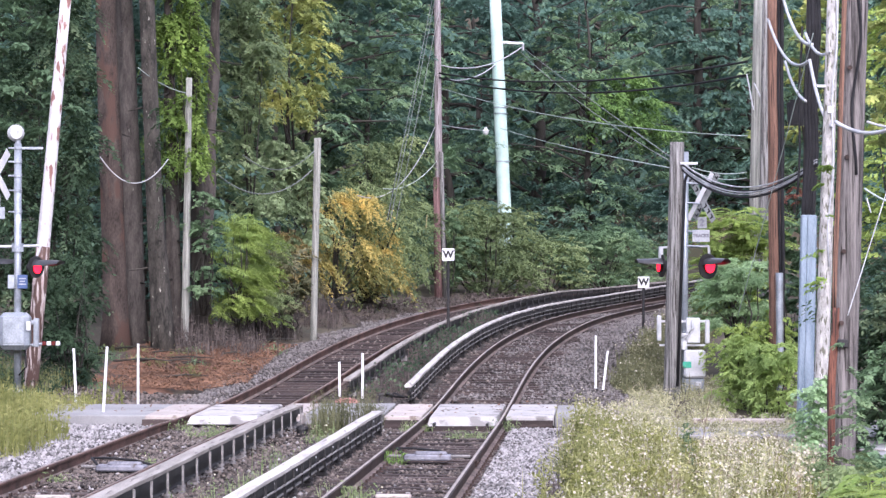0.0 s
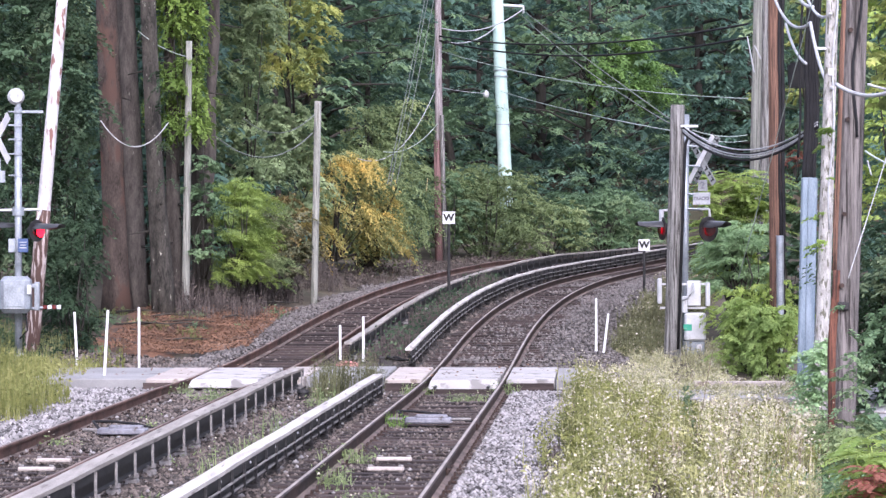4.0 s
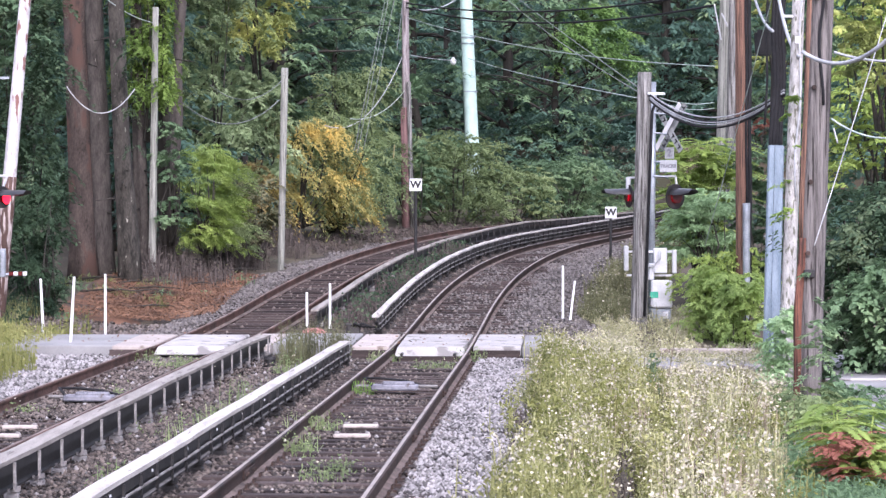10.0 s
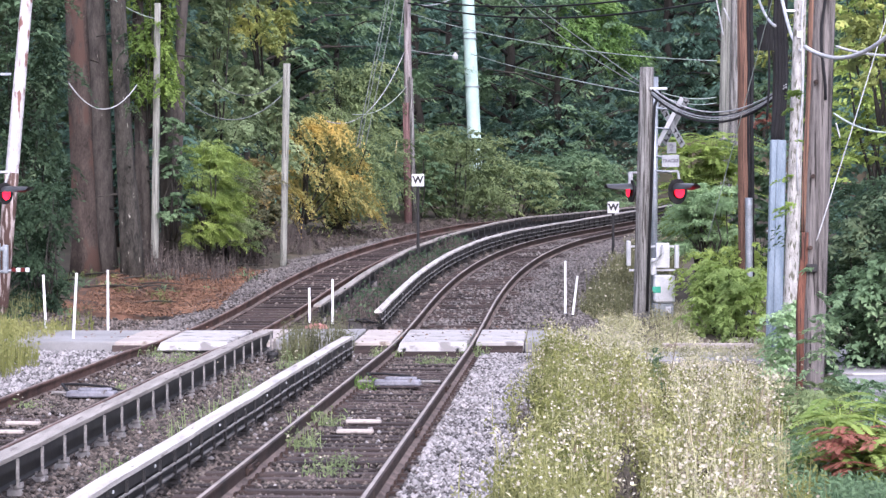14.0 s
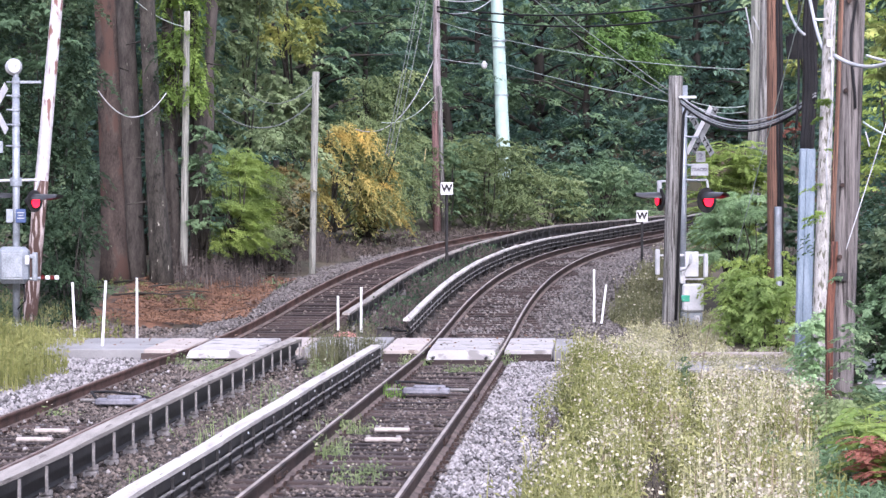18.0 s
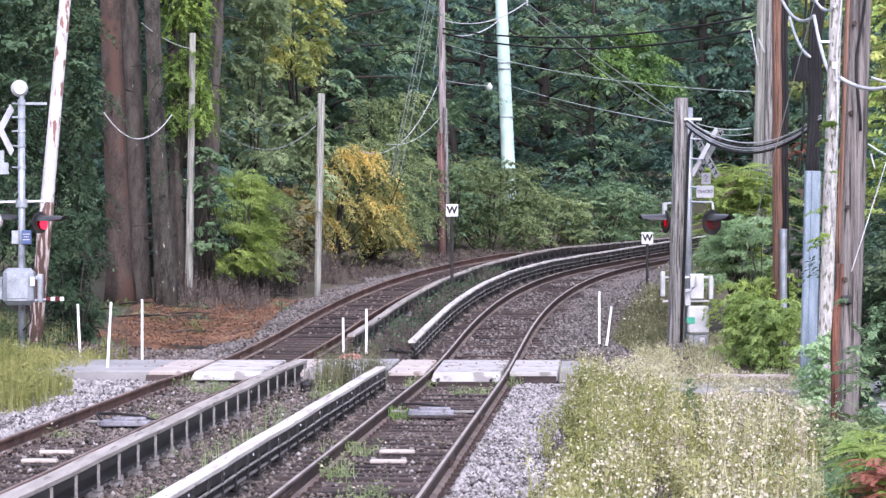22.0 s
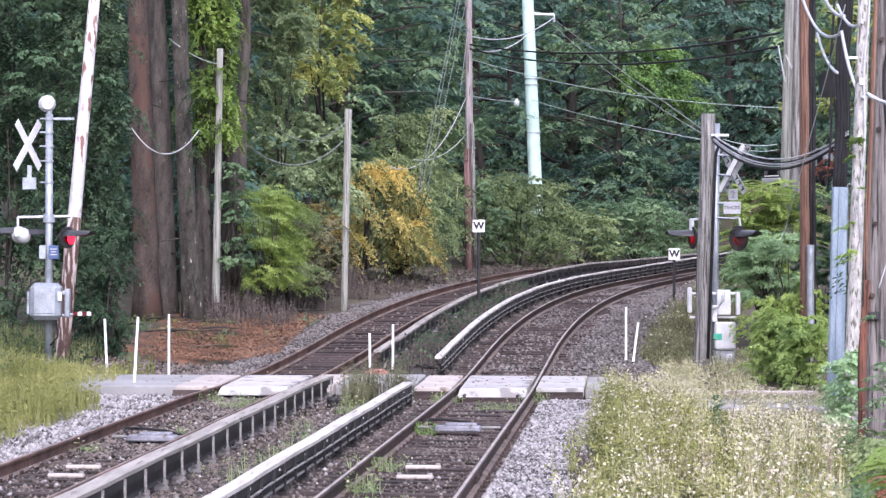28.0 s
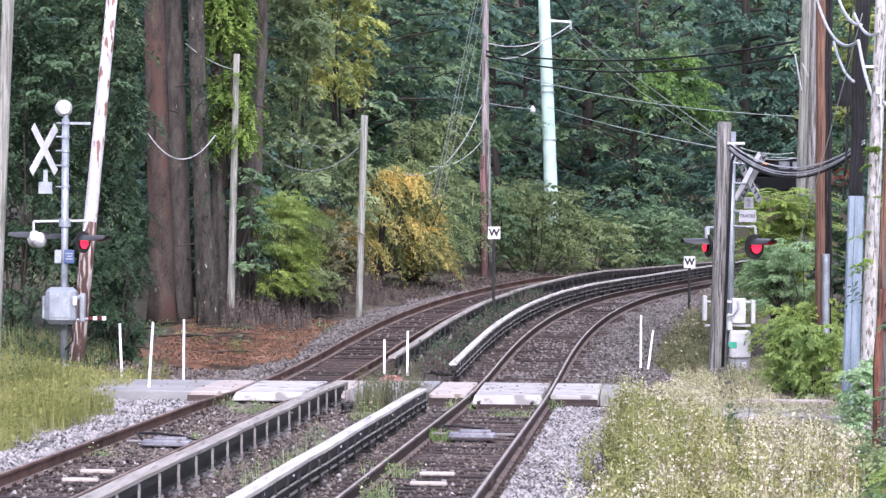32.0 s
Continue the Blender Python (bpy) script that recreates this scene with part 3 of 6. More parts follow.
third_rail("third rail under a grey board before the crossing, left track", 1.475, True, 12.65, 48.2, 1, 0.23, M["board_old"], 0.21, 1.24)
third_rail("third rail under a grey board past the crossing, left track", 1.405, True, 56.0, 118, 1, 0.17, M["board_old"], 0.19, 0.9, "black")
third_rail("third rail under a pale board before the crossing, right track", -1.44, False, 12, 47.3, 1, 0.18, M["board"], 0.21, 0.95, "black", "black_block")
third_rail("third rail under a pale board past the crossing, right track", -1.455, False, 54.3, 118, 1, 0.15, M["board"], 0.25, 0.9, "black", "black_block")


# ---- the level crossing ----
def slab(name, off, wide, s0, s1, top, left, mat, parent, thick=0.2, nose=0.0, label=""):
    """A crossing panel between two places along the line; nose slopes its front edge down."""
    a, th = on_line(s0, off, top, left)
    b, _ = on_line(s1, off, top, left)
    mid = (a + b) / 2
    L = (b - a).length
    bm = box(B(), (wide, L, thick), (0, 0, -thick / 2), bevel=0.02)
    if nose:
        for v in bm.verts:
            if v.co.y < -L / 2 + 0.1 and v.co.z > -0.05:
                v.co.y += 0.2
                v.co.x *= 0.94
    ob = part(name, bm, mat, parent, label)
    tilt = math.degrees(math.asin((b.z - a.z) / L))
    ob.matrix_basis = pose(*mid, tilt, 0, -math.degrees(th))
    return ob


xing = thing("crossing", "level crossing of concrete panels and grey asphalt", "crossing", kind="structure")
F, E_ = 49.4, 52.8
gauge = slab("panel", 0.0, 1.36, F - 0.35, E_, 0.015, False, M["concrete"], xing, 0.19, 0.35, "pale concrete panel between the rails with a sloped nose")
for k in (-0.5, 0.5):
    part("lifting_hole", rod(B(), (k, -2.6, -0.09), (k, -2.3, -0.09), 0.03, sides=8), M["black"], gauge)
slab("panel", 1.27, 0.92, F, E_, 0.015, False, M["concrete"], xing)
slab("panel", -1.17, 0.72, F, E_, 0.015, False, M["concrete_warm"], xing)
slab("panel", 0.0, 1.36, F - 1.2, E_ - 0.9, 0.015, True, M["concrete"], xing, 0.16, 0.35)
slab("panel", -1.17, 0.76, F - 0.8, E_ - 0.9, 0.015, True, M["concrete_warm"], xing)
slab("panel", 1.12, 0.6, F - 0.5, E_ - 0.6, 0.015, True, M["concrete_warm"], xing)
slab("asphalt", -2.4, 1.65, F + 0.1, E_, 0.03, False, M["asphalt"], xing)
slab("asphalt", -2.75, 2.35, F - 0.4, E_ - 0.6, -0.01, True, M["asphalt"], xing, 0.3)
slab("asphalt", 2.1, 0.7, F, E_, 0.0, False, M["asphalt"], xing)
slab("asphalt", 5.0, 5.1, F + 1.0, E_ - 0.4, -0.4, False, M["asphalt"], xing, 0.3)
part("edge_beam", box(B(), (1.9, 0.16, 0.12), (5.62, 53.2, -0.256), (0, 0, -1), 0.02), M["concrete_warm"], xing, "pale edge beam beside the road")
for s, off, left in ((39.9, -0.045, False), (37.4, 0.17, True)):
    o, th = on_line(s, off, -0.1, left)
    ob = part("track_box", box(box(B(), (0.72, 0.3, 0.09), bevel=0.02), (0.5, 0.16, 0.06), (0.05, 0, 0.06), bevel=0.02), M["slate"], tagged(thing("track_device", "low slate-grey metal box between the rails", "box", o, turn=-math.degrees(th)), group="track boxes"))
    part("cross_bar", rod(B(), (-0.65, 0.25, 0), (0.65, 0.25, 0), 0.025, sides=8), M["bracket"], ob.parent)
    tube("lead_cable", [(-0.36, 0.1, 0.02), (-0.5, 0.3, 0.12), (-0.3, 0.62, 0.1), (0.1, 0.66, 0.06), (0.45, 0.5, -0.02), (0.72, 0.45, -0.05)], 0.022, M["cable"], ob.parent, 6, "black lead cable")
for s, off, left in ((33.1, -0.03, False), (31.65, -0.02, False), (33.0, 0.07, True), (31.8, 0.1, True)):
    o, th = on_line(s, off, -0.13, left)
    t = thing("track_magnet", "short pale board on a tie", "board", o, turn=-math.degrees(th), group="pale boards on ties")
    part("board", box(B(), (0.46, 0.11, 0.05), bevel=0.012), M["concrete_warm"], t)
    for k in (-0.19, 0.19):
        part("bolt", rod(B(), (k, 0, 0), (k, 0, 0.05), 0.03, sides=8), M["porcelain"], t)


for off, wide, s, left, up in ((0.0, 1.2, F - 0.33, False, -0.25), (1.27, 0.9, F - 0.03, False, -0.16), (-1.17, 0.72, F - 0.03, False, -0.16), (-1.17, 0.76, F - 0.83, True, -0.16)):
    o, th = on_line(s, off, up, left)
    part("header_timber", box(B(), (wide, 0.05, 0.2), bevel=0.008), M["tie"], xing, "dark timber header under a panel").matrix_basis = pose(*o, 0, 0, -math.degrees(th))


# ---- leaning marker stakes ----
def stake(x, y, h, lean, bend=0.0):
    f = foot(x, y, 0.1)
    t = thing("marker_stake", "thin white plastic marker stake by the crossing", "stake", f, group="white marker stakes")
    part("post", rod(B(), (0, 0, 0), (lean, bend, h + 0.1), 0.03, 0.026, 10), M["stake"], t)
    part("base", rod(B(), (0, 0, 0.05), (0, 0, 0.16), 0.075, 0.05, 10), M["black"], t)


for x, y, top, lean in ((-8.03, 53.8, 1.22, -0.07), (-7.07, 50.7, 1.34, 0.09), (-6.95, 55.3, 1.28, 0.0)):
    stake(x, y, top - foot(x, y)[2], lean)
for a in ((-2.73, 56.9, 0.82, -0.01), (-2.21, 56.4, 1.04, 0.0), (3.03, 60.0, 1.28, 0.0), (3.18, 60.0, 0.96, 0.13)):
    stake(*a)


# ---- whistle signs ----
def writing(text, size, mat, parent, m, depth=0.004):
    cu = bpy.data.curves.new("lettering", "FONT")
    cu.body, cu.size, cu.align_x, cu.align_y, cu.extrude, cu.offset = text, size, "CENTER", "CENTER", depth, size * 0.045
    cu.materials.append(mat)
    ob = new("lettering", cu)
    ob.parent = parent
    ob.matrix_basis = m
    return ob


def whistle(x, y, top, size):
    f = foot(x, y, 0.2)
    t = thing("whistle_sign", "square white sign with a black W on a dark post", "sign", f, group="whistle signs")
    part("post", rod(B(), (0, 0, 0), (0, 0, top - f[2] - size / 2), 0.045, sides=10), M["black"], t)
    plate = part("plate", box(B(), (size, 0.02, size), (0, -0.05, top - f[2]), bevel=0.006), M["white"], t)
    writing("W", size * 0.8, M["letter"], plate, pose(0, -0.063, top - f[2], 90, 0, 0))


whistle(-0.45, 72.5, float(at(0, 332, 72.5).z), 0.345)
whistle(5.53, 80.2, float(at(0, 381, 80.2).z), 0.355)


# ---- leaves, shrubs and trees ----
def unit(v):
    return v / (np.linalg.norm(v, axis=1)[:, None] + 1e-9)


def leaf_arrays(P, N, size, r, long=2.0, fold=0.12, axis=None):
    """A folded two-sided leaf at every place."""
    n = len(P)
    a = unit(np.cross(N, r.normal(size=(n, 3)))) if axis is None else unit(axis - N * (axis * N).sum(1)[:, None])
    b = np.cross(N, a)
    L = (size * 1.12 * r.uniform(0.6, 1.35, n))[:, None]
    W = L / long
    v = np.stack([P - a * L / 2, P + b * W / 2 + N * L * fold, P + a * L / 2, P - b * W / 2 + N * L * fold], 1).reshape(-1, 3)
    k = np.arange(n)[:, None] * 4
    return v, np.concatenate([k + [[0, 1, 2]], k + [[0, 2, 3]]])


def in_blobs(blobs, n, r, shell=0.4, up=0.5):
    """Places in the outer part of ellipsoids, and directions for their leaves."""
    b = np.asarray(blobs, float)
    w = (b[:, 3] * b[:, 4] * b[:, 5]) ** (2 / 3)
    i = r.choice(len(b), n, p=w / w.sum())
    d = unit(r.normal(size=(n, 3)))
    rad = r.uniform(0, 1, n) ** shell * r.uniform(0.85, 1.15, n)
    P = b[i, :3] + d * b[i, 3:6] * rad[:, None]
    N = unit(d * 0.5 + r.normal(size=(n, 3)) * 0.55 + np.array([0, 0, up]))
    return P, N


def in_sprays(blobs, n, r, per=34, droop=0.5, wind=None, reach=0.95, shell=0.5):
    """Leaves in drooping sprays that grow outwards from ellipsoids: places, directions and axes."""
    b = np.asarray(blobs, float)
    w = (b[:, 3] * b[:, 4] * b[:, 5]) ** (2 / 3)
    k = max(1, n // per)
    i = r.choice(len(b), k, p=w / w.sum())
    d = unit(r.normal(size=(k, 3)))
    o = b[i, :3] + d * b[i, 3:6] * (r.uniform(0, 1, k) ** shell * 0.85)[:, None]
    h = d * [1, 1, 0.15] + r.normal(size=(k, 3)) * [0.45, 0.45, 0.1]
    if wind is not None:
        h = h * 0.55 + np.asarray(wind, float)
    h = unit(h)
    L = np.clip(b[i, 3:6].mean(1) * reach, 0.3, 1.5) * r.uniform(0.6, 1.3, k)
    side = unit(np.cross(h, [0, 0, 1.0]))
    q = (np.arange(per)[None] + r.uniform(0, 1, (k, per))) / per
    lat = r.uniform(-1, 1, (k, per)) * (0.34 * (1.05 - 0.75 * q))
    L3 = L[:, None, None]
    P = o[:, None] + h[:, None] * L3 * q[..., None] + side[:, None] * L3 * lat[..., None] + r.normal(size=(k, per, 3)) * 0.05 * L3
    P[..., 2] += L[:, None] * (0.2 * q - droop * q ** 2 - 0.25 * np.abs(lat))
    N = np.array([0, 0, 0.82]) + h[:, None] * (0.28 + 0.4 * droop * q[..., None]) + side[:, None] * lat[..., None] * 0.8 + r.normal(size=(k, per, 3)) * 0.3
    A = h[:, None] * 0.8 + side[:, None] * np.sign(lat)[..., None] * 0.7 - np.array([0, 0, 0.3]) * (0.5 + q[..., None]) + r.normal(size=(k, per, 3)) * 0.25
    return P.reshape(-1, 3), unit(N.reshape(-1, 3)), A.reshape(-1, 3)


def limb_tubes(base, tips, r, thick):
    out = []
    for t in tips:
        b = np.asarray(base, float) + r.normal(size=3) * [0.08, 0.08, 0]
        mid = (b + t) / 2 + r.normal(size=3) * 0.15
        out.append(tube_arrays([b, mid, t], [thick, thick * 0.6, thick * 0.2], 5))
    return join_arrays(out)


def bush(name, label, box6, n, size, mat, seed, blobs=10, group="", long=2.0, up=0.5, flat=1.0, category="shrub", bark="bark_dark", grain=0.32, stems=True, droop=0.5, per=30, wind=None, reach=0.95):
    """A shrub of many leaf clumps on stems, inside the space x0, x1, y0, y1, z0, z1."""
    r = np.random.default_rng(seed)
    x0, x1, y0, y1, z0, z1 = box6
    c = np.stack([r.uniform(x0, x1, blobs), r.uniform(y0, y1, blobs), z0 + (z1 - z0) * r.uniform(0.1, 0.95, blobs)], 1)
    mx, my = (x0 + x1) / 2, (y0 + y1) / 2
    pinch = 1 - 0.45 * ((c[:, 2] - z0) / (z1 - z0)) ** 2
    c[:, 0] = mx + (c[:, 0] - mx) * pinch
    c[:, 1] = my + (c[:, 1] - my) * pinch
    ext = min(x1 - x0, z1 - z0)
    rad = ext * grain * r.uniform(0.6, 1.2, (blobs, 1)) * np.array([[1, 1, 0.75 * flat]])
    t = thing(name, label, category, (mx, my, z0), group)
    rel = np.array([mx, my, z0])
    P, N, A = in_sprays(np.concatenate([c - rel, rad], 1), n, r, per, droop, wind, reach)
    link("foliage", mesh_from("foliage", *leaf_arrays(P, N, size, r, long, axis=A)), mat, t)
    if stems:
        link("stem", mesh_from("stem", *limb_tubes((0, 0, -0.3), (c - rel)[: 5 if category == "tree" else min(blobs, 12)], r, 0.02 + 0.01 * ext)), M[bark], t)
    return t


def tree(label, mat, H, spread, n, size, seed, first=0.25, bark="bark_dark", trunk_r=None, droop=0.0, layers=False):
    """A tree: tapered trunk, limbs, and a crown of leaf clumps at the ends of the limbs."""
    r = np.random.default_rng(seed)
    t = thing("tree", label, "tree")
    R = trunk_r or H * 0.014
    zs = np.linspace(-0.5, H * 0.97, 9)
    bend = np.cumsum(r.normal(size=(9, 2)) * 0.012 * H, axis=0)
    bend[0:2] = 0
    pts = np.column_stack([bend, zs])
    pieces = [tube_arrays(pts, R * np.linspace(1.25, 0.12, 9), 10)]
    blobs = []
    m = int(26 + H * 1.2)
    for k in range(m):
        f = first + (1 - first) * (k + r.uniform(0, 0.8)) / m
        o = np.array([np.interp(f * H, zs, pts[:, j]) for j in (0, 1)] + [f * H])
        az = k * 2.4 + r.uniform(-0.4, 0.4)
        reach = spread * (math.sin(math.pi * min(1, 0.18 + 0.8 * (f - first) / (1 - first))) ** 0.7 if not layers else 1.05 - 0.95 * (f - first) / (1 - first)) * r.uniform(0.65, 1.15)
        rise = r.uniform(0.1, 0.5) * reach * (0.15 if layers else 1) - droop * reach
        tip = o + np.array([math.cos(az) * reach, math.sin(az) * reach, rise])
        pieces.append(tube_arrays([o, (o + tip) / 2 + [0, 0, 0.08 * reach], tip], [R * 0.4 * (1.2 - f), R * 0.22 * (1.2 - f), 0.012], 5))
        br = reach * 0.27 + 0.2
        for q in (1.0, 0.78, 0.52):
            c = o * (1 - q) + tip * q + r.normal(size=3) * reach * np.array([0.16, 0.16, 0.07])
            blobs.append([*c, br * r.uniform(0.6, 1.15), br * r.uniform(0.6, 1.15), br * r.uniform(0.25, 0.4)])
    link("trunk", mesh_from("trunk", *join_arrays(pieces)), M[bark], t)
    P, N, A = in_sprays(blobs, n, r, 36, 0.55, reach=1.25)
    link("crown", mesh_from("crown", *leaf_arrays(P, N, size, r, axis=A)), mat, t)
    return t


# the wood behind the line: a few kinds of trees, repeated at other turns and sizes
KINDS = [
    tree("tall dark green broadleaf tree in the wood", LEAF["wood"], 17, 4.2, 10000, 0.225, 11, 0.1),
    tree("dark green tree deep in the wood", LEAF["deep"], 19, 4.5, 10000, 0.24, 12, 0.08),
    tree("mid-green broadleaf tree with an uneven crown", LEAF["wood"], 14, 3.8, 9500, 0.21, 13, 0.06),
    tree("dark evergreen with flat layered boughs", LEAF["deep"], 18, 4.2, 10000, 0.225, 14, 0.06, layers=True, droop=0.12),
    tree("lighter green tree at the wood's edge", LEAF["wood"], 11, 3.2, 9000, 0.18, 15, 0.06),
]
WINDOW = (0.090, 0.128)  # slopes between which the hill road shows through the wood
spots = []
r = np.random.default_rng(21)
for k in range(4000):
    y = r.uniform(84, 178)
    x = r.uniform(-0.235, 0.235) * y
    i, u = along([x], [y])
    u = float(u[0])
    need = 3.4 if y < 125 else 4.6
    if u > -9.5 and not (u > 8.5 and y > 84 and x / y > 0.12):
        continue
    if not -0.185 < x / y < 0.205:
        continue
    if WINDOW[0] - 0.03 < x / y < WINDOW[1] + 0.02 and y < 150:
        continue
    if y < 100 and -0.17 < x / y < -0.02 and u > -14:
        continue
    if (-0.06 < x / y < 0.03 and y < 108) or (-0.03 < x / y < 0.075 and y < 128):
        continue
    if any(math.hypot(x - a, y - b) < need for a, b in spots):
        continue
    spots.append((x, y))
far = [(14.5, 156), (19, 160), (24, 157), (29, 163), (11, 165), (34, 158), (21, 168), (26.5, 150.5), (31, 152), (16.5, 149.5)]
spots = far + sorted(spots, key=lambda p: abs(float(along([p[0]], [p[1]])[1][0])) + (8 if p[1] > 150 else 0))[:50]
spots = [p for p in spots if not (p[1] < 110 and 0.035 < p[0] / p[1] < 0.165)]
TREES = len(spots)
for k, (x, y) in enumerate(spots):
    kind = KINDS[(4 if (r.uniform() < 0.2) else int(r.choice([0, 1, 2, 3], p=[0.35, 0.3, 0.2, 0.15])))]
    f = foot(x, y, 0.1)
    s = r.uniform(0.85, 1.25)
    m = pose(*f, 0, 0, r.uniform(0, 360)) @ Matrix.Diagonal((s, s, s * r.uniform(0.9, 1.15), 1))
    if k < len(KINDS):
        KINDS[k].matrix_basis = m
    else:
        copy_thing(kind, m)

# the far wood that closes the view
r = np.random.default_rng(77)
n = 36000
fb = [[x, 184 + r.uniform(-6, 6), z, 5, 4, 3] for x in np.arange(-50, 55, 5.0) for z in np.arange(2, 34, 4.0)]
fp, fn = in_blobs(fb, n, r)
tagged(link("distant_woods", mesh_from("distant_woods", *leaf_arrays(fp, fn, 1.35, r)), LEAF["deep"]), "dark green woods on the far hillside", "woods", kind="stuff")

# the understorey that closes the wood between its trunks
under = [bush("shrub", "dark green undergrowth shrub in the wood", (-2.2, 2.2, -1.5, 1.5, 0, 3.6), 5500, 0.22, LEAF["wood"], 31, 14),
         bush("shrub", "dense mid-green shrub on the bank", (-2.4, 2.4, -1.5, 1.5, 0, 2.8), 5500, 0.19, LEAF["wood"], 32, 14),
         bush("shrub", "dark leafy shrub with drooping sprays", (-2.0, 2.0, -1.5, 1.5, 0, 4.6), 6500, 0.22, LEAF["deep"], 33, 16, flat=0.6)]
r = np.random.default_rng(22)
made = 0
for k in range(5000):
    y = r.uniform(86, 165)
    x = r.uniform(-0.2, 0.22) * y
    u = float(along([x], [y])[1][0])
    if u > -6.2 - (1.2 if y < 100 else 0) and not (u > 6.0 and y > 90):
        continue
    if WINDOW[0] - 0.012 < x / y < WINDOW[1] + 0.02 and (y < 142):
        continue
    if (0.004 < x / y < 0.03 and y < 120 and u < -8) or (-0.024 < x / y < 0.004 and y < 102):
        continue
    if u < -16 and r.uniform() < 0.7:
        continue
    if y < 97 and x / y < -0.06:
        continue
    if any(math.hypot(x - a, y - b) < 2.1 for a, b in spots[TREES:]):
        continue
    spots.append((x, y))
    f = foot(x, y, 0.15)
    s = r.uniform(0.6, 1.15) * (0.75 if u > -10 else 1)
    m = pose(*f, 0, 0, r.uniform(0, 360)) @ Matrix.Diagonal((s, s, s, 1))
    if made < 3:
        under[made].matrix_basis = m
    else:
        copy_thing(under[int(r.integers(3))], m)
    made += 1
    if made > 44:
        break


def span(x0, x1, top, low, d, deep=1.6):
    """The space between two slopes, d metres ahead."""
    a, b = at(x0, top, d), at(x1, low, d)
    return (a.x, b.x, d - deep, d + deep, b.z, a.z)


# the wood's edge on the left, in front of the taller trees
bush("ivy_thicket", "tall wall of dark glossy ivy leaves", span(-170, -20, -220, 600, 64, 2), 22000, 0.12, LEAF["ivy"], 41, 80, category="thicket", grain=0.4, droop=1.3)
bush("ivy_thicket", "tall thicket of dark ivy between the trunks", span(10, 118, -260, 560, 65, 1.6), 22000, 0.115, LEAF["ivy"], 42, 90, category="thicket", grain=0.42, droop=1.3)
bush("ivy_thicket", "small-leaved ivy at the foot of the pines", span(52, 135, 325, 590, 60, 1.0), 11000, 0.075, LEAF["ivy"], 43, 60, category="thicket", grain=0.2, droop=0.9)
bush("ivy_thicket", "dark ivy wall behind the pine trunks", span(90, 360, -200, 470, 78, 1.5), 14000, 0.2, LEAF["deep"], 44, 60, category="thicket", grain=0.35)
bush("hanging_vine", "bright green vine hanging over a thin pole", span(240, 325, -260, 235, 70.5, 0.7), 20000, 0.095, LEAF["lime"], 45, 120, category="vine", grain=0.3, droop=1.4)
bush("hanging_vine", "a few dark leaves hanging over a trunk", span(232, 262, 60, 300, 67.6, 0.3), 450, 0.08, LEAF["ivy"], 73, 14, category="vine", grain=0.4, droop=1.4, stems=False)
bush("hanging_vine", "green vine on the trunk above the litter", span(300, 345, 215, 420, 70.5, 0.7), 4000, 0.085, LEAF["wood"], 46, 14, category="vine", grain=0.4)
FEATHER = bush("feathery_shrub", "bright green feathery shrub at the wood's edge", span(330, 432, 268, 470, 72, 1.0), 26000, 0.085, LEAF["sap"], 47, 44, long=6.5, grain=0.26, droop=0.6, per=80, wind=(0.6, -0.2, 0.06), reach=1.4)
bush("feathery_shrub", "pale green tips of the feathery shrub", span(338, 425, 258, 400, 71.4, 0.8), 7000, 0.085, LEAF["light"], 83, 30, long=6.5, grain=0.26, droop=0.6, per=80, wind=(0.6, -0.2, 0.06), reach=1.4)
bush("feathery_shrub", "yellow-green feathery sprays at the wood's edge", span(385, 465, 300, 480, 73.5, 0.7), 11000, 0.09, LEAF["olive"], 58, 34, long=5, grain=0.26, droop=0.7, per=60, wind=(0.6, -0.3, 0.1), reach=1.5)
bush("hanging_branch", "light green leaves hanging from above the thicket", span(-60, 70, -260, 160, 62, 0.8), 3800, 0.15, LEAF["wood"], 59, 60, category="branch", grain=0.16, flat=0.5, stems=False)
bush("shrub", "olive and brown shrub above the dead stalks", span(420, 520, 310, 450, 76, 1.2), 8000, 0.085, LEAF["drab"], 48, 40, grain=0.22)
bush("yellowing_tree", "tall tree with yellow-green autumn leaves", span(412, 540, -260, 130, 83, 2.0), 18000, 0.12, LEAF["turning"], 49, 150, category="tree", flat=0.55, grain=0.15, droop=0.9, reach=1.5)
bush("yellowing_tree", "soft green tree with drooping branches behind the vine", span(338, 458, -200, 310, 79.5, 1.2), 20000, 0.125, LEAF["soft"], 50, 140, category="tree", flat=0.6, grain=0.2, droop=0.9, reach=1.4)
bush("shrub", "dull green branches under the yellowing tree", span(415, 530, 115, 330, 84.5, 1.0), 13000, 0.13, LEAF["soft"], 74, 80, category="tree", flat=0.5, grain=0.18, droop=0.8, reach=1.4)
bush("yellow_shrub", "golden yellow autumn shrub on the bank", span(462, 645, 200, 392, 87.2, 1.6), 12500, 0.11, LEAF["yellow"], 51, 60, flat=0.45, grain=0.15, droop=1.0, per=50, wind=(0.7, -0.2, -0.25), reach=2.0, long=2.6)
bush("yellow_shrub", "yellow sprays trailing down the bank", span(585, 668, 262, 395, 88.8, 1.0), 5500, 0.095, LEAF["yellow"], 79, 40, flat=0.5, grain=0.2, droop=1.0, per=44, wind=(0.8, -0.2, -0.35), reach=2.2, long=2.6)
bush("yellow_shrub", "rusty orange leaves beside the thin pole", span(425, 512, 285, 405, 82, 0.8), 5500, 0.09, LEAF["rusty"], 80, 40, flat=0.6, grain=0.2, droop=0.9, per=40, reach=1.6, long=2.4)
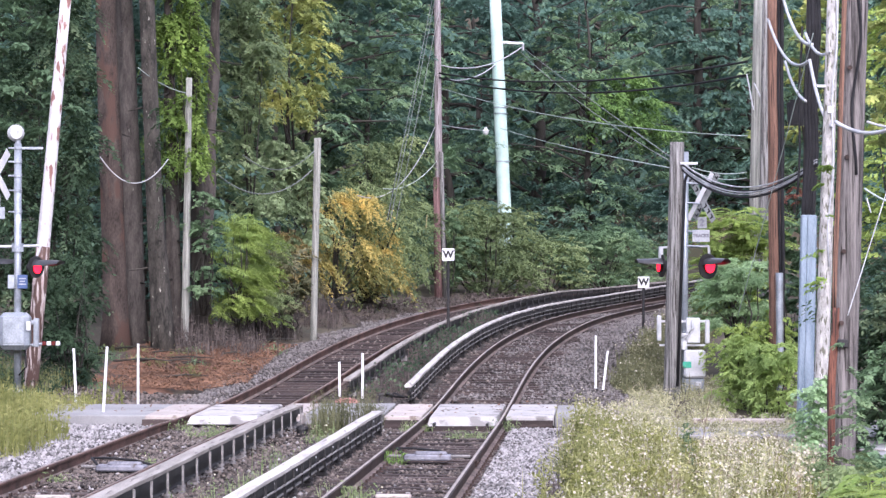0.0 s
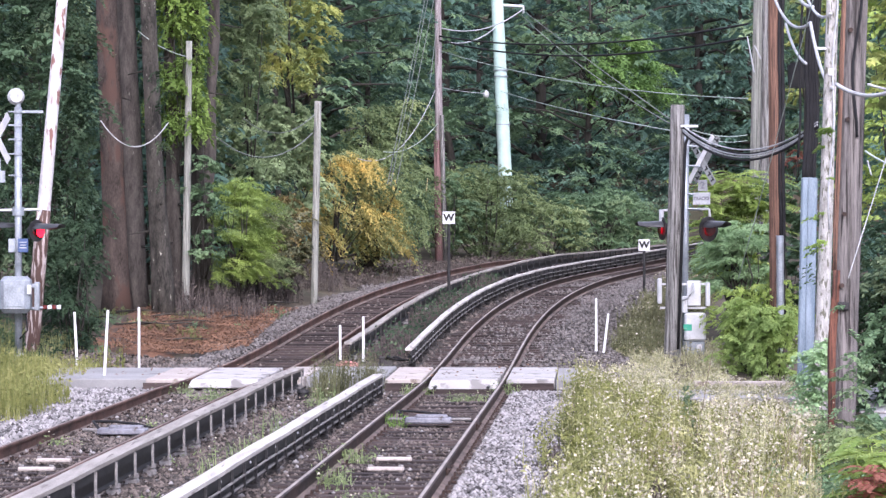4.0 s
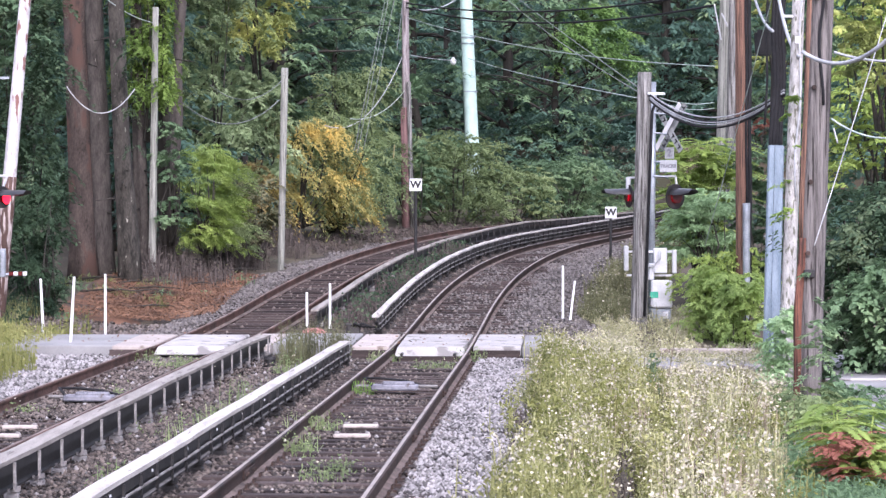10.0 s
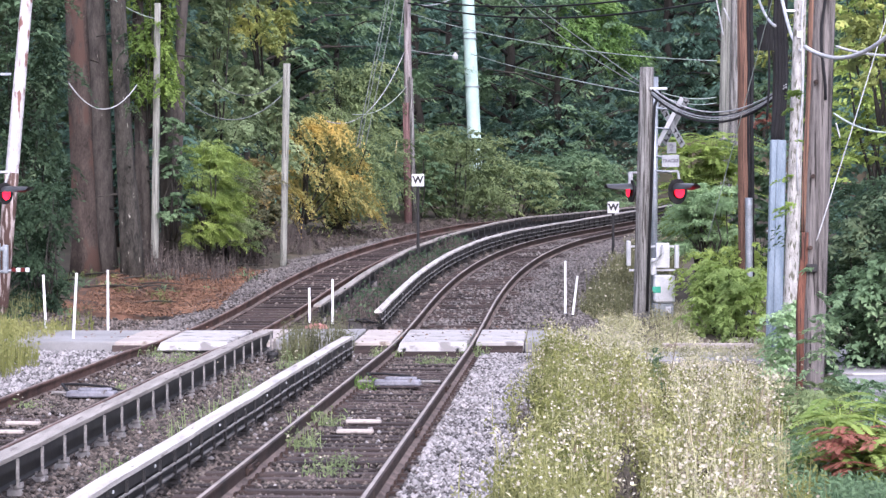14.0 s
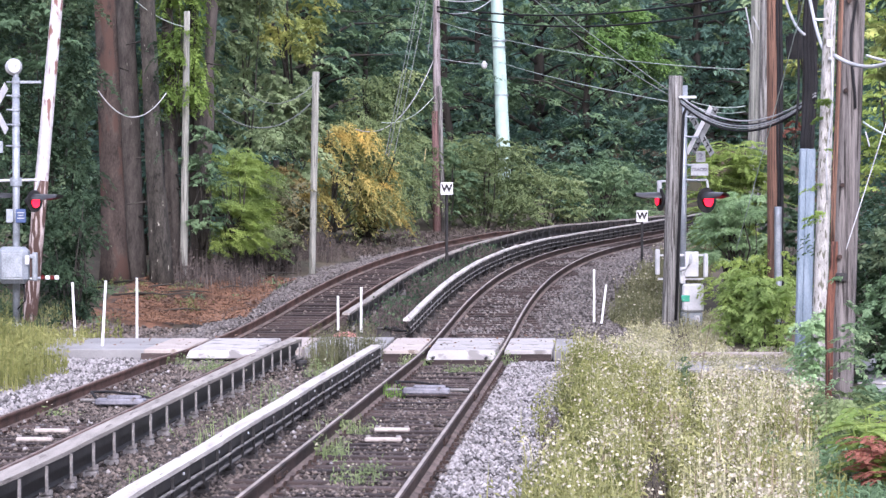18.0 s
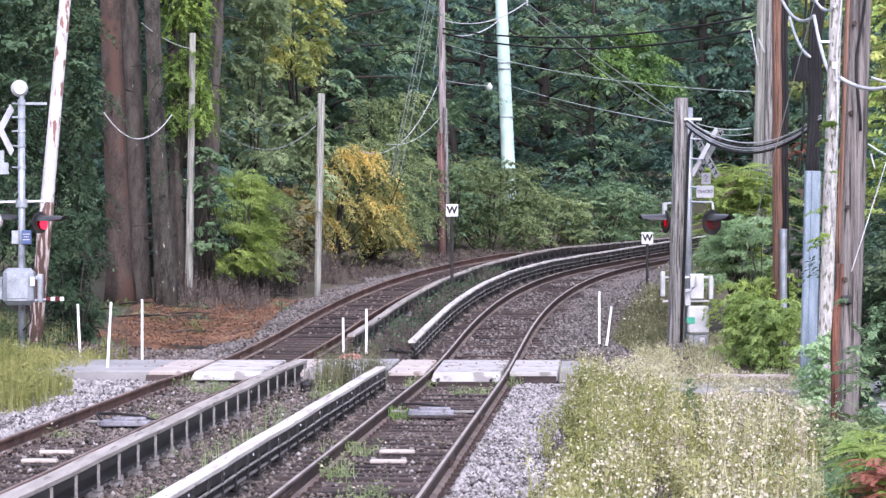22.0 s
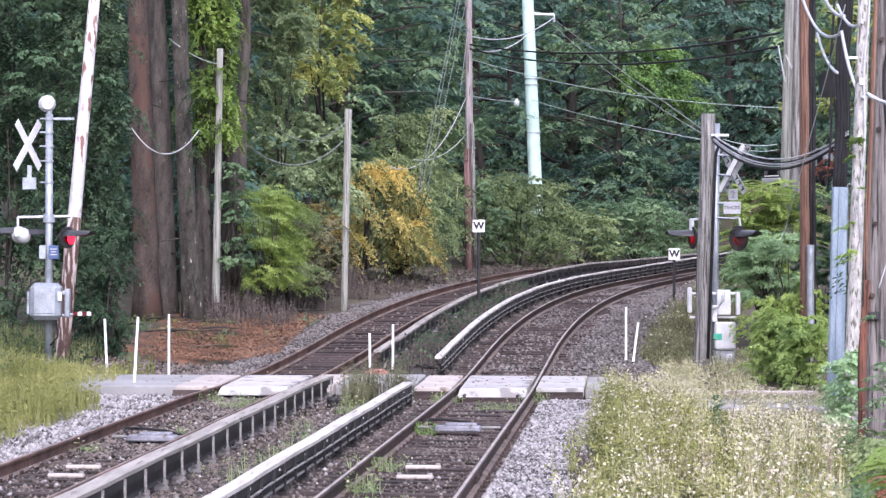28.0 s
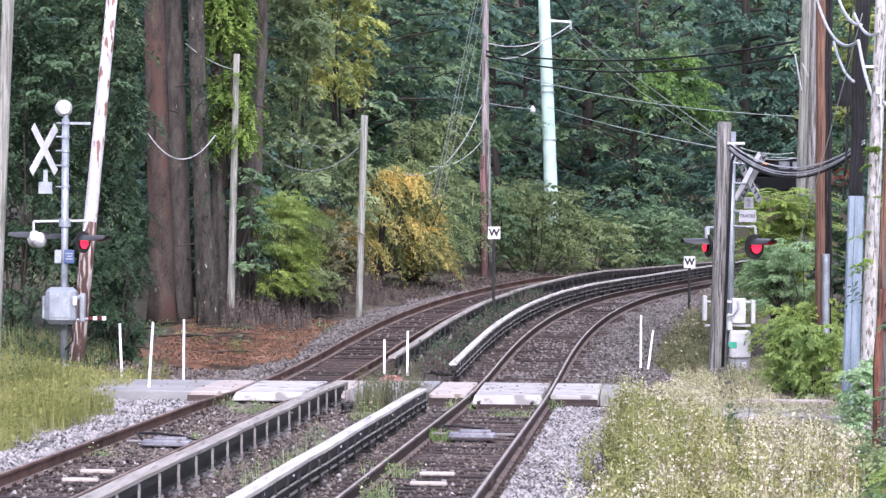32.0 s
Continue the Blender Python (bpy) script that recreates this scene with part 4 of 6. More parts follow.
bush("shrub", "green shrub growing through the golden one", span(530, 695, 185, 402, 88.6, 1.2), 9000, 0.1, LEAF["olive"], 52, 70, flat=0.5, grain=0.18, droop=1.0, per=44, wind=(0.7, -0.2, -0.25), reach=1.8, long=2.6)
bush("shrub", "layered olive-green shrub on the slope", span(545, 722, 110, 385, 100, 1.6), 15000, 0.125, LEAF["olive"], 53, 120, flat=0.4, grain=0.17, droop=0.8, per=40, wind=(0.4, -0.2, -0.1), reach=1.7)
bush("shrub", "dense olive-green shrub beside the line", span(742, 905, 236, 412, 107, 1.2), 17000, 0.11, LEAF["olive"], 54, 110, flat=0.6, grain=0.24)
bush("shrub", "green shrub before the foot of the steel mast", span(836, 912, 258, 345, 110.2, 0.8), 5000, 0.11, LEAF["olive"], 82, 44, flat=0.6, grain=0.3)
bush("shrub", "low green shrub over the far rail", span(850, 1010, 300, 405, 111, 1.2), 9000, 0.11, LEAF["olive"], 77, 70, flat=0.6, grain=0.28)
bush("shrub", "rounded green shrub where the line bends away", span(930, 1130, 285, 392, 116, 1.5), 12000, 0.12, LEAF["wood"], 55, 80, flat=0.6, grain=0.26)
bush("shrub", "mid-green shrub above the bend", span(700, 800, 230, 400, 103.5, 1.0), 4000, 0.14, LEAF["wood"], 57, 40, flat=0.5, grain=0.2)
bush("shrub", "dark green shrub below the hill road", span(880, 1195, 190, 330, 128, 1.4), 15000, 0.17, LEAF["deep"], 71, 70, flat=0.6, grain=0.3)
bush("shrub", "bright green boughs high on the slope", span(990, 1135, 5, 135, 126, 1.5), 7000, 0.17, LEAF["bough"], 56, 50, flat=0.5, grain=0.2, wind=(0.6, -0.2, -0.3), reach=1.6, category="tree")
# the right-hand side
bush("shrub", "bright green shrub behind the signal", span(1200, 1310, 262, 480, 66, 1.2), 12000, 0.1, LEAF["sap"], 61, 44, flat=0.6, grain=0.22, per=40, reach=1.2)
bush("shrub", "pale grey-green sprays beside the signal", span(1200, 1330, 330, 480, 65, 0.9), 5000, 0.13, LEAF["pale"], 62, 20, flat=0.4, long=3.2, grain=0.24)
bush("shrub", "fresh green shrub behind the weeds", span(1238, 1325, 470, 640, 57.5, 0.8), 13000, 0.08, LEAF["light"], 63, 90, flat=0.9, grain=0.16, long=2.2, per=36, droop=0.7, reach=1.2)
bush("shrub", "light green shrub beside the cable guard", span(1290, 1372, 485, 640, 56, 0.8), 12000, 0.08, LEAF["light"], 70, 80, flat=0.9, grain=0.17, long=2.2, per=36, droop=0.7, reach=1.2)
bush("shrub", "mid-green shrub filling the verge behind the signal", span(1222, 1385, 440, 640, 60.5, 0.9), 13000, 0.085, LEAF["sap"], 78, 90, flat=0.9, grain=0.17, per=36, droop=0.7, reach=1.2)
bush("shrub", "dark green shrub between the poles", span(1300, 1420, 250, 640, 68, 1.5), 8000, 0.15, LEAF["wood"], 64, 90, grain=0.22)
bush("ivy_thicket", "dark green thicket beside the road", span(1475, 1690, 320, 720, 48, 1.6), 18000, 0.11, LEAF["ivy"], 65, 80, category="thicket", grain=0.3)
bush("ivy_thicket", "leafy green edge of the thicket over the road", span(1490, 1700, 470, 650, 46.6, 0.5), 6000, 0.12, LEAF["wood"], 75, 60, category="thicket", grain=0.26, stems=False, droop=1.0)
bush("ivy_thicket", "dark wood behind the poles", span(1450, 1720, -150, 640, 72, 1.5), 12000, 0.22, LEAF["deep"], 76, 80, category="thicket", grain=0.34)
bush("ivy_thicket", "green trees behind the large pole", span(1470, 1700, -200, 380, 60, 2.0), 15000, 0.13, LEAF["sap"], 66, 80, category="thicket", grain=0.25)
bush("yellowing_tree", "yellow-green branches beside the large pole", span(1490, 1680, -200, 210, 52, 1.2), 8000, 0.13, LEAF["turning"], 67, 40, category="tree", flat=0.6, grain=0.25)
bush("red_shrub", "orange-red autumn leaves between the poles", span(1340, 1400, 150, 260, 84, 0.8), 500, 0.12, LEAF["red"], 68, 10, flat=0.5)
bush("yellowing_tree", "thin yellow-green foliage between the poles", span(1330, 1460, -160, 180, 80, 1.2), 3500, 0.16, LEAF["turning"], 69, 24, category="tree", grain=0.22)


# ---- tall pine trunks at the wood's edge ----
def trunk_tree(label, foot_at, head_at, r0, mat, seed, crown=True, H=17.0):
    """A tall bare trunk with stubs; its crown starts far up."""
    r = np.random.default_rng(seed)
    a, b = Vector(foot_at), Vector(head_at)
    t = thing("pine_tree", label, "tree", a, group="pines at the wood's edge")
    d = (b - a) / (b.z - a.z)
    n = 12
    zs = np.linspace(-0.4, H, n)
    wob = np.cumsum(r.normal(size=(n, 2)), 0) * 0.02
    pts = np.column_stack([d.x * zs + wob[:, 0], d.y * zs + wob[:, 1], zs])
    rad = r0 * (1.0 - 0.55 * zs / H) * (1 + 0.35 * np.exp(-np.clip(zs, 0, 9) * 2.2))
    v, f = tube_arrays(pts, rad, 16)
    v[:, :2] += 0.03 * np.sin(v[:, 2:3] * 5 + v[:, 0:1] * 30) * np.array([[1, 1]])
    link("trunk", mesh_from("trunk", v, f), mat, t)
    for k in range(7):
        z = r.uniform(1.5, 9)
        az = r.uniform(0, 6.28)
        c = np.array([d.x * z, d.y * z, z])
        rr = r0 * 0.9
        p = c + [math.cos(az) * rr, math.sin(az) * rr, 0]
        L = r.uniform(0.15, 0.7)
        tube("stub", [p, p + np.array([math.cos(az), math.sin(az), -0.15]) * L], [0.03, 0.012], M["bark_dark"], t, 5)
    if crown:
        tops = [[d.x * z + r.normal() * 1.3, d.y * z + r.normal() * 1.3, z, 1.5, 1.5, 0.7] for z in r.uniform(11, H + 1, 24)]
        P, N = in_blobs(tops, 6000, r)
        link("crown", mesh_from("crown", *leaf_arrays(P, N, 0.22, r, 3)), LEAF["wood"], t)


for k, (lab, x0, y0, x1, y1, d, w, mat) in enumerate((
        ("thick reddish-brown pine trunk", 166, 497, 148, -120, 69, 46, "bark_red"), ("grey-brown pine trunk", 199, 492, 176, -120, 70.2, 42, "bark"),
        ("grey-brown pine trunk with lichen spots", 247, 508, 216, -120, 68.7, 36, "bark_lichen"), ("dark brown trunk behind a thin pole", 276, 492, 262, -120, 70.8, 27, "bark"),
        ("short dark trunk among vines", 320, 494, 314, -120, 71.2, 26, "bark_dark"), ("slender brown trunk among leaves", 318, 480, 346, -120, 73, 25, "bark"),
        ("thin dark trunk behind the golden shrub", 455, 400, 448, -120, 92, 13, "bark_dark"))):
    g = at(x0, y0, d)
    g.z = foot(g.x, g.y)[2] - 0.05
    trunk_tree(lab + " at the wood's edge", g, at(x1, y1, d), w * d / FOCAL / 2, M[mat], 80 + k)


# ---- poles ----
def pole(name, label, low, high, w_low, w_high, mat, group="utility poles", category="utility pole", sides=14):
    """A round pole between two places; returns the thing, whose space stands at the pole's foot."""
    a, b = Vector(low), Vector(high)
    t = thing(name, label, category, a, group)
    d = b - a
    n = 8
    k = np.linspace(0, 1, n)[:, None]
    pts = np.array([[0, 0, -0.5]]) * (1 - k) + np.array([list(d)]) * k
    tube("shaft", pts, np.linspace(w_low, w_high, n) / 2, M[mat], t, sides)
    return t


def spot(x, y, d):
    """A place on the ground d metres ahead."""
    p = at(x, y, d)
    return Vector((p.x, p.y, foot(p.x, p.y)[2]))


px = lambda w, d: w * d / FOCAL
# left of the line
lean = pole("leaning_pole", "leaning pole with flaking white paint and rust-red patches", spot(10, 0, 58), at(78, -135, 58), px(27, 58), px(19, 58), "flaking")
up = at(78, -135, 58) - lean.location
tube("bark_foot", [Vector((0, 0, -0.5)) * (1 - k) + up * k for k in np.linspace(0, 0.4, 8)], np.linspace(px(27.8, 58), px(25.2, 58), 8) / 2, M["flaking_low"], lean, 14, "lower shaft with peeling brown and pale strips")
pole("thin_pole", "slender pale wooden pole by the pines", spot(288, 0, 70), at(296, 18, 70), px(15, 70), px(11, 70), "pole_thin")
pole("thin_pole", "slender pale wooden pole at the trackside", spot(516, 0, 75.6), at(524, 125, 75.6), px(12, 75.6), px(13, 75.6), "pole_thin")
brown = pole("utility_pole", "tall brown wooden pole with a grey conduit", spot(740, 0, 101), at(736, -150, 101), px(17, 101), px(11, 101), "pole_brown")
p0, p1 = spot(745, 0, 101), at(743, 150, 100.7)
tube("conduit", [p0 - brown.location + Vector((0.1, -0.25, 0)), p1 - brown.location], [0.09, 0.085], M["pole_grey"], brown, 8, "grey conduit up the pole")
stain_top = at(736.5, 195, 101) - brown.location
tube("stained_foot", [Vector((0, 0, -0.5)), stain_top * 0.5, stain_top], [px(18, 101) / 2, px(17.4, 101) / 2, px(15.8, 101) / 2], M["pole_mauve"], brown, 14, "reddish stained lower shaft")
steel = pole("steel_mast", "pale green painted steel mast above the shrubs", spot(862, 0, 113), at(838, -140, 113), px(26, 113), px(20, 113), "green_steel", "", "mast", 20)
pole("utility_pole", "tall pale pole at the edge of the wood", spot(-139, 0, 47), at(-110, -140, 47), px(24, 47), px(21, 47), "pole_thin")
for k in (0.42, 0.58, 0.6):
    c = (at(838, -140, 113) - spot(862, 0, 113)) * k
    part("band", rod(B(), c, c + Vector((0, 0, 0.05)), px(13, 113), sides=20), M["galvanised"], steel)
arm = at(888, -42, 113) - steel.location
part("bracket_arm", rod(rod(B(), at(848, -44, 113) - steel.location, arm, 0.06), arm, at(888, -30, 113) - steel.location, 0.05), M["alu"], steel, "white bracket arm")
# right of the line
wood = pole("utility_pole", "short weathered grey wooden pole beside the signal", spot(1150, 0, 59.8), at(1161, 133, 59.8), px(31, 59.8), px(25, 59.8), "pole_grey")
pole("utility_pole", "grey weathered pole, one of a pair", spot(1290, 0, 72), at(1306, -150, 72), px(18, 72), px(17, 72), "pole_thin")
pole("utility_pole", "grey weathered pole with a split top", spot(1310, 0, 70.5), at(1322, -150, 70.5), px(20, 70.5), px(18, 70.5), "pole_grey")
red = pole("utility_pole", "orange-brown wooden pole with black cables and a grey conduit", spot(1337, 0, 60), at(1334, -150, 60), px(27, 60), px(27, 60), "pole_orange")
dark = pole("cable_riser_pole", "pole wrapped in black cables above a galvanised guard", spot(1385, 0, 53.5), at(1402, -150, 53.5), px(26, 53.5), px(22, 53.5), "bark_dark")
pale = pole("utility_pole", "pale grey pole overgrown with thin vine", spot(1410, 0, 46), at(1438, -150, 46), px(27, 46), px(21, 46), "pole_pale")
big = pole("utility_pole", "large split brown wooden pole with rusty edges", spot(1446, 0, 38.5), at(1478, -150, 38.5), px(50, 38.5), px(44, 38.5), "pole_dark")


def up_pole(t, top, k0, k1, off, radius, mat, name, label="", wig=0.0, sides=7):
    """A cable or strip that runs up a pole's side."""
    d = Vector(top) - t.location
    ks = np.linspace(k0, k1, 14)
    pts = [d * k + Vector(off) + Vector((wig * math.sin(k * 23), 0, 0)) for k in ks]
    tube(name, pts, radius, M[mat], t, sides, label)


rt = at(1334, -150, 60)
up_pole(red, rt, 0.1, 1, (0.13, -0.13, 0), 0.05, "cable", "riser_cable", "black cable up the pole", 0.01)
up_pole(red, rt, 0.28, 1, (0.05, -0.19, 0), 0.03, "cable", "riser_cable", "", 0.012)
up_pole(red, rt, 0.0, 0.3, (0.04, -0.22, 0), 0.09, "galvanised", "conduit", "grey conduit at the foot")
dt = at(1402, -150, 53.5)
for k, o in enumerate((-0.1, -0.035, 0.03, 0.09)):
    up_pole(dark, dt, 0.45, 1, (o, -0.15 - 0.02 * (k % 2), 0), 0.045, "cable", "riser_cable", "", 0.03)
up_pole(dark, dt, 0.52, 0.9, (-0.24, -0.1, 0), 0.025, "cable", "riser_cable", "", 0.02)
d = dt - dark.location
bm = B()
top = d * 0.475
lean_x, lean_y = math.degrees(math.atan2(-d.y, d.z)), math.degrees(math.atan2(d.x, d.z))
box(bm, (0.33, 0.14, top.length), top / 2 + Vector((-0.02, -0.2, 0)), (lean_x, lean_y, 0), 0.03)
box(bm, (0.05, 0.05, top.length), top / 2 + Vector((-0.03, -0.28, 0)), (lean_x, lean_y, 0), 0.01)
part("cable_guard", bm, M["guard_steel"], dark, "blue-grey galvanised cable guard")
for k in (0.12, 0.27, 0.4):
    c = d * k
    part("strap", box(B(), (0.37, 0.2, 0.03), c + Vector((-0.02, -0.14, 0))), M["galvanised"], dark)
bt = at(1478, -150, 38.5)
up_pole(big, bt, 0.0, 0.36, (-0.15, -0.09, 0), 0.075, "pole_red", "split_edge", "orange-red split edge of the wood", 0.02)
up_pole(big, bt, 0.36, 1, (-0.165, -0.07, 0), 0.05, "pole_orange", "split_edge", "", 0.006)
up_pole(big, bt, 0.62, 1, (0.02, -0.205, 0), 0.022, "cable", "riser_cable", "", 0.05)
for k in (0.33, 0.47, 0.655, 0.83):
    c = (bt - big.location) * k
    part("bolt", rod(B(), c + Vector((-0.08, -0.24, 0)), c + Vector((-0.08, -0.15, 0)), 0.035, sides=8), M["rust"], big)
part("clamp", box(B(), (0.16, 0.1, 0.12), (bt - big.location) * 0.29 + Vector((-0.05, -0.22, 0)), bevel=0.015), M["black"], big)
pt = at(1438, -150, 46)
up_pole(pale, pt, 0.4, 1, (0.05, -0.13, 0), 0.018, "cable_pale", "riser_cable", "", 0.03)
part("tag", box(B(), (0.1, 0.02, 0.12), (pt - pale.location) * 0.73 + Vector((0, -0.14, 0)), bevel=0.005), M["white"], pale)
part("pole_step", box(B(), (0.16, 0.1, 0.04), (pt - pale.location) * 0.78 + Vector((-0.18, -0.1, 0))), M["alu"], pale)


# ---- overhead cables ----
def cable(name, label, a, b, drop, radius, mat, parent=None, n=26):
    t = thing(name, label, "cable", a, group="overhead cables")
    pts = sag((0, 0, 0), Vector(b) - Vector(a), drop, n)
    tube("strand", pts, radius * (0.6 if mat == "cable_pale" else 0.66), M[mat], t, 6)
    return t


# black lines across the far side
cable("overhead_cable", "black overhead cable across the line", at(738, 10, 101), at(1285, -10, 72), 0.45, 0.05, "cable")
cable("overhead_cable", "black overhead cable across the line", at(738, 18, 101), at(1285, 14, 72), 0.55, 0.05, "cable")
cable("overhead_cable", "grey overhead cable across the line", at(740, 36, 101), at(1285, 122, 72), 0.35, 0.022, "cable_green")
cable("overhead_cable", "pale cable from the brown pole", at(740, 101, 101), at(828, 112, 112.8), 0.05, 0.028, "cable_pale")
cable("overhead_cable", "pale green cable to the wooden pole", at(848, 108, 112.8), at(1147, 178, 59.8), 0.1, 0.02, "cable_green")
cable("overhead_cable", "grey cable from the steel mast", at(888, -35, 113), at(1150, 160, 59.8), 0.05, 0.018, "cable_dim")
cable("overhead_cable", "grey cable from the steel mast", at(884, -28, 113), at(1150, 168, 60), 0.25, 0.018, "cable_dim")
cable("overhead_cable", "pale slack cable between pole and mast", at(738, -5, 101), at(886, -36, 113), 0.45, 0.045, "cable_pale")
cable("overhead_cable", "pale slack cable between pole and mast", at(740, 18, 101), at(840, -6, 113), 0.35, 0.045, "cable_pale")
for a, b in (((733, -150), (647, 272)), ((738, -150), (652, 275)), ((741, -110), (663, 270)), ((736, -20), (722, 95))):
    cable("guy_wire", "thin pale guy wire of the brown pole", at(*a, 101), at(*b, 86), 0.03, 0.017, "cable_dim")
cable("guy_wire", "short yellow guy marker", at(718, 262, 96), at(716, 285, 95.8), 0.0, 0.03, "straw")
cable("overhead_cable", "pale looping cable from the brown pole", at(732, 105, 101), at(595, 227, 84), 0.95, 0.03, "cable_pale")
cable("overhead_cable", "grey looping cable from the brown pole", at(736, 165, 101), at(640, 215, 86), 0.35, 0.022, "cable_green")
cable("overhead_cable", "pale cable slung between thin poles", at(514, 182, 75), at(338, 182, 73), 0.68, 0.022, "cable_dim")
cable("overhead_cable", "grey cable slung between thin poles", at(518, 148, 75), at(392, 155, 73), 0.48, 0.018, "cable_dim")
cable("overhead_cable", "pale cable loop by the pines", at(259, 162, 67.5), at(138, 158, 67), 0.66, 0.026, "cable_pale")
cable("overhead_cable", "thin grey cable by the pines", at(290, 45, 70), at(205, 0, 68), 0.1, 0.018, "cable_green")
# black bundle at the short wooden pole
for k, (dy, dr, mt, rr) in enumerate(((0, 0.62, "cable", 0.03), (5, 0.6, "cable_pale", 0.032), (-2, 0.56, "cable_pale", 0.028), (10, 0.66, "cable", 0.04), (8, 0.62, "cable_pale", 0.022))):
    cable("service_cable", "bundle of service cables to the wooden pole", at(1170, 172 + dy, 59.6), at(1408, 165 + dy * 0.6, 53.2), dr, rr, mt)
cable("overhead_cable", "grey cable from the wooden pole", at(1172, 172, 59.8), at(1284, 186, 71), 0.12, 0.022, "cable_green")
cable("overhead_cable", "grey cable from the wooden pole", at(1172, 178, 59.8), at(1284, 196, 71), 0.14, 0.018, "cable_green")
cable("guy_wire", "long thin guy wire before the poles", at(1402, -60, 44), at(1268, 440, 54), 0.05, 0.013, "cable_green")
cable("guy_wire", "long thin guy wire of the large pole", at(1590, 30, 36.5), at(1462, 440, 36.2), 0.02, 0.014, "cable_pale")
cable("service_cable", "thick pale cable loop at the large pole", at(1441, 97, 37.6), at(1610, 55, 35.4), 0.3, 0.05, "cable_pale")
cable("service_cable", "pale cable loop at the large pole", at(1497, 97, 37.6), at(1650, 108, 36.5), 0.08, 0.035, "cable_pale")
cable("service_cable", "grey cable loop beside the large pole", at(1492, 215, 37.6), at(1640, 240, 36), 0.16, 0.022, "cable_green")
cable("service_cable", "thick pale cable curving to the pale pole", at(1396, -10, 49), at(1434, 104, 45.8), 0.24, 0.055, "cable_pale")
cable("service_cable", "thick pale cable curving to the black pole", at(1352, -10, 56), at(1388, 60, 49.8), 0.16, 0.05, "cable_pale")
cable("service_cable", "thick pale cable high between the poles", at(1322, -85, 60), at(1396, -12, 49.5), 0.45, 0.055, "cable_pale")
cable("service_cable", "thick pale cable high between the poles", at(1348, -125, 60), at(1400, -40, 49.5), 0.3, 0.06, "cable_pale")
cable("service_cable", "pale cable high on the pale pole", at(1388, -60, 49.5), at(1432, -28, 45.8), 0.2, 0.05, "cable_pale")
for a, b in (((1284, 12), (1296, 76)), ((1297, 28), (1308, 52)), ((1496, 232), (1503, 258))):
    cable("service_cable", "short pale cable end on a pole", at(*a, 69.5 if a[0] < 1400 else 36.4), at(*b, 69.5 if a[0] < 1400 else 36.4), 0.0, 0.035 if a[0] < 1400 else 0.02, "cable_pale")
ins = thing("line_insulator", "small white insulator on a cable", "insulator", at(822, 114, 112.6))
part("body", ball(rod(B(), (0, 0, 0.1), (0, 0, 0.2), 0.05), (0, 0, 0), 0.13, (1, 1, 1.2)), M["white"], ins)
can = thing("splice_can", "black cylindrical splice case on a cable", "cable box", at(1371, 80, 55))
part("body", rod(rod(B(), (0, 0, -0.28), (0, 0, 0.2), 0.17, 0.2), (0, 0, 0.2), (0, 0, 0.26), 0.14), M["black"], can)

# ---- crossing signals ----
RED_LIGHT = glow("red_light", (1.0, 0.012, 0.03), 1.7)
AMBER = glow("amber_light", (1.0, 0.36, 0.08), 4.0)
BULBS, AMBERS = {}, []


def lamp(name, t, place, turn, key, size=0.25, silver=False, reach=0.52):
    """A flashing lamp: dark round shield, long hood, red lens and the light that swivels behind it. turn: degrees to the right from facing the camera."""
    shell = ball(rod(B(), (0, 0.2, 0), (0, 0.26, 0), size * 0.25, sides=12), (0, 0.06, 0), size * 0.8, (1, 0.95, 1.05), 20) if silver else rod(rod(B(), (0, 0.02, 0), (0, 0.2, 0), size * 0.62, size * 0.45, 16), (0, 0.2, 0), (0, 0.26, 0), size * 0.25, sides=12)
    body = part("lamp", shell, M["alu" if silver else "black"], t, "silver lamp housing" if silver else "black lamp housing", silver)
    body.matrix_basis = pose(*place, 0, 0, turn)
    if not silver:
        part("shield", rod(B(), (0, 0.0, 0), (0, 0.025, 0), size * 1.08, sides=24), M["black"], body, "round black shield")
    a = np.linspace(math.radians(12), math.radians(168), 18)
    v, f = [], []
    for k, (yy, rr) in enumerate(((0.02, size * 0.74), (-reach, size * 0.66))):
        for th, rad in zip(list(a) + list(a[::-1]), [rr] * 18 + [rr - 0.012] * 18):
            cut = 1 - 0.8 * max(0.0, 1 - max(0.0, math.sin(th)) * 2.0) if k else 1
            v.append((math.cos(th) * rad, yy * cut, math.sin(th) * rad))
    n = 36
    f = [(i, (i + 1) % n, n + (i + 1) % n, n + i) for i in range(n)]
    me = bpy.data.meshes.new("hood")
    me.from_pydata(v, [], f)
    link("hood", me, M["hood"], body, "long black hood")
    part("lens", ball(B(), (0, 0.0, 0), size * 0.58, (1, 0.16, 1), 18), M["lens_red"], body, "red glass lens", True)
    bm = rod(B(), (0, -0.006, 0), (0, 0.006, 0), size * 0.56, sides=20)
    bulb = part("light", bm, RED_LIGHT, body, "glowing red light")
    bulb.data.materials.append(M["lens_red"])
    for p in bulb.data.polygons:
        p.material_index = 0 if p.normal.y < -0.5 else 1
    bulb.matrix_basis = pose(0, -0.06, 0)
    BULBS[key] = bulb
    return body


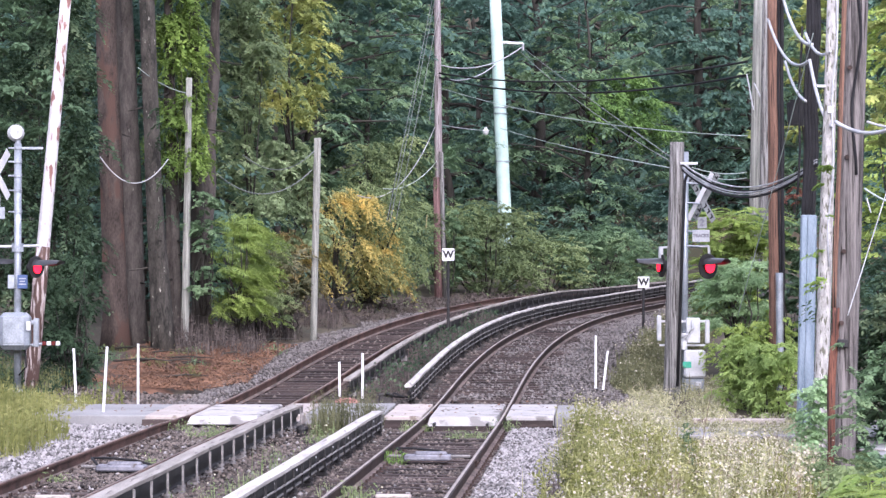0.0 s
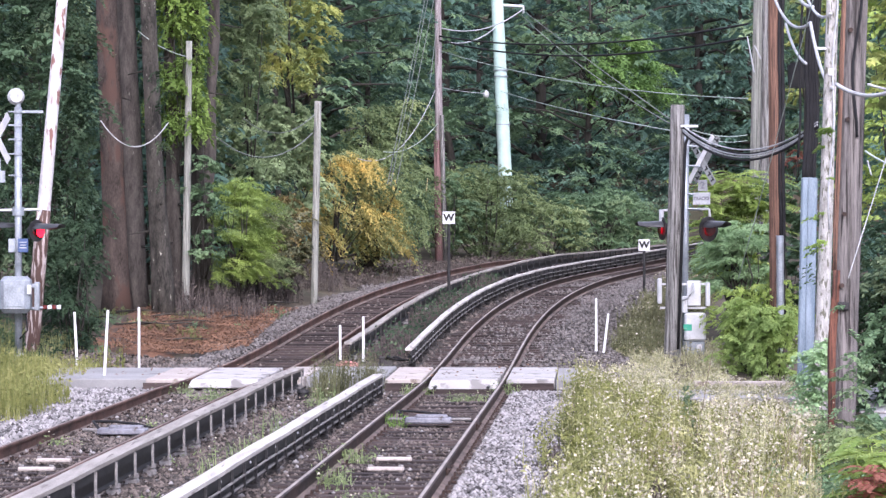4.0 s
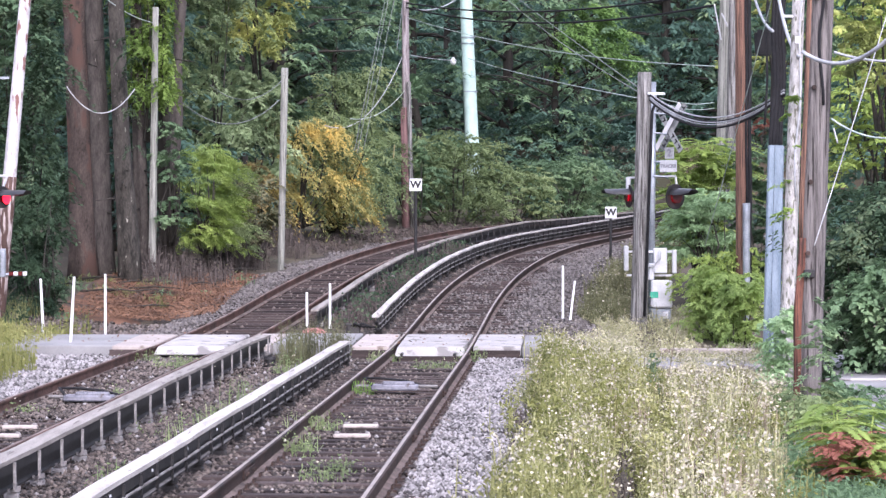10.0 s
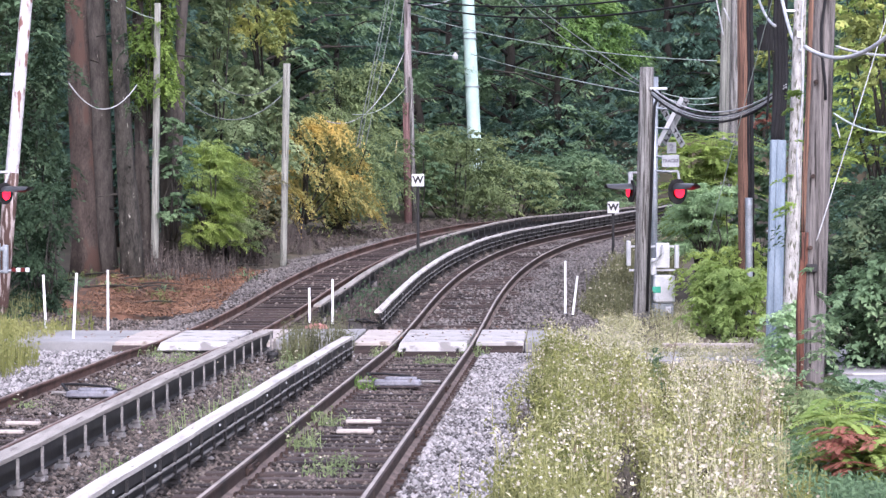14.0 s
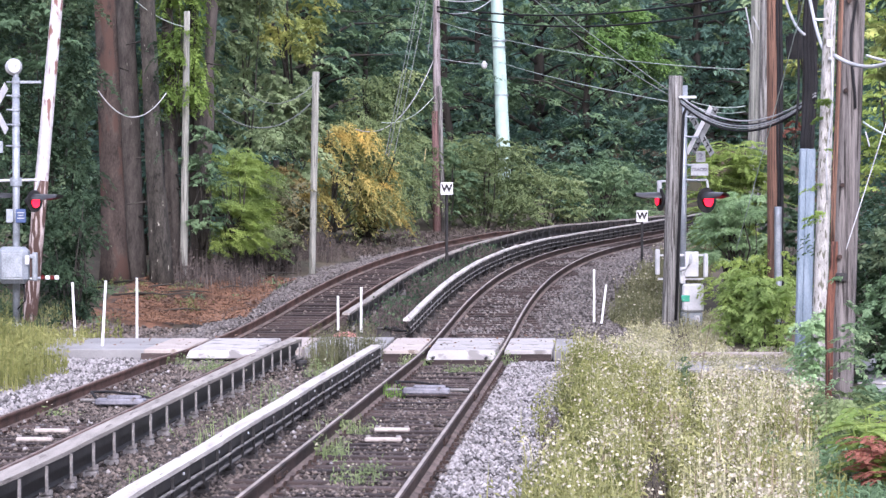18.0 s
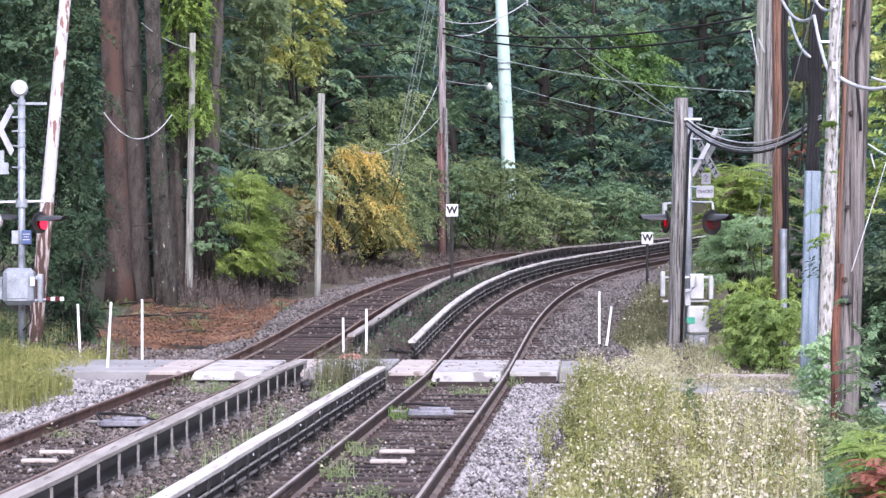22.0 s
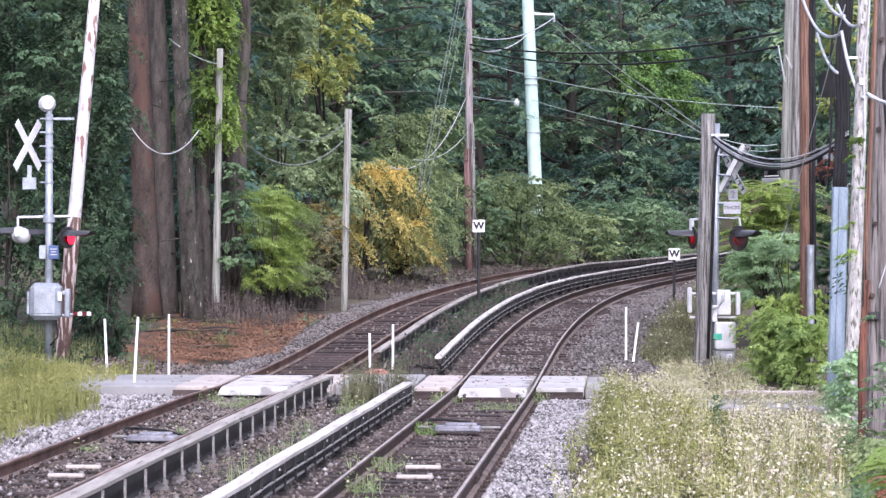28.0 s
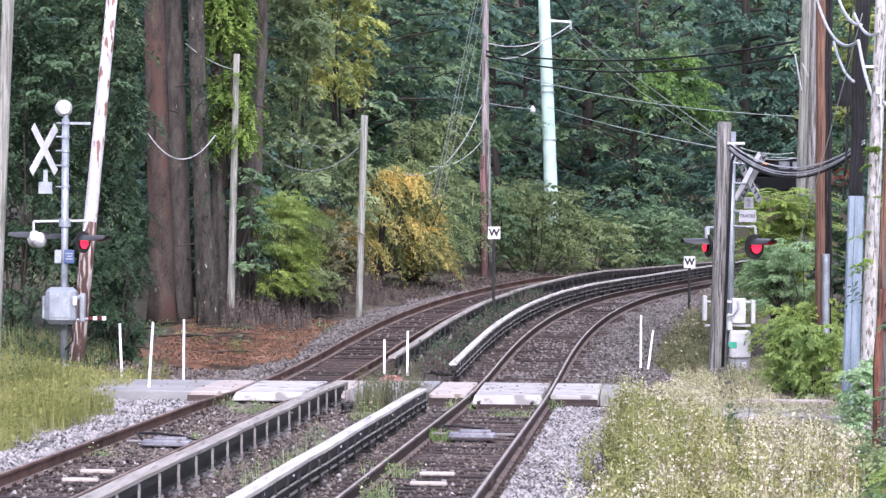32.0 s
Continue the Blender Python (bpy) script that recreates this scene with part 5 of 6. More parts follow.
def blade(t, name, place, turn, lean, length=1.25, wide=0.2, letters=False, mat="white"):
    m = pose(*place, 0, 0, turn) @ pose(0, 0, 0, 0, lean, 0)
    ob = part(name, box(B(), (wide, 0.012, length), bevel=0.004), M[mat], t, "grey-lettered crossbuck blade" if letters else "white crossbuck blade")
    ob.matrix_basis = m
    if letters:
        for k, z in enumerate(np.linspace(-length * 0.42, length * 0.42, 8)):
            if k in (3, 4):
                continue
            bm = box(B(), (wide * 0.62, 0.006, 0.035), (0, -0.009, z))
            box(bm, (0.03, 0.006, 0.1), (wide * 0.2, -0.009, z + 0.02))
            part("lettering", bm, M["letter"], ob)
    return ob


def signal_left():
    b = spot(-8, 0, 56.2)
    t = thing("crossing_signal", "silver crossing signal with bell, crossbuck and red lamps in tall grass", "crossing signal", b, group="crossing signals")
    H = lambda y: float(at(0, y, 56.2).z - b.z)
    part("mast", rod(B(), (0, 0, 0), (0, 0, H(135)), 0.078, sides=18), M["galvanised"], t, "galvanised steel mast", True)
    bm = box(B(), (0.42, 0.42, 0.1), (0, 0, 0.05), bevel=0.02)
    rod(bm, (0, 0, 0.1), (0, 0, 0.3), 0.19, 0.1, 14)
    for a, c in ((-1, -1), (1, -1), (1, 1), (-1, 1)):
        rod(bm, (a * 0.16, c * 0.16, 0.1), (a * 0.16, c * 0.16, 0.17), 0.022, sides=6)
    part("base", bm, M["galvanised"], t, "cast base with bolts")
    bell = part("bell", rod(rod(rod(B(), (0, -0.1, 0), (0, 0.0, 0), 0.13, 0.185, 24), (0, 0, 0), (0, 0.05, 0), 0.185, sides=24), (0, 0.05, 0), (0, 0.14, 0), 0.1, sides=12), M["sign_grey"], t, "round silver warning bell")
    bell.matrix_basis = pose(-0.04, -0.02, H(116), 0, 0, 15)
    part("bell_neck", rod(B(), (0, 0, H(137)), (0, 0, H(122)), 0.06, sides=12), M["galvanised"], t)
    part("side_plate", box(B(), (0.5, 0.03, 0.06), (0.3, 0, H(143)), bevel=0.008), M["galvanised"], t)
    for y in (143, 167, 192, 218, 256):
        part("clamp", rod(rod(B(), (0, 0, H(y) - 0.03), (0, 0, H(y) + 0.03), 0.095, sides=16), (-0.2, -0.05, H(y)), (0.1, -0.05, H(y)), 0.018, sides=6), M["galvanised"], t)
    blade(t, "blade", (-0.44, -0.09, H(190)), 68, -44, 1.36)
    blade(t, "blade", (-0.45, -0.13, H(190)), 68, 44, 1.44)
    part("track_plate", box(box(B(), (0.3, 0.02, 0.26), (-0.42, -0.06, H(258)), bevel=0.006), (0.1, 0.02, 0.3), (-0.42, -0.05, H(238)), bevel=0.006), M["galvanised"], t, "grey back of the small sign")
    part("crossarm", rod(rod(rod(B(), (-0.68, 0, H(318)), (0.5, 0, H(316)), 0.03, sides=10), (-0.68, 0, H(318)), (-0.68, 0, H(335)), 0.028, sides=8), (0.5, 0, H(316)), (0.4, 0, H(338)), 0.028, sides=8), M["alu"], t, "white lamp crossarm")
    part("arm_hub", rod(B(), (0, 0, H(327)), (0, 0, H(312)), 0.13, sides=16), M["galvanised"], t)
    lamp("lamp", t, (0.42, -0.1, H(354)), 55, "left", 0.22, reach=0.72)
    lamp("lamp", t, (-0.7, -0.06, H(349)), -100, "back_a", 0.22, True)
    lamp("lamp", t, (-0.48, -0.16, H(351)), 130, "back_b", 0.21, True)
    part("service_plate", box(B(), (0.22, 0.03, 0.3), (0.12, -0.1, H(380)), bevel=0.008), M["blue"], t, "small blue notice plate")
    for k in range(3):
        part("lettering", box(B(), (0.15 - 0.04 * (k == 1), 0.006, 0.022), (0.12, -0.119, H(380) + 0.07 - 0.06 * k)), M["sign_grey"], t)
    part("terminal_box", box(B(), (0.16, 0.16, 0.3), (-0.12, -0.05, H(380)), bevel=0.015), M["galvanised"], t)
    body = part("gate_machine", box(B(), (0.66, 0.46, 0.8), (-0.02, -0.2, H(467)), bevel=0.1), M["galvanised"], t, "rounded silver relay case")
    part("case_door", box(B(), (0.46, 0.02, 0.52), (-0.02, -0.434, H(467)), bevel=0.009), M["galvanised"], body)
    part("case_latch", box(B(), (0.09, 0.05, 0.2), (0.3, -0.38, H(458)), bevel=0.01), M["white"], body)
    part("side_arm", box(B(), (0.12, 0.12, 0.62), (0.42, -0.1, H(470)), bevel=0.02), M["galvanised"], t)
    part("side_arm", box(B(), (0.08, 0.1, 0.5), (-0.42, -0.1, H(470)), bevel=0.02), M["galvanised"], t)
    part("counterweight_arm", rod(B(), (0.3, -0.1, H(492)), (0.92, -0.1, H(488)), 0.035, sides=8), M["galvanised"], t)
    part("counterweight", box(B(), (0.1, 0.14, 0.1), (0.35, -0.1, H(452)), bevel=0.02), M["galvanised"], t)
    for k in range(4):
        part("stripe", box(B(), (0.09, 0.05, 0.09), (0.6 + 0.1 * k, -0.15, H(489)), bevel=0.01), M["white" if k % 2 else "lens_red"], t)
    tube("cord", [(0.2, -0.2, H(500)), (0.22, -0.2, H(530)), (0.05, -0.12, H(545))], 0.02, M["cable"], t, 6)
    return t


def signal_right():
    d = 61.8
    b = spot(1180, 0, d)
    t = thing("crossing_signal", "grey crossing signal with crossbuck and red lamps behind a pole", "crossing signal", b, group="crossing signals")
    H = lambda y: float(at(0, y, d).z - b.z)
    X = lambda x: float(at(x, 0, d).x - b.x)
    part("mast", rod(B(), (X(1173), 0, 0), (X(1176), 0, H(150)), 0.075, sides=16), M["galvanised"], t, "galvanised steel mast", True)
    part("base", box(B(), (0.5, 0.5, 0.14), (X(1174), 0, 0.05), bevel=0.03), M["concrete"], t)
    c = (X(1201), -0.1, H(229))
    # the first blade's edge-lit brightness is put into its whiter colour
    blade(t, "blade", (c[0], c[1] - 0.02, c[2]), -48, 36, 1.34, 0.13)
    blade(t, "blade", (c[0] + 0.03, c[1] + 0.03, c[2] - 0.05), -48, -36, 1.34, 0.17, True, "sign_dim")
    blade(t, "blade", (c[0] + 0.16, c[1] + 0.2, c[2]), -48, 36, 1.3, 0.15, True, "sign_dim")
    plate = part("track_plate", box(B(), (0.42, 0.02, 0.29), bevel=0.006), M["sign_grey"], t, "grey-white plate lettered TRACKS")
    plate.matrix_basis = pose(X(1202), -0.15, H(299), 0, 0, -20)
    writing("TRACKS", 0.105, M["slate"], plate, pose(0, -0.013, 0, 90, 0, 0))
    two = part("number_plate", box(B(), (0.24, 0.02, 0.27), bevel=0.006), M["sign_dim"], t, "grey plate with the figure 2")
    two.matrix_basis = pose(X(1204), -0.15, H(276), 0, 0, -30)
    writing("2", 0.24, M["slate"], two, pose(0, -0.013, 0, 90, 0, 0))
    for y in (205, 240, 290, 316):
        part("clamp", rod(B(), (X(1173), -0.05, H(y)), (X(1200), -0.1, H(y + 2)), 0.022, sides=8), M["galvanised"], t)
    part("crossarm", rod(rod(rod(B(), (X(1130), 0, H(320)), (X(1216), 0, H(317)), 0.03, sides=10), (X(1216), 0, H(317)), (X(1218), 0, H(335)), 0.03, sides=8), (X(1132), 0, H(318)), (X(1132), 0, H(345)), 0.06, sides=10), M["alu"], t, "white lamp crossarm")
    lamp("lamp", t, (X(1215), -0.1, H(353)), 38, "right", 0.28, reach=0.62)
    lamp("lamp", t, (X(1132), -0.05, H(352)), -75, "side", 0.25, reach=0.62)
    case = part("relay_case", box(B(), (0.5, 0.35, 0.66), (X(1190), -0.15, H(525)), bevel=0.04), M["white"], t, "white relay case")
    part("case_sticker", box(B(), (0.2, 0.01, 0.15), (X(1176), -0.335, H(526)), bevel=0.003), M["green"], case, "green sticker")
    part("case_foot", box(B(), (0.5, 0.34, 0.8), (X(1188), -0.1, H(580)), bevel=0.02), M["galvanised"], t)
    part("meter", box(B(), (0.14, 0.1, 0.16), (X(1196), -0.3, H(562)), bevel=0.02), M["white"], t)
    for x, y, w, h in ((1188, 466, 0.32, 0.6), (1213, 468, 0.1, 0.56), (1128, 462, 0.1, 0.6), (1172, 486, 0.12, 0.4)):
        part("junction_box", box(B(), (w, 0.2, h), (X(x), -0.1, H(y)), bevel=0.02), M["white"], t, "white junction box")
    for y in (450, 492):
        part("box_bar", box(B(), (1.1, 0.06, 0.05), (X(1170), -0.05, H(y))), M["alu"], t)
    tube("hose", [(X(1186), -0.28, H(448)), (X(1186), -0.36, H(462)), (X(1176), -0.36, H(474)), (X(1166), -0.3, H(478))], 0.03, M["cable_pale"], t, 8, "pale flexible hose")
    return t


signal_left()
signal_right()
# a small crossarm at the top of the short wooden pole, and its black drop cable
tp = at(1161, 133, 59.8) - wood.location
part("crossarm", box(B(), (0.4, 0.1, 0.06), tp + Vector((0.25, -0.2, -0.5)), bevel=0.01), M["alu"], wood, "white bracket arm")
tube("drop_cable", [tp + Vector((0.3, -0.2, -0.55)), tp + Vector((0.16, -0.2, -0.9)), tp * 0.75 + Vector((0.17, -0.2, 0)), tp * 0.05 + Vector((0.12, -0.2, 0))], 0.035, M["cable"], wood, 7, "black drop cable")

# ---- the hill road and the vehicle that waits on it ----
hill = thing("hill_road", "grey road along the wooded hillside", "road", kind="structure")
RZ = float(at(0, 252, 138).z) - 0.25
part("roadway", box(B(), (40, 6.0, 0.3), (24, 141, RZ - 0.4)), M["asphalt"], hill)
part("verge", box(B(), (40, 3.0, 3.0), (24, 136.6, RZ - 1.62)), M["soil"], hill)


def vehicle():
    t = thing("truck", "dark pickup truck with amber roof lights on the hill road", "vehicle")
    bm = box(B(), (1.95, 4.9, 0.72), (0, 0, 0.82), bevel=0.09)
    part("body", bm, M["car_paint"], t, "glossy black body")
    bm = box(B(), (1.7, 2.1, 0.66), (0, 0.25, 1.5), bevel=0.14)
    for v in bm.verts:
        if v.co.z > 1.55:
            v.co.x *= 0.88
            v.co.y = 0.25 + (v.co.y - 0.25) * 0.76
    part("cab", bm, M["car_paint"], t)
    part("cargo_box", box(B(), (1.9, 3.1, 1.15), (0, 1.35, 1.62), bevel=0.06), M["car_paint"], t, "dark cargo box behind the cab")
    part("roof_panel", box(B(), (1.86, 2.9, 0.05), (0, 1.35, 2.22), bevel=0.02), M["sign_grey"], t, "pale roof of the cargo box")
    for s in (-1, 1):
        for y in (0.45, 1.4, 2.3):
            part("box_window", box(B(), (0.02, 0.75, 0.42), (s * 0.955, y, 1.82), bevel=0.006), M["car_glass"], t)
    part("windscreen", box(B(), (1.4, 0.03, 0.5), (0, -0.72, 1.5), (28, 0, 0), 0.01), M["car_glass"], t)
    for s in (-1, 1):
        part("side_window", box(B(), (0.03, 1.5, 0.4), (s * 0.83, 0.25, 1.5), (0, s * -9, 0), 0.01), M["car_glass"], t)
        part("mirror", box(B(), (0.22, 0.1, 0.18), (s * 1.08, -0.55, 1.3), bevel=0.03), M["car_paint"], t)
        part("headlight", box(B(), (0.36, 0.06, 0.2), (s * 0.7, -2.44, 0.95), bevel=0.02), M["car_glass"], t)
        for y in (-1.55, 1.55):
            w = part("wheel", rod(B(), (s * 0.78, y, 0.38), (s * 1.0, y, 0.38), 0.38, sides=20), M["black"], t)
            part("rim", rod(B(), (s * 0.99, y, 0.38), (s * 1.02, y, 0.38), 0.22, sides=14), M["alu"], w)
    part("roof_rack", box(box(B(), (1.3, 0.05, 0.05), (0, -0.1, 1.88)), (1.3, 0.05, 0.05), (0, 0.8, 1.88)), M["alu"], t)
    for k in (-0.42, -0.2, 0.2, 0.42):
        lit = part("roof_light", box(B(), (0.17, 0.08, 0.11), bevel=0.02), AMBER, t, "amber roof light")
        lit.data.materials.append(M["black"])
        for p in lit.data.polygons:
            p.material_index = 0 if p.normal.y < -0.1 or p.normal.x < -0.9 else 1
        lit.matrix_basis = pose(k, -0.45, 1.9)
        AMBERS.append(lit)
    for z in (0.42, 0.6, 0.78):
        part("grille_bar", box(B(), (1.5, 0.06, 0.07), (0, -2.5, z), bevel=0.02), M["stake"], t, "bright grille bar")
    part("bumper", box(B(), (1.9, 0.16, 0.24), (0, -2.5, 0.55), bevel=0.04), M["alu"], t)
    return t


TRUCK = vehicle()


# ---- low growth ----
# narrow bare hollows between the weeds
HOLLOWS = ((0.0745, 0.33, 22, 33), (0.0365, 0.22, 29, 35.5), (0.05, 0.12, 26, 31), (0.0885, 0.12, 33, 40), (0.064, 0.14, 35, 42), (0.104, 0.1, 26, 31), (0.043, 0.14, 36, 43))


def blades(name, label, place, n, high, wide, mat, seed, lean=0.25, kind="stuff", category="grass", flowers=None, fl_n=0, fl_size=0.03, extra=None, gaps=True):
    """Many thin stems; place gives x and y from random numbers."""
    r = np.random.default_rng(seed)
    x, y = place(r, n)
    keep = np.ones(len(x), bool)
    for slope, half, y0, y1 in HOLLOWS if gaps else ():
        keep &= ~((np.abs(x - slope * y) < half * (0.7 + 0.3 * np.sin(y * 5))) & (y > y0) & (y < y1))
    x, y = x[keep], y[keep]
    z = ground(x, y) - 0.04
    n = len(x)
    h = high(x, y, r)
    az, ln = r.uniform(0, 6.28, n), r.normal(size=n) * lean
    dx, dy = np.cos(az) * ln * h, np.sin(az) * ln * h
    b = np.stack([x, y, z], 1)
    side = np.stack([np.cos(az + 1.57), np.sin(az + 1.57), np.zeros(n)], 1) * (wide * r.uniform(0.6, 1.4, n))[:, None]
    mid = b + np.stack([dx * 0.35, dy * 0.35, h * 0.6], 1)
    tip = b + np.stack([dx, dy, h], 1)
    v = np.stack([b - side, b + side, mid + side * 0.8, mid - side * 0.8, tip], 1).reshape(-1, 3)
    k = np.arange(n)[:, None] * 5
    f = np.concatenate([k + [[0, 1, 2]], k + [[0, 2, 3]], k + [[3, 2, 4]]])
    t = thing(name, label, category, kind=kind)
    link("growth", mesh_from("growth", v, f), mat, t)
    tagged(t.children[0], kind="stuff")
    if flowers is not None:
        i = r.integers(0, n, fl_n)
        P = tip[i] + r.normal(size=(fl_n, 3)) * [0.07, 0.07, 0.05]
        N = unit(r.normal(size=(fl_n, 3)) + [0, -0.5, 0.5])
        ob = link("blossom", mesh_from("blossom", *leaf_arrays(P, N, fl_size, r, 1.1)), flowers, t, "tiny whitish blossoms" if flowers is M["flower"] else "small dark leaves")
        tagged(ob, kind="stuff")
    if extra is not None:
        mt, en, es = extra
        i = r.integers(0, n, en)
        P = b[i] + (tip[i] - b[i]) * r.uniform(0.15, 0.9, en)[:, None] + r.normal(size=(en, 3)) * 0.04
        N = unit(r.normal(size=(en, 3)) + [0, 0, 0.4])
        ob = link("foliage", mesh_from("foliage", *leaf_arrays(P, N, es, r, 3.0)), mt, t)
        tagged(ob, kind="stuff")
    return t


def beside(s0, s1, u0, u1, wob=0.25, left=False):
    def f(r, n):
        s, u = r.uniform(s0, s1, n), r.uniform(u0, u1, n)
        u = u + wob * np.sin(s * 1.3) * (u - u1) / (u0 - u1 + 1e-9)
        x, y, th, gap = (np.interp(s, S, a) for a in (TX, TY, TH, GAP))
        u = u - gap if left else u
        return x + u * np.cos(th), y - u * np.sin(th)
    return f


def grass_edge(place):
    """Keeps the grass off the gravel and the crossing's asphalt."""
    def f(r, n):
        x, y = place(r, n)
        u = aside(x, y)
        ok = u < -2.1 - 1.15 * smooth(45.5, 48.5, y) - 0.3 * np.sin(y * 2.3) * np.sin(y * 0.9)
        return x[ok], y[ok]
    return f


def clumped(place, k, spread=0.3):
    """Places in clumps about centres that place gives."""
    def f(r, n):
        cx, cy = place(r, k)
        i = r.integers(0, len(cx), n)
        return cx[i] + r.normal(size=n) * spread, cy[i] + r.normal(size=n) * spread
    return f


def patchy(base, amp, k=0.9):
    return lambda x, y, r: base * (1 + amp * (np.sin(x * k * 2.1 + y * 0.5) * 0.5 + np.sin(y * k + x * 0.8) * 0.5)) * r.uniform(0.45, 1.15, len(x))


def low_end(x, y):
    """The weeds grow lower towards the crossing road."""
    return 1 - 0.3 * smooth(40, 49, y) - 0.45 * smooth(2.6, 3.6, x) * smooth(37, 45, y)


def open_spots(place):
    """Keeps a few bare, dark hollows in the growth."""
    def f(r, n):
        x, y = place(r, n)
        ok = np.ones(len(x), bool)
        ok &= x < 0.1335 * y + 0.12 * np.sin(y * 1.9)
        for hx, hy, hw, hl in ((2.5, 36.5, 0.12, 1.5), (3.4, 31, 0.1, 1.5), (3.0, 40.5, 0.13, 1.8)):
            ok &= ((x - hx - 0.05 * (y - hy)) / hw) ** 2 + ((y - hy) / hl) ** 2 > 1
        return x[ok], y[ok]
    return f


def clear_case(place):
    """Few weeds on the trodden ground before the relay case."""
    def f(r, n):
        x, y = place(r, n)
        ok = (abs(x - 0.086 * y) > 0.42) | (y > 61.5) | (y < 46) | (r.random(len(x)) < 0.3)
        return x[ok], y[ok]
    return f


blades("weeds", "tall dry weeds with tiny white blossoms beside the track", clear_case(clumped(open_spots(beside(17, 50.5, 2.3, 6.1)), 500, 0.09)), 6500, lambda x, y, r: patchy(0.6, 0.6, 6.0)(x, y, r) * low_end(x, y), 0.006, LEAF["dry"], 101, 0.22,
       category="weeds", flowers=M["flower"], fl_n=7500, fl_size=0.034, extra=(LEAF["dry"], 52000, 0.055))
blades("weeds", "brittle mauve-brown stems among the pale weeds", clear_case(clumped(open_spots(beside(17, 50.5, 2.4, 6.1)), 220, 0.1)), 2800, lambda x, y, r: patchy(0.56, 0.6, 6.0)(x, y, r) * low_end(x, y), 0.006, M["mauve"], 111, 0.25,
       category="weeds", flowers=M["flower"], fl_n=4500, fl_size=0.034, extra=(M["mauve"], 16000, 0.04))
blades("weeds", "leafy yellow-green weeds in clumps among the dry ones", clumped(open_spots(beside(18, 49, 2.3, 5.8)), 75, 0.2), 2400, lambda x, y, r: patchy(0.66, 0.5, 2.0)(x, y, r) * low_end(x, y), 0.006, LEAF["meadow"], 112, 0.22,
       category="weeds", extra=(LEAF["grass"], 26000, 0.06))
blades("weeds", "sparse pale weeds along the road's edge", clear_case(beside(50.5, 54, 3.6, 6.6)), 1500, patchy(0.18, 0.3), 0.006, LEAF["dry"], 113, 0.25,
       category="weeds", flowers=M["flower"], fl_n=2200, fl_size=0.028, extra=(LEAF["dry"], 7000, 0.06))
blades("weeds", "yellow-green weeds at the edge of the gravel", clumped(beside(20, 49, 2.25, 3.3), 95, 0.15), 4200, patchy(0.72, 0.5), 0.006, LEAF["meadow"], 102, 0.25,
       category="weeds", flowers=M["flower"], fl_n=2600, fl_size=0.026, extra=(LEAF["meadow"], 21000, 0.065))
blades("weeds", "pale weeds round the wooden pole", clear_case(beside(51, 64, 3.0, 5.3)), 4500, patchy(0.22, 0.4), 0.007, LEAF["dry"], 103, 0.22,
       category="weeds", flowers=M["flower"], fl_n=4500, fl_size=0.026, extra=(LEAF["dry"], 20000, 0.06))
blades("weeds", "dull olive weeds along the curve", clear_case(beside(60, 92, 2.9, 4.6)), 5000, patchy(0.62, 0.3), 0.008, LEAF["drab"], 104, 0.2, category="weeds", flowers=M["flower"], fl_n=900, fl_size=0.04, extra=(LEAF["drab"], 16000, 0.09))
blades("grass", "tall yellow-green grass round the signal", grass_edge(beside(34, 54.5, -9, -2.0, 0.1, True)), 17000, patchy(0.66, 0.3), 0.007, LEAF["grass"], 105, 0.2, extra=(LEAF["grass"], 22000, 0.1))
blades("grass", "low green growth before the thicket", beside(47, 60, -12.5, -5.2, 0.25, True), 9000, patchy(0.55, 0.3), 0.008, LEAF["weed"], 106, 0.25, extra=(LEAF["ivy"], 14000, 0.11))
blades("dead_stalks", "dark dead stalks on the bank", clumped(beside(66, 84, -5.6, -3.1, 0.25, True), 45, 0.3), 1700, patchy(0.75, 1.0), 0.009, M["dead"], 107, 0.14, category="stalks", extra=(M["dead"], 5000, 0.09))
blades("dead_stalks", "brown stalks and litter along the far rail", beside(80, 108, -5.2, -2.5, 0.25, True), 900, patchy(0.25, 0.3), 0.01, M["dead"], 108, 0.3, category="stalks", extra=(M["dead"], 4000, 0.12))
blades("weeds", "dark weeds between the tracks past the crossing", beside(56, 80, -2.5, -1.75), 2600, patchy(0.42, 0.4), 0.007, M["dead"], 109, 0.25, category="weeds", flowers=LEAF["ivy"], fl_n=1500, fl_size=0.06, extra=(M["dead"], 5000, 0.07))
for k, (s, u, n, h) in enumerate(((22.5, 2.2, 700, 0.7), (24, 2.05, 700, 0.6), (28.5, 2.2, 800, 0.85), (31.8, 2.15, 800, 0.85), (35, 2.1, 800, 0.85), (37.8, 2.2, 800, 0.9), (40, 2.2, 700, 0.9), (43, 2.15, 700, 0.85), (34, 3.6, 600, 0.9), (25.0, 2.4, 500, 0.9), (27.5, 3.1, 500, 0.95), (30.5, 2.5, 500, 0.85), (33.5, 2.8, 500, 0.95), (36.5, 2.3, 450, 0.8), (38.5, 3.4, 500, 0.95), (41.5, 2.5, 450, 0.9), (44, 3.3, 450, 0.9), (29, 4.3, 450, 0.8))):
    blades("weed_clump", "tall leafy green weed among the dry ones", lambda r, n, s=s, u=u + 0.3: (lambda p: (p[0].x + r.normal(size=n) * 0.15, p[0].y + r.normal(size=n) * 0.4))(on_line(s, u)),
           n // 6, patchy(h * 0.9, 0.2), 0.006, LEAF["grass"], 160 + k, 0.2, kind="", category="weed", extra=(LEAF["meadow" if k % 3 else "grass"], n * 3, 0.07))
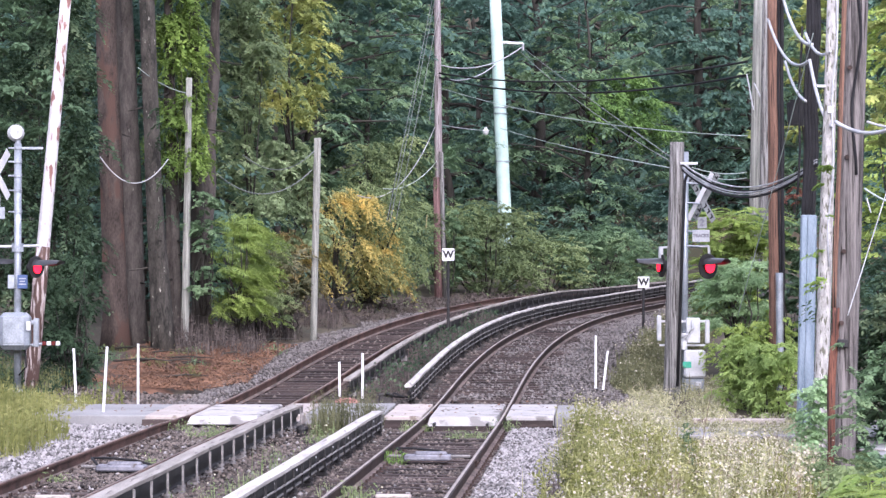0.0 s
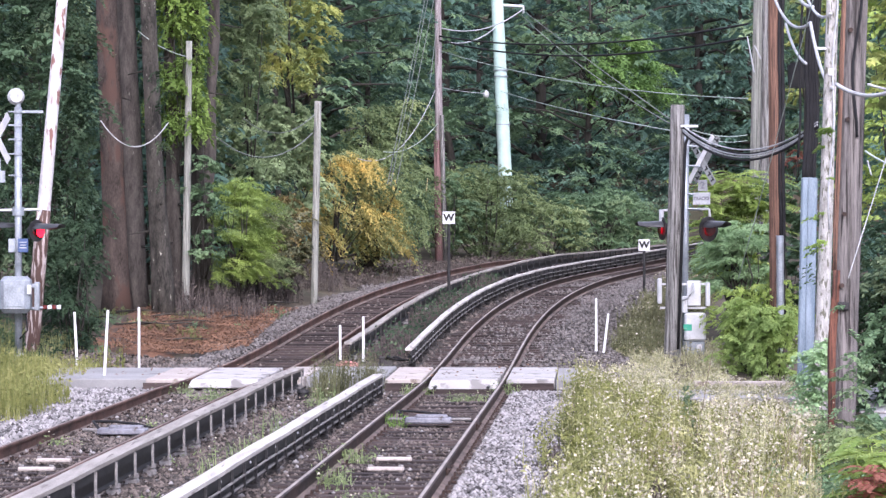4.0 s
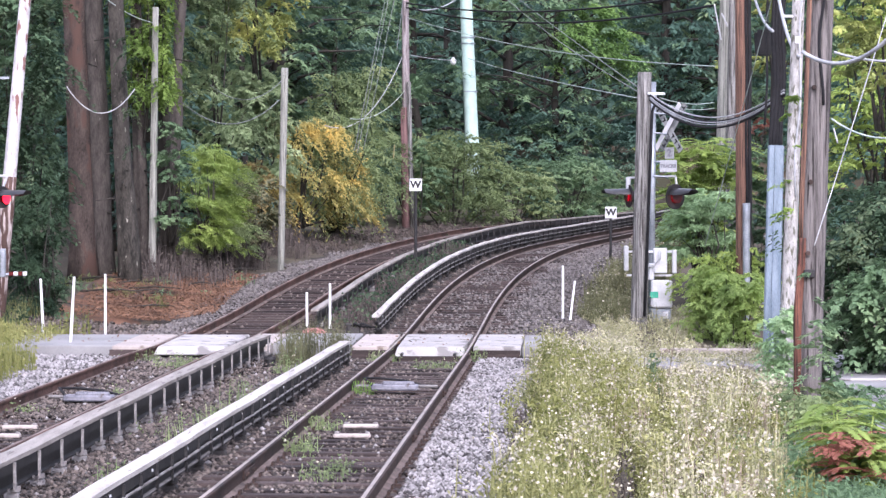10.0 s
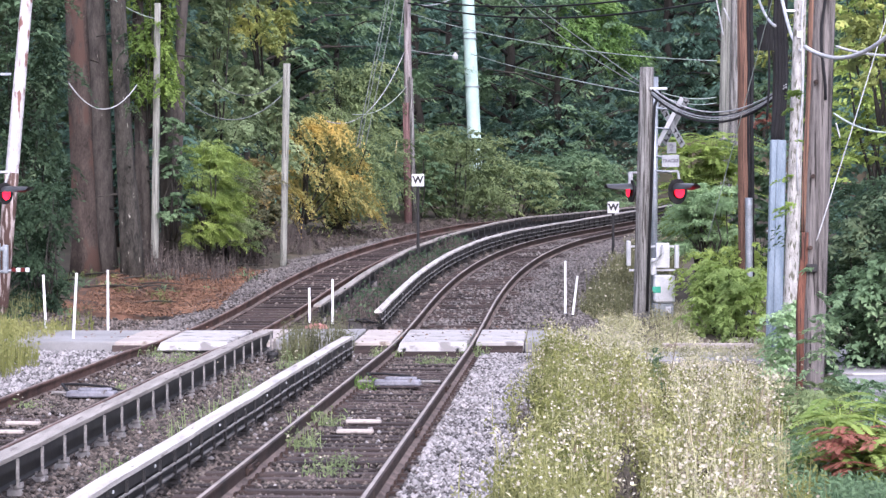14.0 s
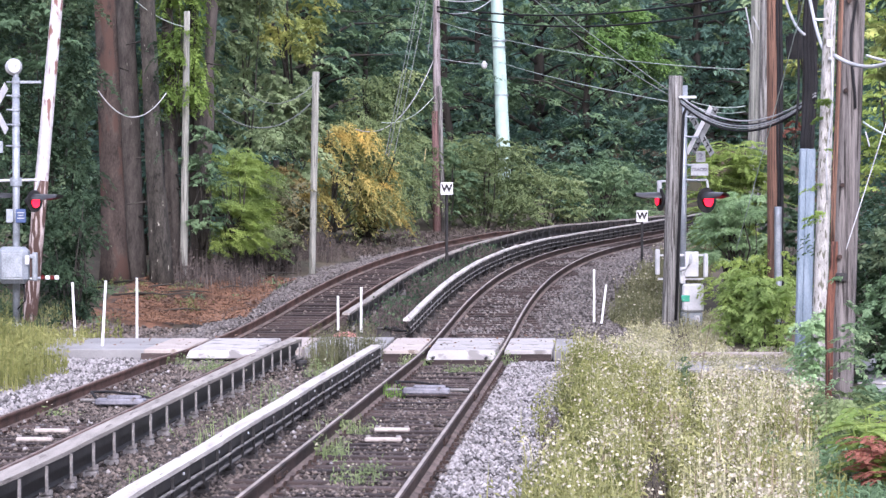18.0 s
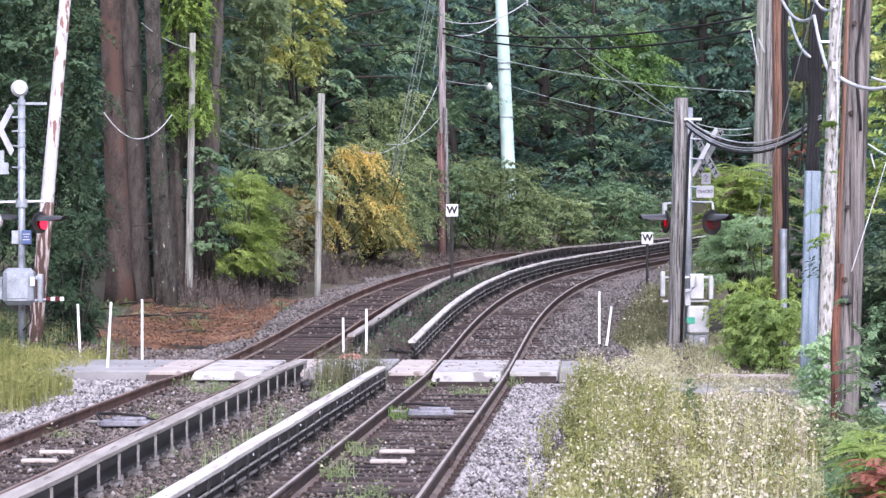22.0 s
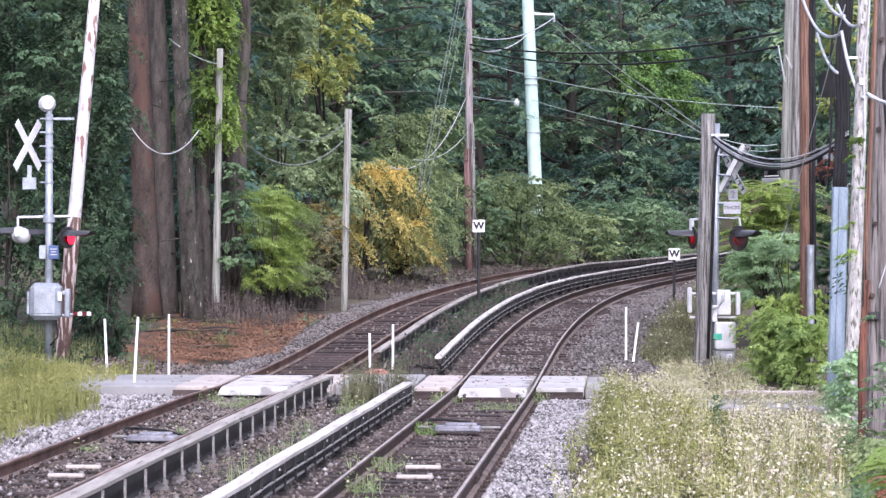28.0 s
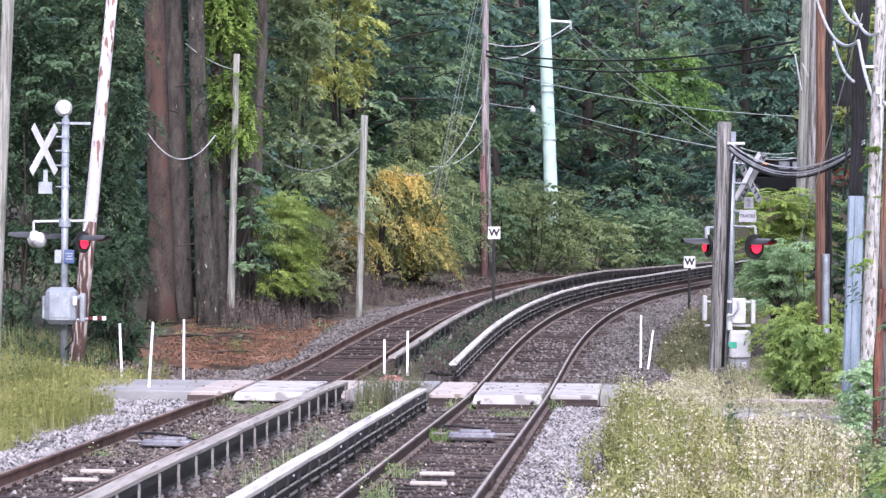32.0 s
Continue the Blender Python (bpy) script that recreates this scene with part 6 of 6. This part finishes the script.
for k, (s, u, h, n, mat) in enumerate(((43.6, -2.35, 0.75, 240, "drab"), (45.0, -2.2, 0.8, 260, "drab"), (45.6, -1.75, 0.8, 260, "drab"), (40.0, -0.62, 0.34, 60, "fresh"), (43.5, 0.1, 0.25, 70, "olive"), (43.8, 0.5, 0.24, 60, "olive"),
                                       (33.5, -0.6, 0.28, 110, "olive"), (30.3, -0.55, 0.28, 90, "olive"), (27.2, 0.0, 0.35, 60, "olive"), (28.3, 0.15, 0.22, 40, "olive"), (41.5, -2.2, 0.4, 60, "olive"), (36.5, -2.0, 0.6, 45, "olive"),
                                       (34.5, -2.1, 0.4, 50, "olive"), (38.5, -3.1, 0.3, 60, "olive"), (41.5, -3.0, 0.32, 90, "olive"), (42.8, -3.5, 0.3, 90, "olive"), (44.3, -4.2, 0.25, 70, "olive"), (36, -4.1, 0.2, 50, "olive"),
                                       (45.8, -0.85, 0.3, 90, "olive"), (45.9, 0.85, 0.28, 50, "olive"), (31.5, -2.1, 0.4, 40, "olive"), (26.5, -2.05, 0.35, 40, "olive"))):
    blades("weed_tuft", "small weed growing through the gravel", lambda r, n, s=s + (2.8 if s > 40 else 0), u=u - (0.9 if u < -2.6 else 0): (lambda p: (p[0].x + r.normal(size=n) * 0.14, p[0].y + r.normal(size=n) * 0.2))(on_line(s, u)),
           n // 2, patchy(h * 1.1, 0.2), 0.006, LEAF[mat], 120 + k, 0.35, kind="", category="weed", flowers=M["flower"] if mat == "olive" else None, fl_n=n // 8, fl_size=0.024, extra=(LEAF[mat], n * 3, 0.05))
def in_hollows(r, n):
    k = r.integers(0, len(HOLLOWS), n)
    h = np.array(HOLLOWS)[k]
    y = h[:, 2] + (h[:, 3] - h[:, 2]) * r.uniform(0, 1, n)
    return h[:, 0] * y + h[:, 1] * r.uniform(-1.1, 1.1, n), y


# added stalks that stand in for the shade in the hollows
blades("dead_stalks", "dark withered stalks added to darken the gaps between the weeds", in_hollows, 1600, patchy(0.3, 0.3), 0.008, M["dead"], 114, 0.3, category="stalks", extra=(M["dead"], 5000, 0.06), gaps=False)
# a dark leafy stalk that stands over the weeds
for k, (x, y, h) in enumerate(((3.34, 39.6, 1.0), (3.46, 39.9, 0.8))):
    blades("weed_stalk", "tall dark leafy stalk above the pale weeds", lambda r, n, x=x, y=y: (x + r.normal(size=n) * 0.02, y + r.normal(size=n) * 0.02), 9, patchy(h, 0.1), 0.012, LEAF["ivy"], 460 + k, 0.08, kind="", category="weed", extra=(LEAF["ivy"], 130, 0.1), gaps=False)
# dry bent canes in the weeds
for a, b in (((1318, 880), (1372, 690)), ((1195, 690), (1222, 570)), ((1168, 690), (1160, 640))):
    cable("dry_cane", "bare dry cane standing in the weeds", spot(a[0], 0, 30 if a[1] > 800 else 42) + Vector((0, 0, -0.1)), at(*b, 30 if a[1] > 800 else 42), -0.05, 0.011, "cane")


# ---- pinnate fronds close by, and vines on the poles ----
def frond_bush(label, box6, fronds, mat, seed, length=0.7, leaflets=11, size=0.1, wide=0.16, stalks=True):
    r = np.random.default_rng(seed)
    x0, x1, y0, y1, z0, z1 = box6
    t = thing("sumac_shrub", label, "shrub", ((x0 + x1) / 2, (y0 + y1) / 2, z0))
    rel = np.array(t.location)
    stems, P, A, Nn = [], [], [], []
    for k in range(fronds):
        o = np.array([r.uniform(x0, x1), r.uniform(y0, y1), r.uniform(z0 + 0.25 * (z1 - z0), z1)]) - rel
        az = r.uniform(0, 6.28)
        rise = r.uniform(-0.05, 0.7)
        q = np.linspace(0, 1, leaflets)
        L = length * r.uniform(0.7, 1.2)
        line = o + np.stack([np.cos(az) * q * L, np.sin(az) * q * L, rise * L * q - (rise * 0.75 + 0.18) * L * q ** 2], 1)
        stems.append(tube_arrays(line, 0.0035, 4))
        if stalks and k % 3 == 0:
            stems.append(tube_arrays([np.array([o[0] * 0.3, o[1] * 0.3, -0.3]), o], [0.02, 0.01], 5))
        tan = unit(np.gradient(line, axis=0))
        sd = unit(np.cross(tan, [0, 0, 1.0]))
        for sg in (-1, 1):
            a = unit(sd * sg + tan * 0.35 + [0, 0, -0.18])
            P.append(line + a * size * 0.55)
            A.append(a)
            Nn.append(unit(np.cross(tan, sd) * -1 + r.normal(size=(leaflets, 3)) * 0.2))
    P, A, Nn = np.concatenate(P), np.concatenate(A), np.concatenate(Nn)
    bb = unit(np.cross(Nn, A))
    L = (size * r.uniform(0.8, 1.2, len(P)))[:, None]
    v = np.stack([P - A * L / 2, P + bb * L * wide, P + A * L / 2, P - bb * L * wide], 1).reshape(-1, 3)
    k = np.arange(len(P))[:, None] * 4
    link("foliage", mesh_from("foliage", v, np.concatenate([k + [[0, 1, 2]], k + [[0, 2, 3]]])), mat, t)
    link("stem", mesh_from("stem", *join_arrays(stems)), mat, t)
    return t


frond_bush("fresh green pinnate sumac fronds beside the pole", span(1478, 1575, 720, 880, 30, 0.5), 80, LEAF["sumac"], 141, 0.6, 16, 0.12, 0.2)
frond_bush("low green sumac fronds along the road", span(1545, 1710, 785, 890, 29.6, 0.5), 110, LEAF["sumac"], 142, 0.55, 15, 0.12, 0.2)
frond_bush("withered red sumac fronds", span(1478, 1566, 770, 885, 29.2, 0.2), 52, LEAF["red"], 143, 0.3, 11, 0.085, 0.2, False)
bush("shrub", "pale green drooping sprays beside the signal", span(1215, 1325, 335, 480, 63.8, 0.6), 9000, 0.115, LEAF["pale"], 144, 50, flat=0.5, grain=0.14, long=5.0, droop=0.5, per=50, wind=(-0.6, -0.4, 0.12), reach=3.0)
frond_bush("bright green pinnate leaves behind the signal", span(1200, 1320, 250, 440, 65.5, 0.8), 150, LEAF["sap"], 145, 0.9, 14, 0.16, 0.2)
bush("ground_vine", "green vine leaves round the foot of the pole", (4.7, 5.5, 33, 37.5, -0.5, 0.15), 5000, 0.075, LEAF["olive"], 146, 50, category="vine", grain=0.45, stems=False)
blades("ground_ivy", "green ivy covering the ground below the fronds", lambda r, n: (r.uniform(3.75, 7.4, n), r.uniform(26, 34, n)), 2200, patchy(0.26, 0.3), 0.006, LEAF["wood"], 150, 0.3, category="ivy", extra=(LEAF["wood"], 13000, 0.09))
bush("ground_vine", "dark ivy along the edge of the road", (6.2, 6.75, 33.5, 44, -0.5, -0.1), 6000, 0.08, LEAF["wood"], 153, 60, category="vine", grain=0.7, stems=False, reach=0.7)
bush("ground_vine", "vine leaves climbing the pale pole", span(1388, 1432, 530, 760, 43.5, 0.4), 5000, 0.07, LEAF["pale"], 147, 40, category="vine", grain=0.42, stems=False)
bush("ground_vine", "small vine leaves high on the pale pole", span(1405, 1440, 150, 420, 45.5, 0.25), 420, 0.075, LEAF["lime"], 148, 16, category="vine", grain=0.6, stems=False)
bush("ground_vine", "vine leaves on the large pole", span(1450, 1490, 470, 720, 37.4, 0.2), 700, 0.07, LEAF["wood"], 149, 20, category="vine", grain=0.36, stems=False)
road = thing("side_road", "strip of grey road beside the thicket", "road", kind="structure")
part("roadway", box(B(), (5.6, 26, 0.2), (9.5, 41, -0.4), (0, 0, -6)), M["asphalt"], road)
part("kerb", box(B(), (3.0, 0.1, 0.05), (8.3, 44.8, -0.285), (0, 0, 0), 0.02), M["concrete"], road, "pale concrete kerb")


# ---- loose stones ----
def stones(name, label, place, n, size, mat, seed, lift=0.02):
    r = np.random.default_rng(seed)
    x, y = place(r, n)
    z = ground(x, y) + lift
    c = np.stack([x, y, z], 1)
    base = np.array([[1, 0, 0], [0, 1, 0], [-1, 0, 0], [0, -1, 0], [0, 0, 1], [0, 0, -1]], float)
    sc = size * r.uniform(0.5, 1.4, (n, 1, 1)) * r.uniform(0.6, 1.2, (n, 6, 3))
    a = r.uniform(0, 6.28, n)
    rot = np.zeros((n, 3, 3))
    rot[:, 0, 0], rot[:, 0, 1], rot[:, 1, 0], rot[:, 1, 1], rot[:, 2, 2] = np.cos(a), -np.sin(a), np.sin(a), np.cos(a), 0.8
    v = np.einsum("nij,nkj->nki", rot, base[None] * sc) + c[:, None]
    f = np.array([[0, 1, 4], [1, 2, 4], [2, 3, 4], [3, 0, 4], [1, 0, 5], [2, 1, 5], [3, 2, 5], [0, 3, 5]])
    t = np.arange(n)[:, None, None] * 6 + f[None]
    ob = link(name, mesh_from(name, v.reshape(-1, 3), t.reshape(-1, 3)), mat)
    return tagged(ob, label, "stones", kind="stuff")


stones("track_gravel", "dark gravel between the rails", beside(17, 48.6, -1.1, 0.95, 0), 6500, 0.027, M["stone"], 201, 0.035)
stones("track_gravel", "dark gravel between the rails of the left track", beside(20, 48, -0.95, 1.1, 0, True), 6500, 0.031, M["stone"], 205, 0.05)
stones("track_gravel", "coarse brown gravel between the tracks", beside(17, 49, -3.5, -0.95, 0), 15000, 0.034, M["stone"], 206)
stones("track_gravel", "gravel spilt over the ties of the right track", clumped(beside(18, 48, -0.9, 0.9, 0), 60, 0.2), 2600, 0.03, M["stone"], 207, 0.06)
stones("track_gravel", "gravel heaped over the ties of the left track", clumped(beside(20, 48, -0.8, 1.1, 0, True), 70, 0.34), 9000, 0.034, M["stone"], 208, 0.085)
stones("shoulder_gravel", "clean grey gravel on the track's shoulder", beside(17, 49.2, 0.93, 2.85, 0), 19000, 0.038, M["stone_clean"], 202, 0.06)
stones("track_gravel", "pale stones strewn between the tracks", beside(17, 49, -3.6, -0.95, 0), 420, 0.034, M["stone_clean"], 209, 0.05)
stones("track_gravel", "pale stones strewn on the left track", beside(20, 48, -0.9, 1.1, 0, True), 380, 0.032, M["stone_clean"], 210, 0.1)
stones("track_gravel", "pale stones strewn on the right track", beside(18, 48, -0.9, 0.9, 0), 130, 0.028, M["stone_clean"], 211, 0.06)
stones("shoulder_gravel", "pale grey gravel beside the left track", beside(33, 49.4, -3.9, -0.95, 0.1, True), 11000, 0.05, M["stone_clean"], 203, 0.06)
stones("track_gravel", "grey gravel past the crossing", beside(54.5, 95, -1.0, 5.4, 0, True), 6500, 0.055, M["stone"], 204)
stones("shoulder_gravel", "grey gravel shoulder past the crossing", beside(53.5, 100, -2.7, -1.0, 0.3, True), 8000, 0.045, M["stone_mid"], 212, 0.05)
stones("track_gravel", "pale gravel over the ties past the crossing", clumped(beside(53.5, 92, -0.75, 0.75, 0), 70, 0.3), 1700, 0.042, M["stone_mid"], 214, 0.07)
stones("track_gravel", "dark gravel at the foot of the bank", beside(53, 58.5, -6.5, -2.4, 0, True), 2600, 0.05, M["stone"], 215, 0.06)
stones("shoulder_gravel", "grey gravel beside the curve", beside(54.2, 96, 0.95, 3.3, 0.2), 9000, 0.042, M["stone_mid"], 213, 0.05)


# brown leaves and needles on the bank, and a few fallen sticks
r = np.random.default_rng(301)
lx, ly = beside(59, 71, -7.6, -2.4, 0.25, True)(r, 14000)
lx = np.where(lx < -8.5, lx + 3.5, lx)
lp = np.stack([lx, ly, ground(lx, ly) + 0.11 + r.uniform(0, 0.04, 14000)], 1)
tagged(link("leaf_litter", mesh_from("leaf_litter", *leaf_arrays(lp, unit(r.normal(size=(14000, 3)) * 0.45 + [0, -0.3, 1]), 0.075, r, 2.6)), LEAF["litter"]), "loose brown leaves and needles on the bank", "leaf litter", kind="stuff")
for k in range(22):
    s, u = r.uniform(60, 74), r.uniform(-6.5, -3.4)
    o, th = on_line(s, u, 0, True)
    o.z = foot(o.x, o.y)[2] + 0.12
    az, L = r.uniform(-0.7, 0.7), r.uniform(0.5, 1.6)
    st = thing("fallen_stick", "dark fallen stick on the needle litter", "stick", o, group="fallen sticks")
    tube("wood", [(0, 0, 0), (math.cos(az) * L / 2, math.sin(az) * L / 2, 0.06), (math.cos(az) * L, math.sin(az) * L, 0.02)], [0.03, 0.024, 0.01], M["bark_dark"], st, 6)
# little green plants along the litter's edge and by the crossing
for k in range(26):
    s, u = r.uniform(56.5, 72), r.uniform(-7.0, -2.3)
    o, th = on_line(s, u, 0, True)
    blades("weed_tuft", "small green plant in the brown litter", lambda r, n, o=o: (o.x + r.normal(size=n) * 0.13, o.y + r.normal(size=n) * 0.2), 22, patchy(0.3, 0.3), 0.008, LEAF["wood" if k % 2 else "weed"], 400 + k, 0.35,
           kind="", category="weed", extra=(LEAF["wood" if k % 2 else "weed"], 70, 0.09))
# dry leaves blown onto the crossing
n = 90
i = r.integers(0, 2, n)
q = [on_line(r.uniform(49.6, 53.4), r.uniform(-1.4, 1.6) if k else r.uniform(-4.0, 1.3), 0.024 if k else 0.03, not k)[0] for k in i]
tagged(link("fallen_leaves", mesh_from("fallen_leaves", *leaf_arrays(np.array([list(p) for p in q]), unit(r.normal(size=(n, 3)) * 0.25 + [0, -0.2, 1]), 0.07, r, 1.6)), LEAF["litter"]), "dry brown leaves blown onto the crossing", "leaf litter", kind="stuff")
# a faded red cover and a black cable box by the conductor rail past the crossing
o, th = on_line(54.3, -2.75, 0.0)
o.z = foot(o.x, o.y)[2]
t = thing("cable_cover", "faded red plastic cable cover lying in the gravel", "cover", o, turn=12)
part("shell", box(box(B(), (0.5, 0.3, 0.16), (0, 0, 0.08), bevel=0.04), (0.3, 0.34, 0.05), (0, 0, 0.17), bevel=0.015), M["faded_red"], t)
o, th = on_line(54.6, -1.95, 0.0)
o.z = foot(o.x, o.y)[2]
t = thing("cable_box", "black cable box with leads at the rail's end", "cable box", o)
part("body", box(box(B(), (0.3, 0.26, 0.26), (0, 0, 0.13), bevel=0.03), (0.34, 0.3, 0.04), (0, 0, 0.26), bevel=0.01), M["black_block"], t)
for k in (-0.08, 0.08):
    tube("lead_cable", [(k, -0.05, 0.2), (k + 0.1, -0.2, 0.3), (k + 0.3, -0.15, 0.22), (k + 0.45, 0.1, 0.2)], 0.025, M["cable"], t, 6)
# small trackside devices by the crossing
for (x, y), w in (((497, 650), 0.2), ((420, 656), 0.26)):
    d = 46.5
    g = spot(x, 0, d)
    t = thing("track_pot", "small black equipment pot with a round lid in the gravel", "equipment", g, group="equipment pots")
    part("body", rod(B(), (0, 0, -0.05), (0, 0, 0.16), w * 0.55, w * 0.5, 14), M["black"], t)
    part("lid", rod(rod(B(), (0, 0, 0.16), (0, 0, 0.21), w * 0.62, w * 0.5, 14), (0, 0, 0.21), (0, 0, 0.23), w * 0.2, sides=8), M["white" if w > 0.22 else "black"], t, "white lid" if w > 0.22 else "black lid")


# ---- what moves ----
def motions():
    flash = []
    t = -0.5
    dark_spans = [(1.0 + 1.5 * k - 0.36, 1.0 + 1.5 * k + 0.36) for k in range(21)]
    for key in ("right", "side"):
        rows = [(0, pose(0, -0.06, 0))]
        for a, b in dark_spans:
            for tt, ang in ((a - 0.06, 0), (a - 0.02, 88), (a + 0.02, 176), (b - 0.02, 176), (b + 0.02, 88), (b + 0.06, 0)):
                rows.append((tt, pose(0, -0.06, 0, 0, 0, ang)))
        rows.append((32, pose(0, -0.06, 0)))
        walk(BULBS[key], rows)
    rows = [(0, pose(-0.03, -0.06, -0.02))]
    for a, b in dark_spans:
        for tt, x in ((a - 0.04, -0.03), (a + 0.04, 0.045), (b - 0.04, 0.045), (b + 0.04, -0.03)):
            rows.append((tt, pose(x, -0.06, -0.02)))
    rows.append((32, pose(-0.03, -0.06, -0.02)))
    walk(BULBS["left"], rows)
    # the wind brushes the feathery shrub
    at0 = FEATHER.matrix_basis.copy()
    walk(FEATHER, [(t, at0 @ pose(0, 0, 0, 1.2 * math.sin(t * 1.9), 2.2 * math.sin(t * 1.3 + 0.6) + 1.2 * math.sin(t * 2.9), 0)) for t in np.arange(0, 32.01, 0.4)])
    # the truck rolls down the hill road and slows
    place = lambda x: (float(at(x + 9, 0, 140).x), 140.0, RZ - 0.22)
    walk(TRUCK, [(0, pose(*place(1900), 0, 0, -68)), (24, pose(*place(1500), 0, 0, -68)), (27, pose(*place(1380), 0, 0, -68)), (28, pose(*place(1335), 0, 0, -66)), (29.2, pose(*place(1285), 0, 0, -63)),
                 (30.2, pose(*place(1256), 0, 0, -60)), (31, pose(*place(1238), 0, 0, -58)), (32, pose(*place(1226), 0, 0, -56))])
    # its amber roof lights flash
    for n, lit in enumerate(AMBERS):
        o = lit.matrix_basis.copy()
        rows = [(0, o)]
        for a, b in ((28.3, 29.2), (31.2, 31.9)):
            rows += [(a - 0.08, o), (a, o @ pose(0, 0, 0, 0, 0, 80)), (a + 0.08, o @ pose(0, 0, 0, 0, 0, 160)), (b - 0.08, o @ pose(0, 0, 0, 0, 0, 160)), (b, o @ pose(0, 0, 0, 0, 0, 80)), (b + 0.08, o)]
        walk(lit, rows[:-3] + [(32, o @ pose(0, 0, 0, 0, 0, 160))])


motions()
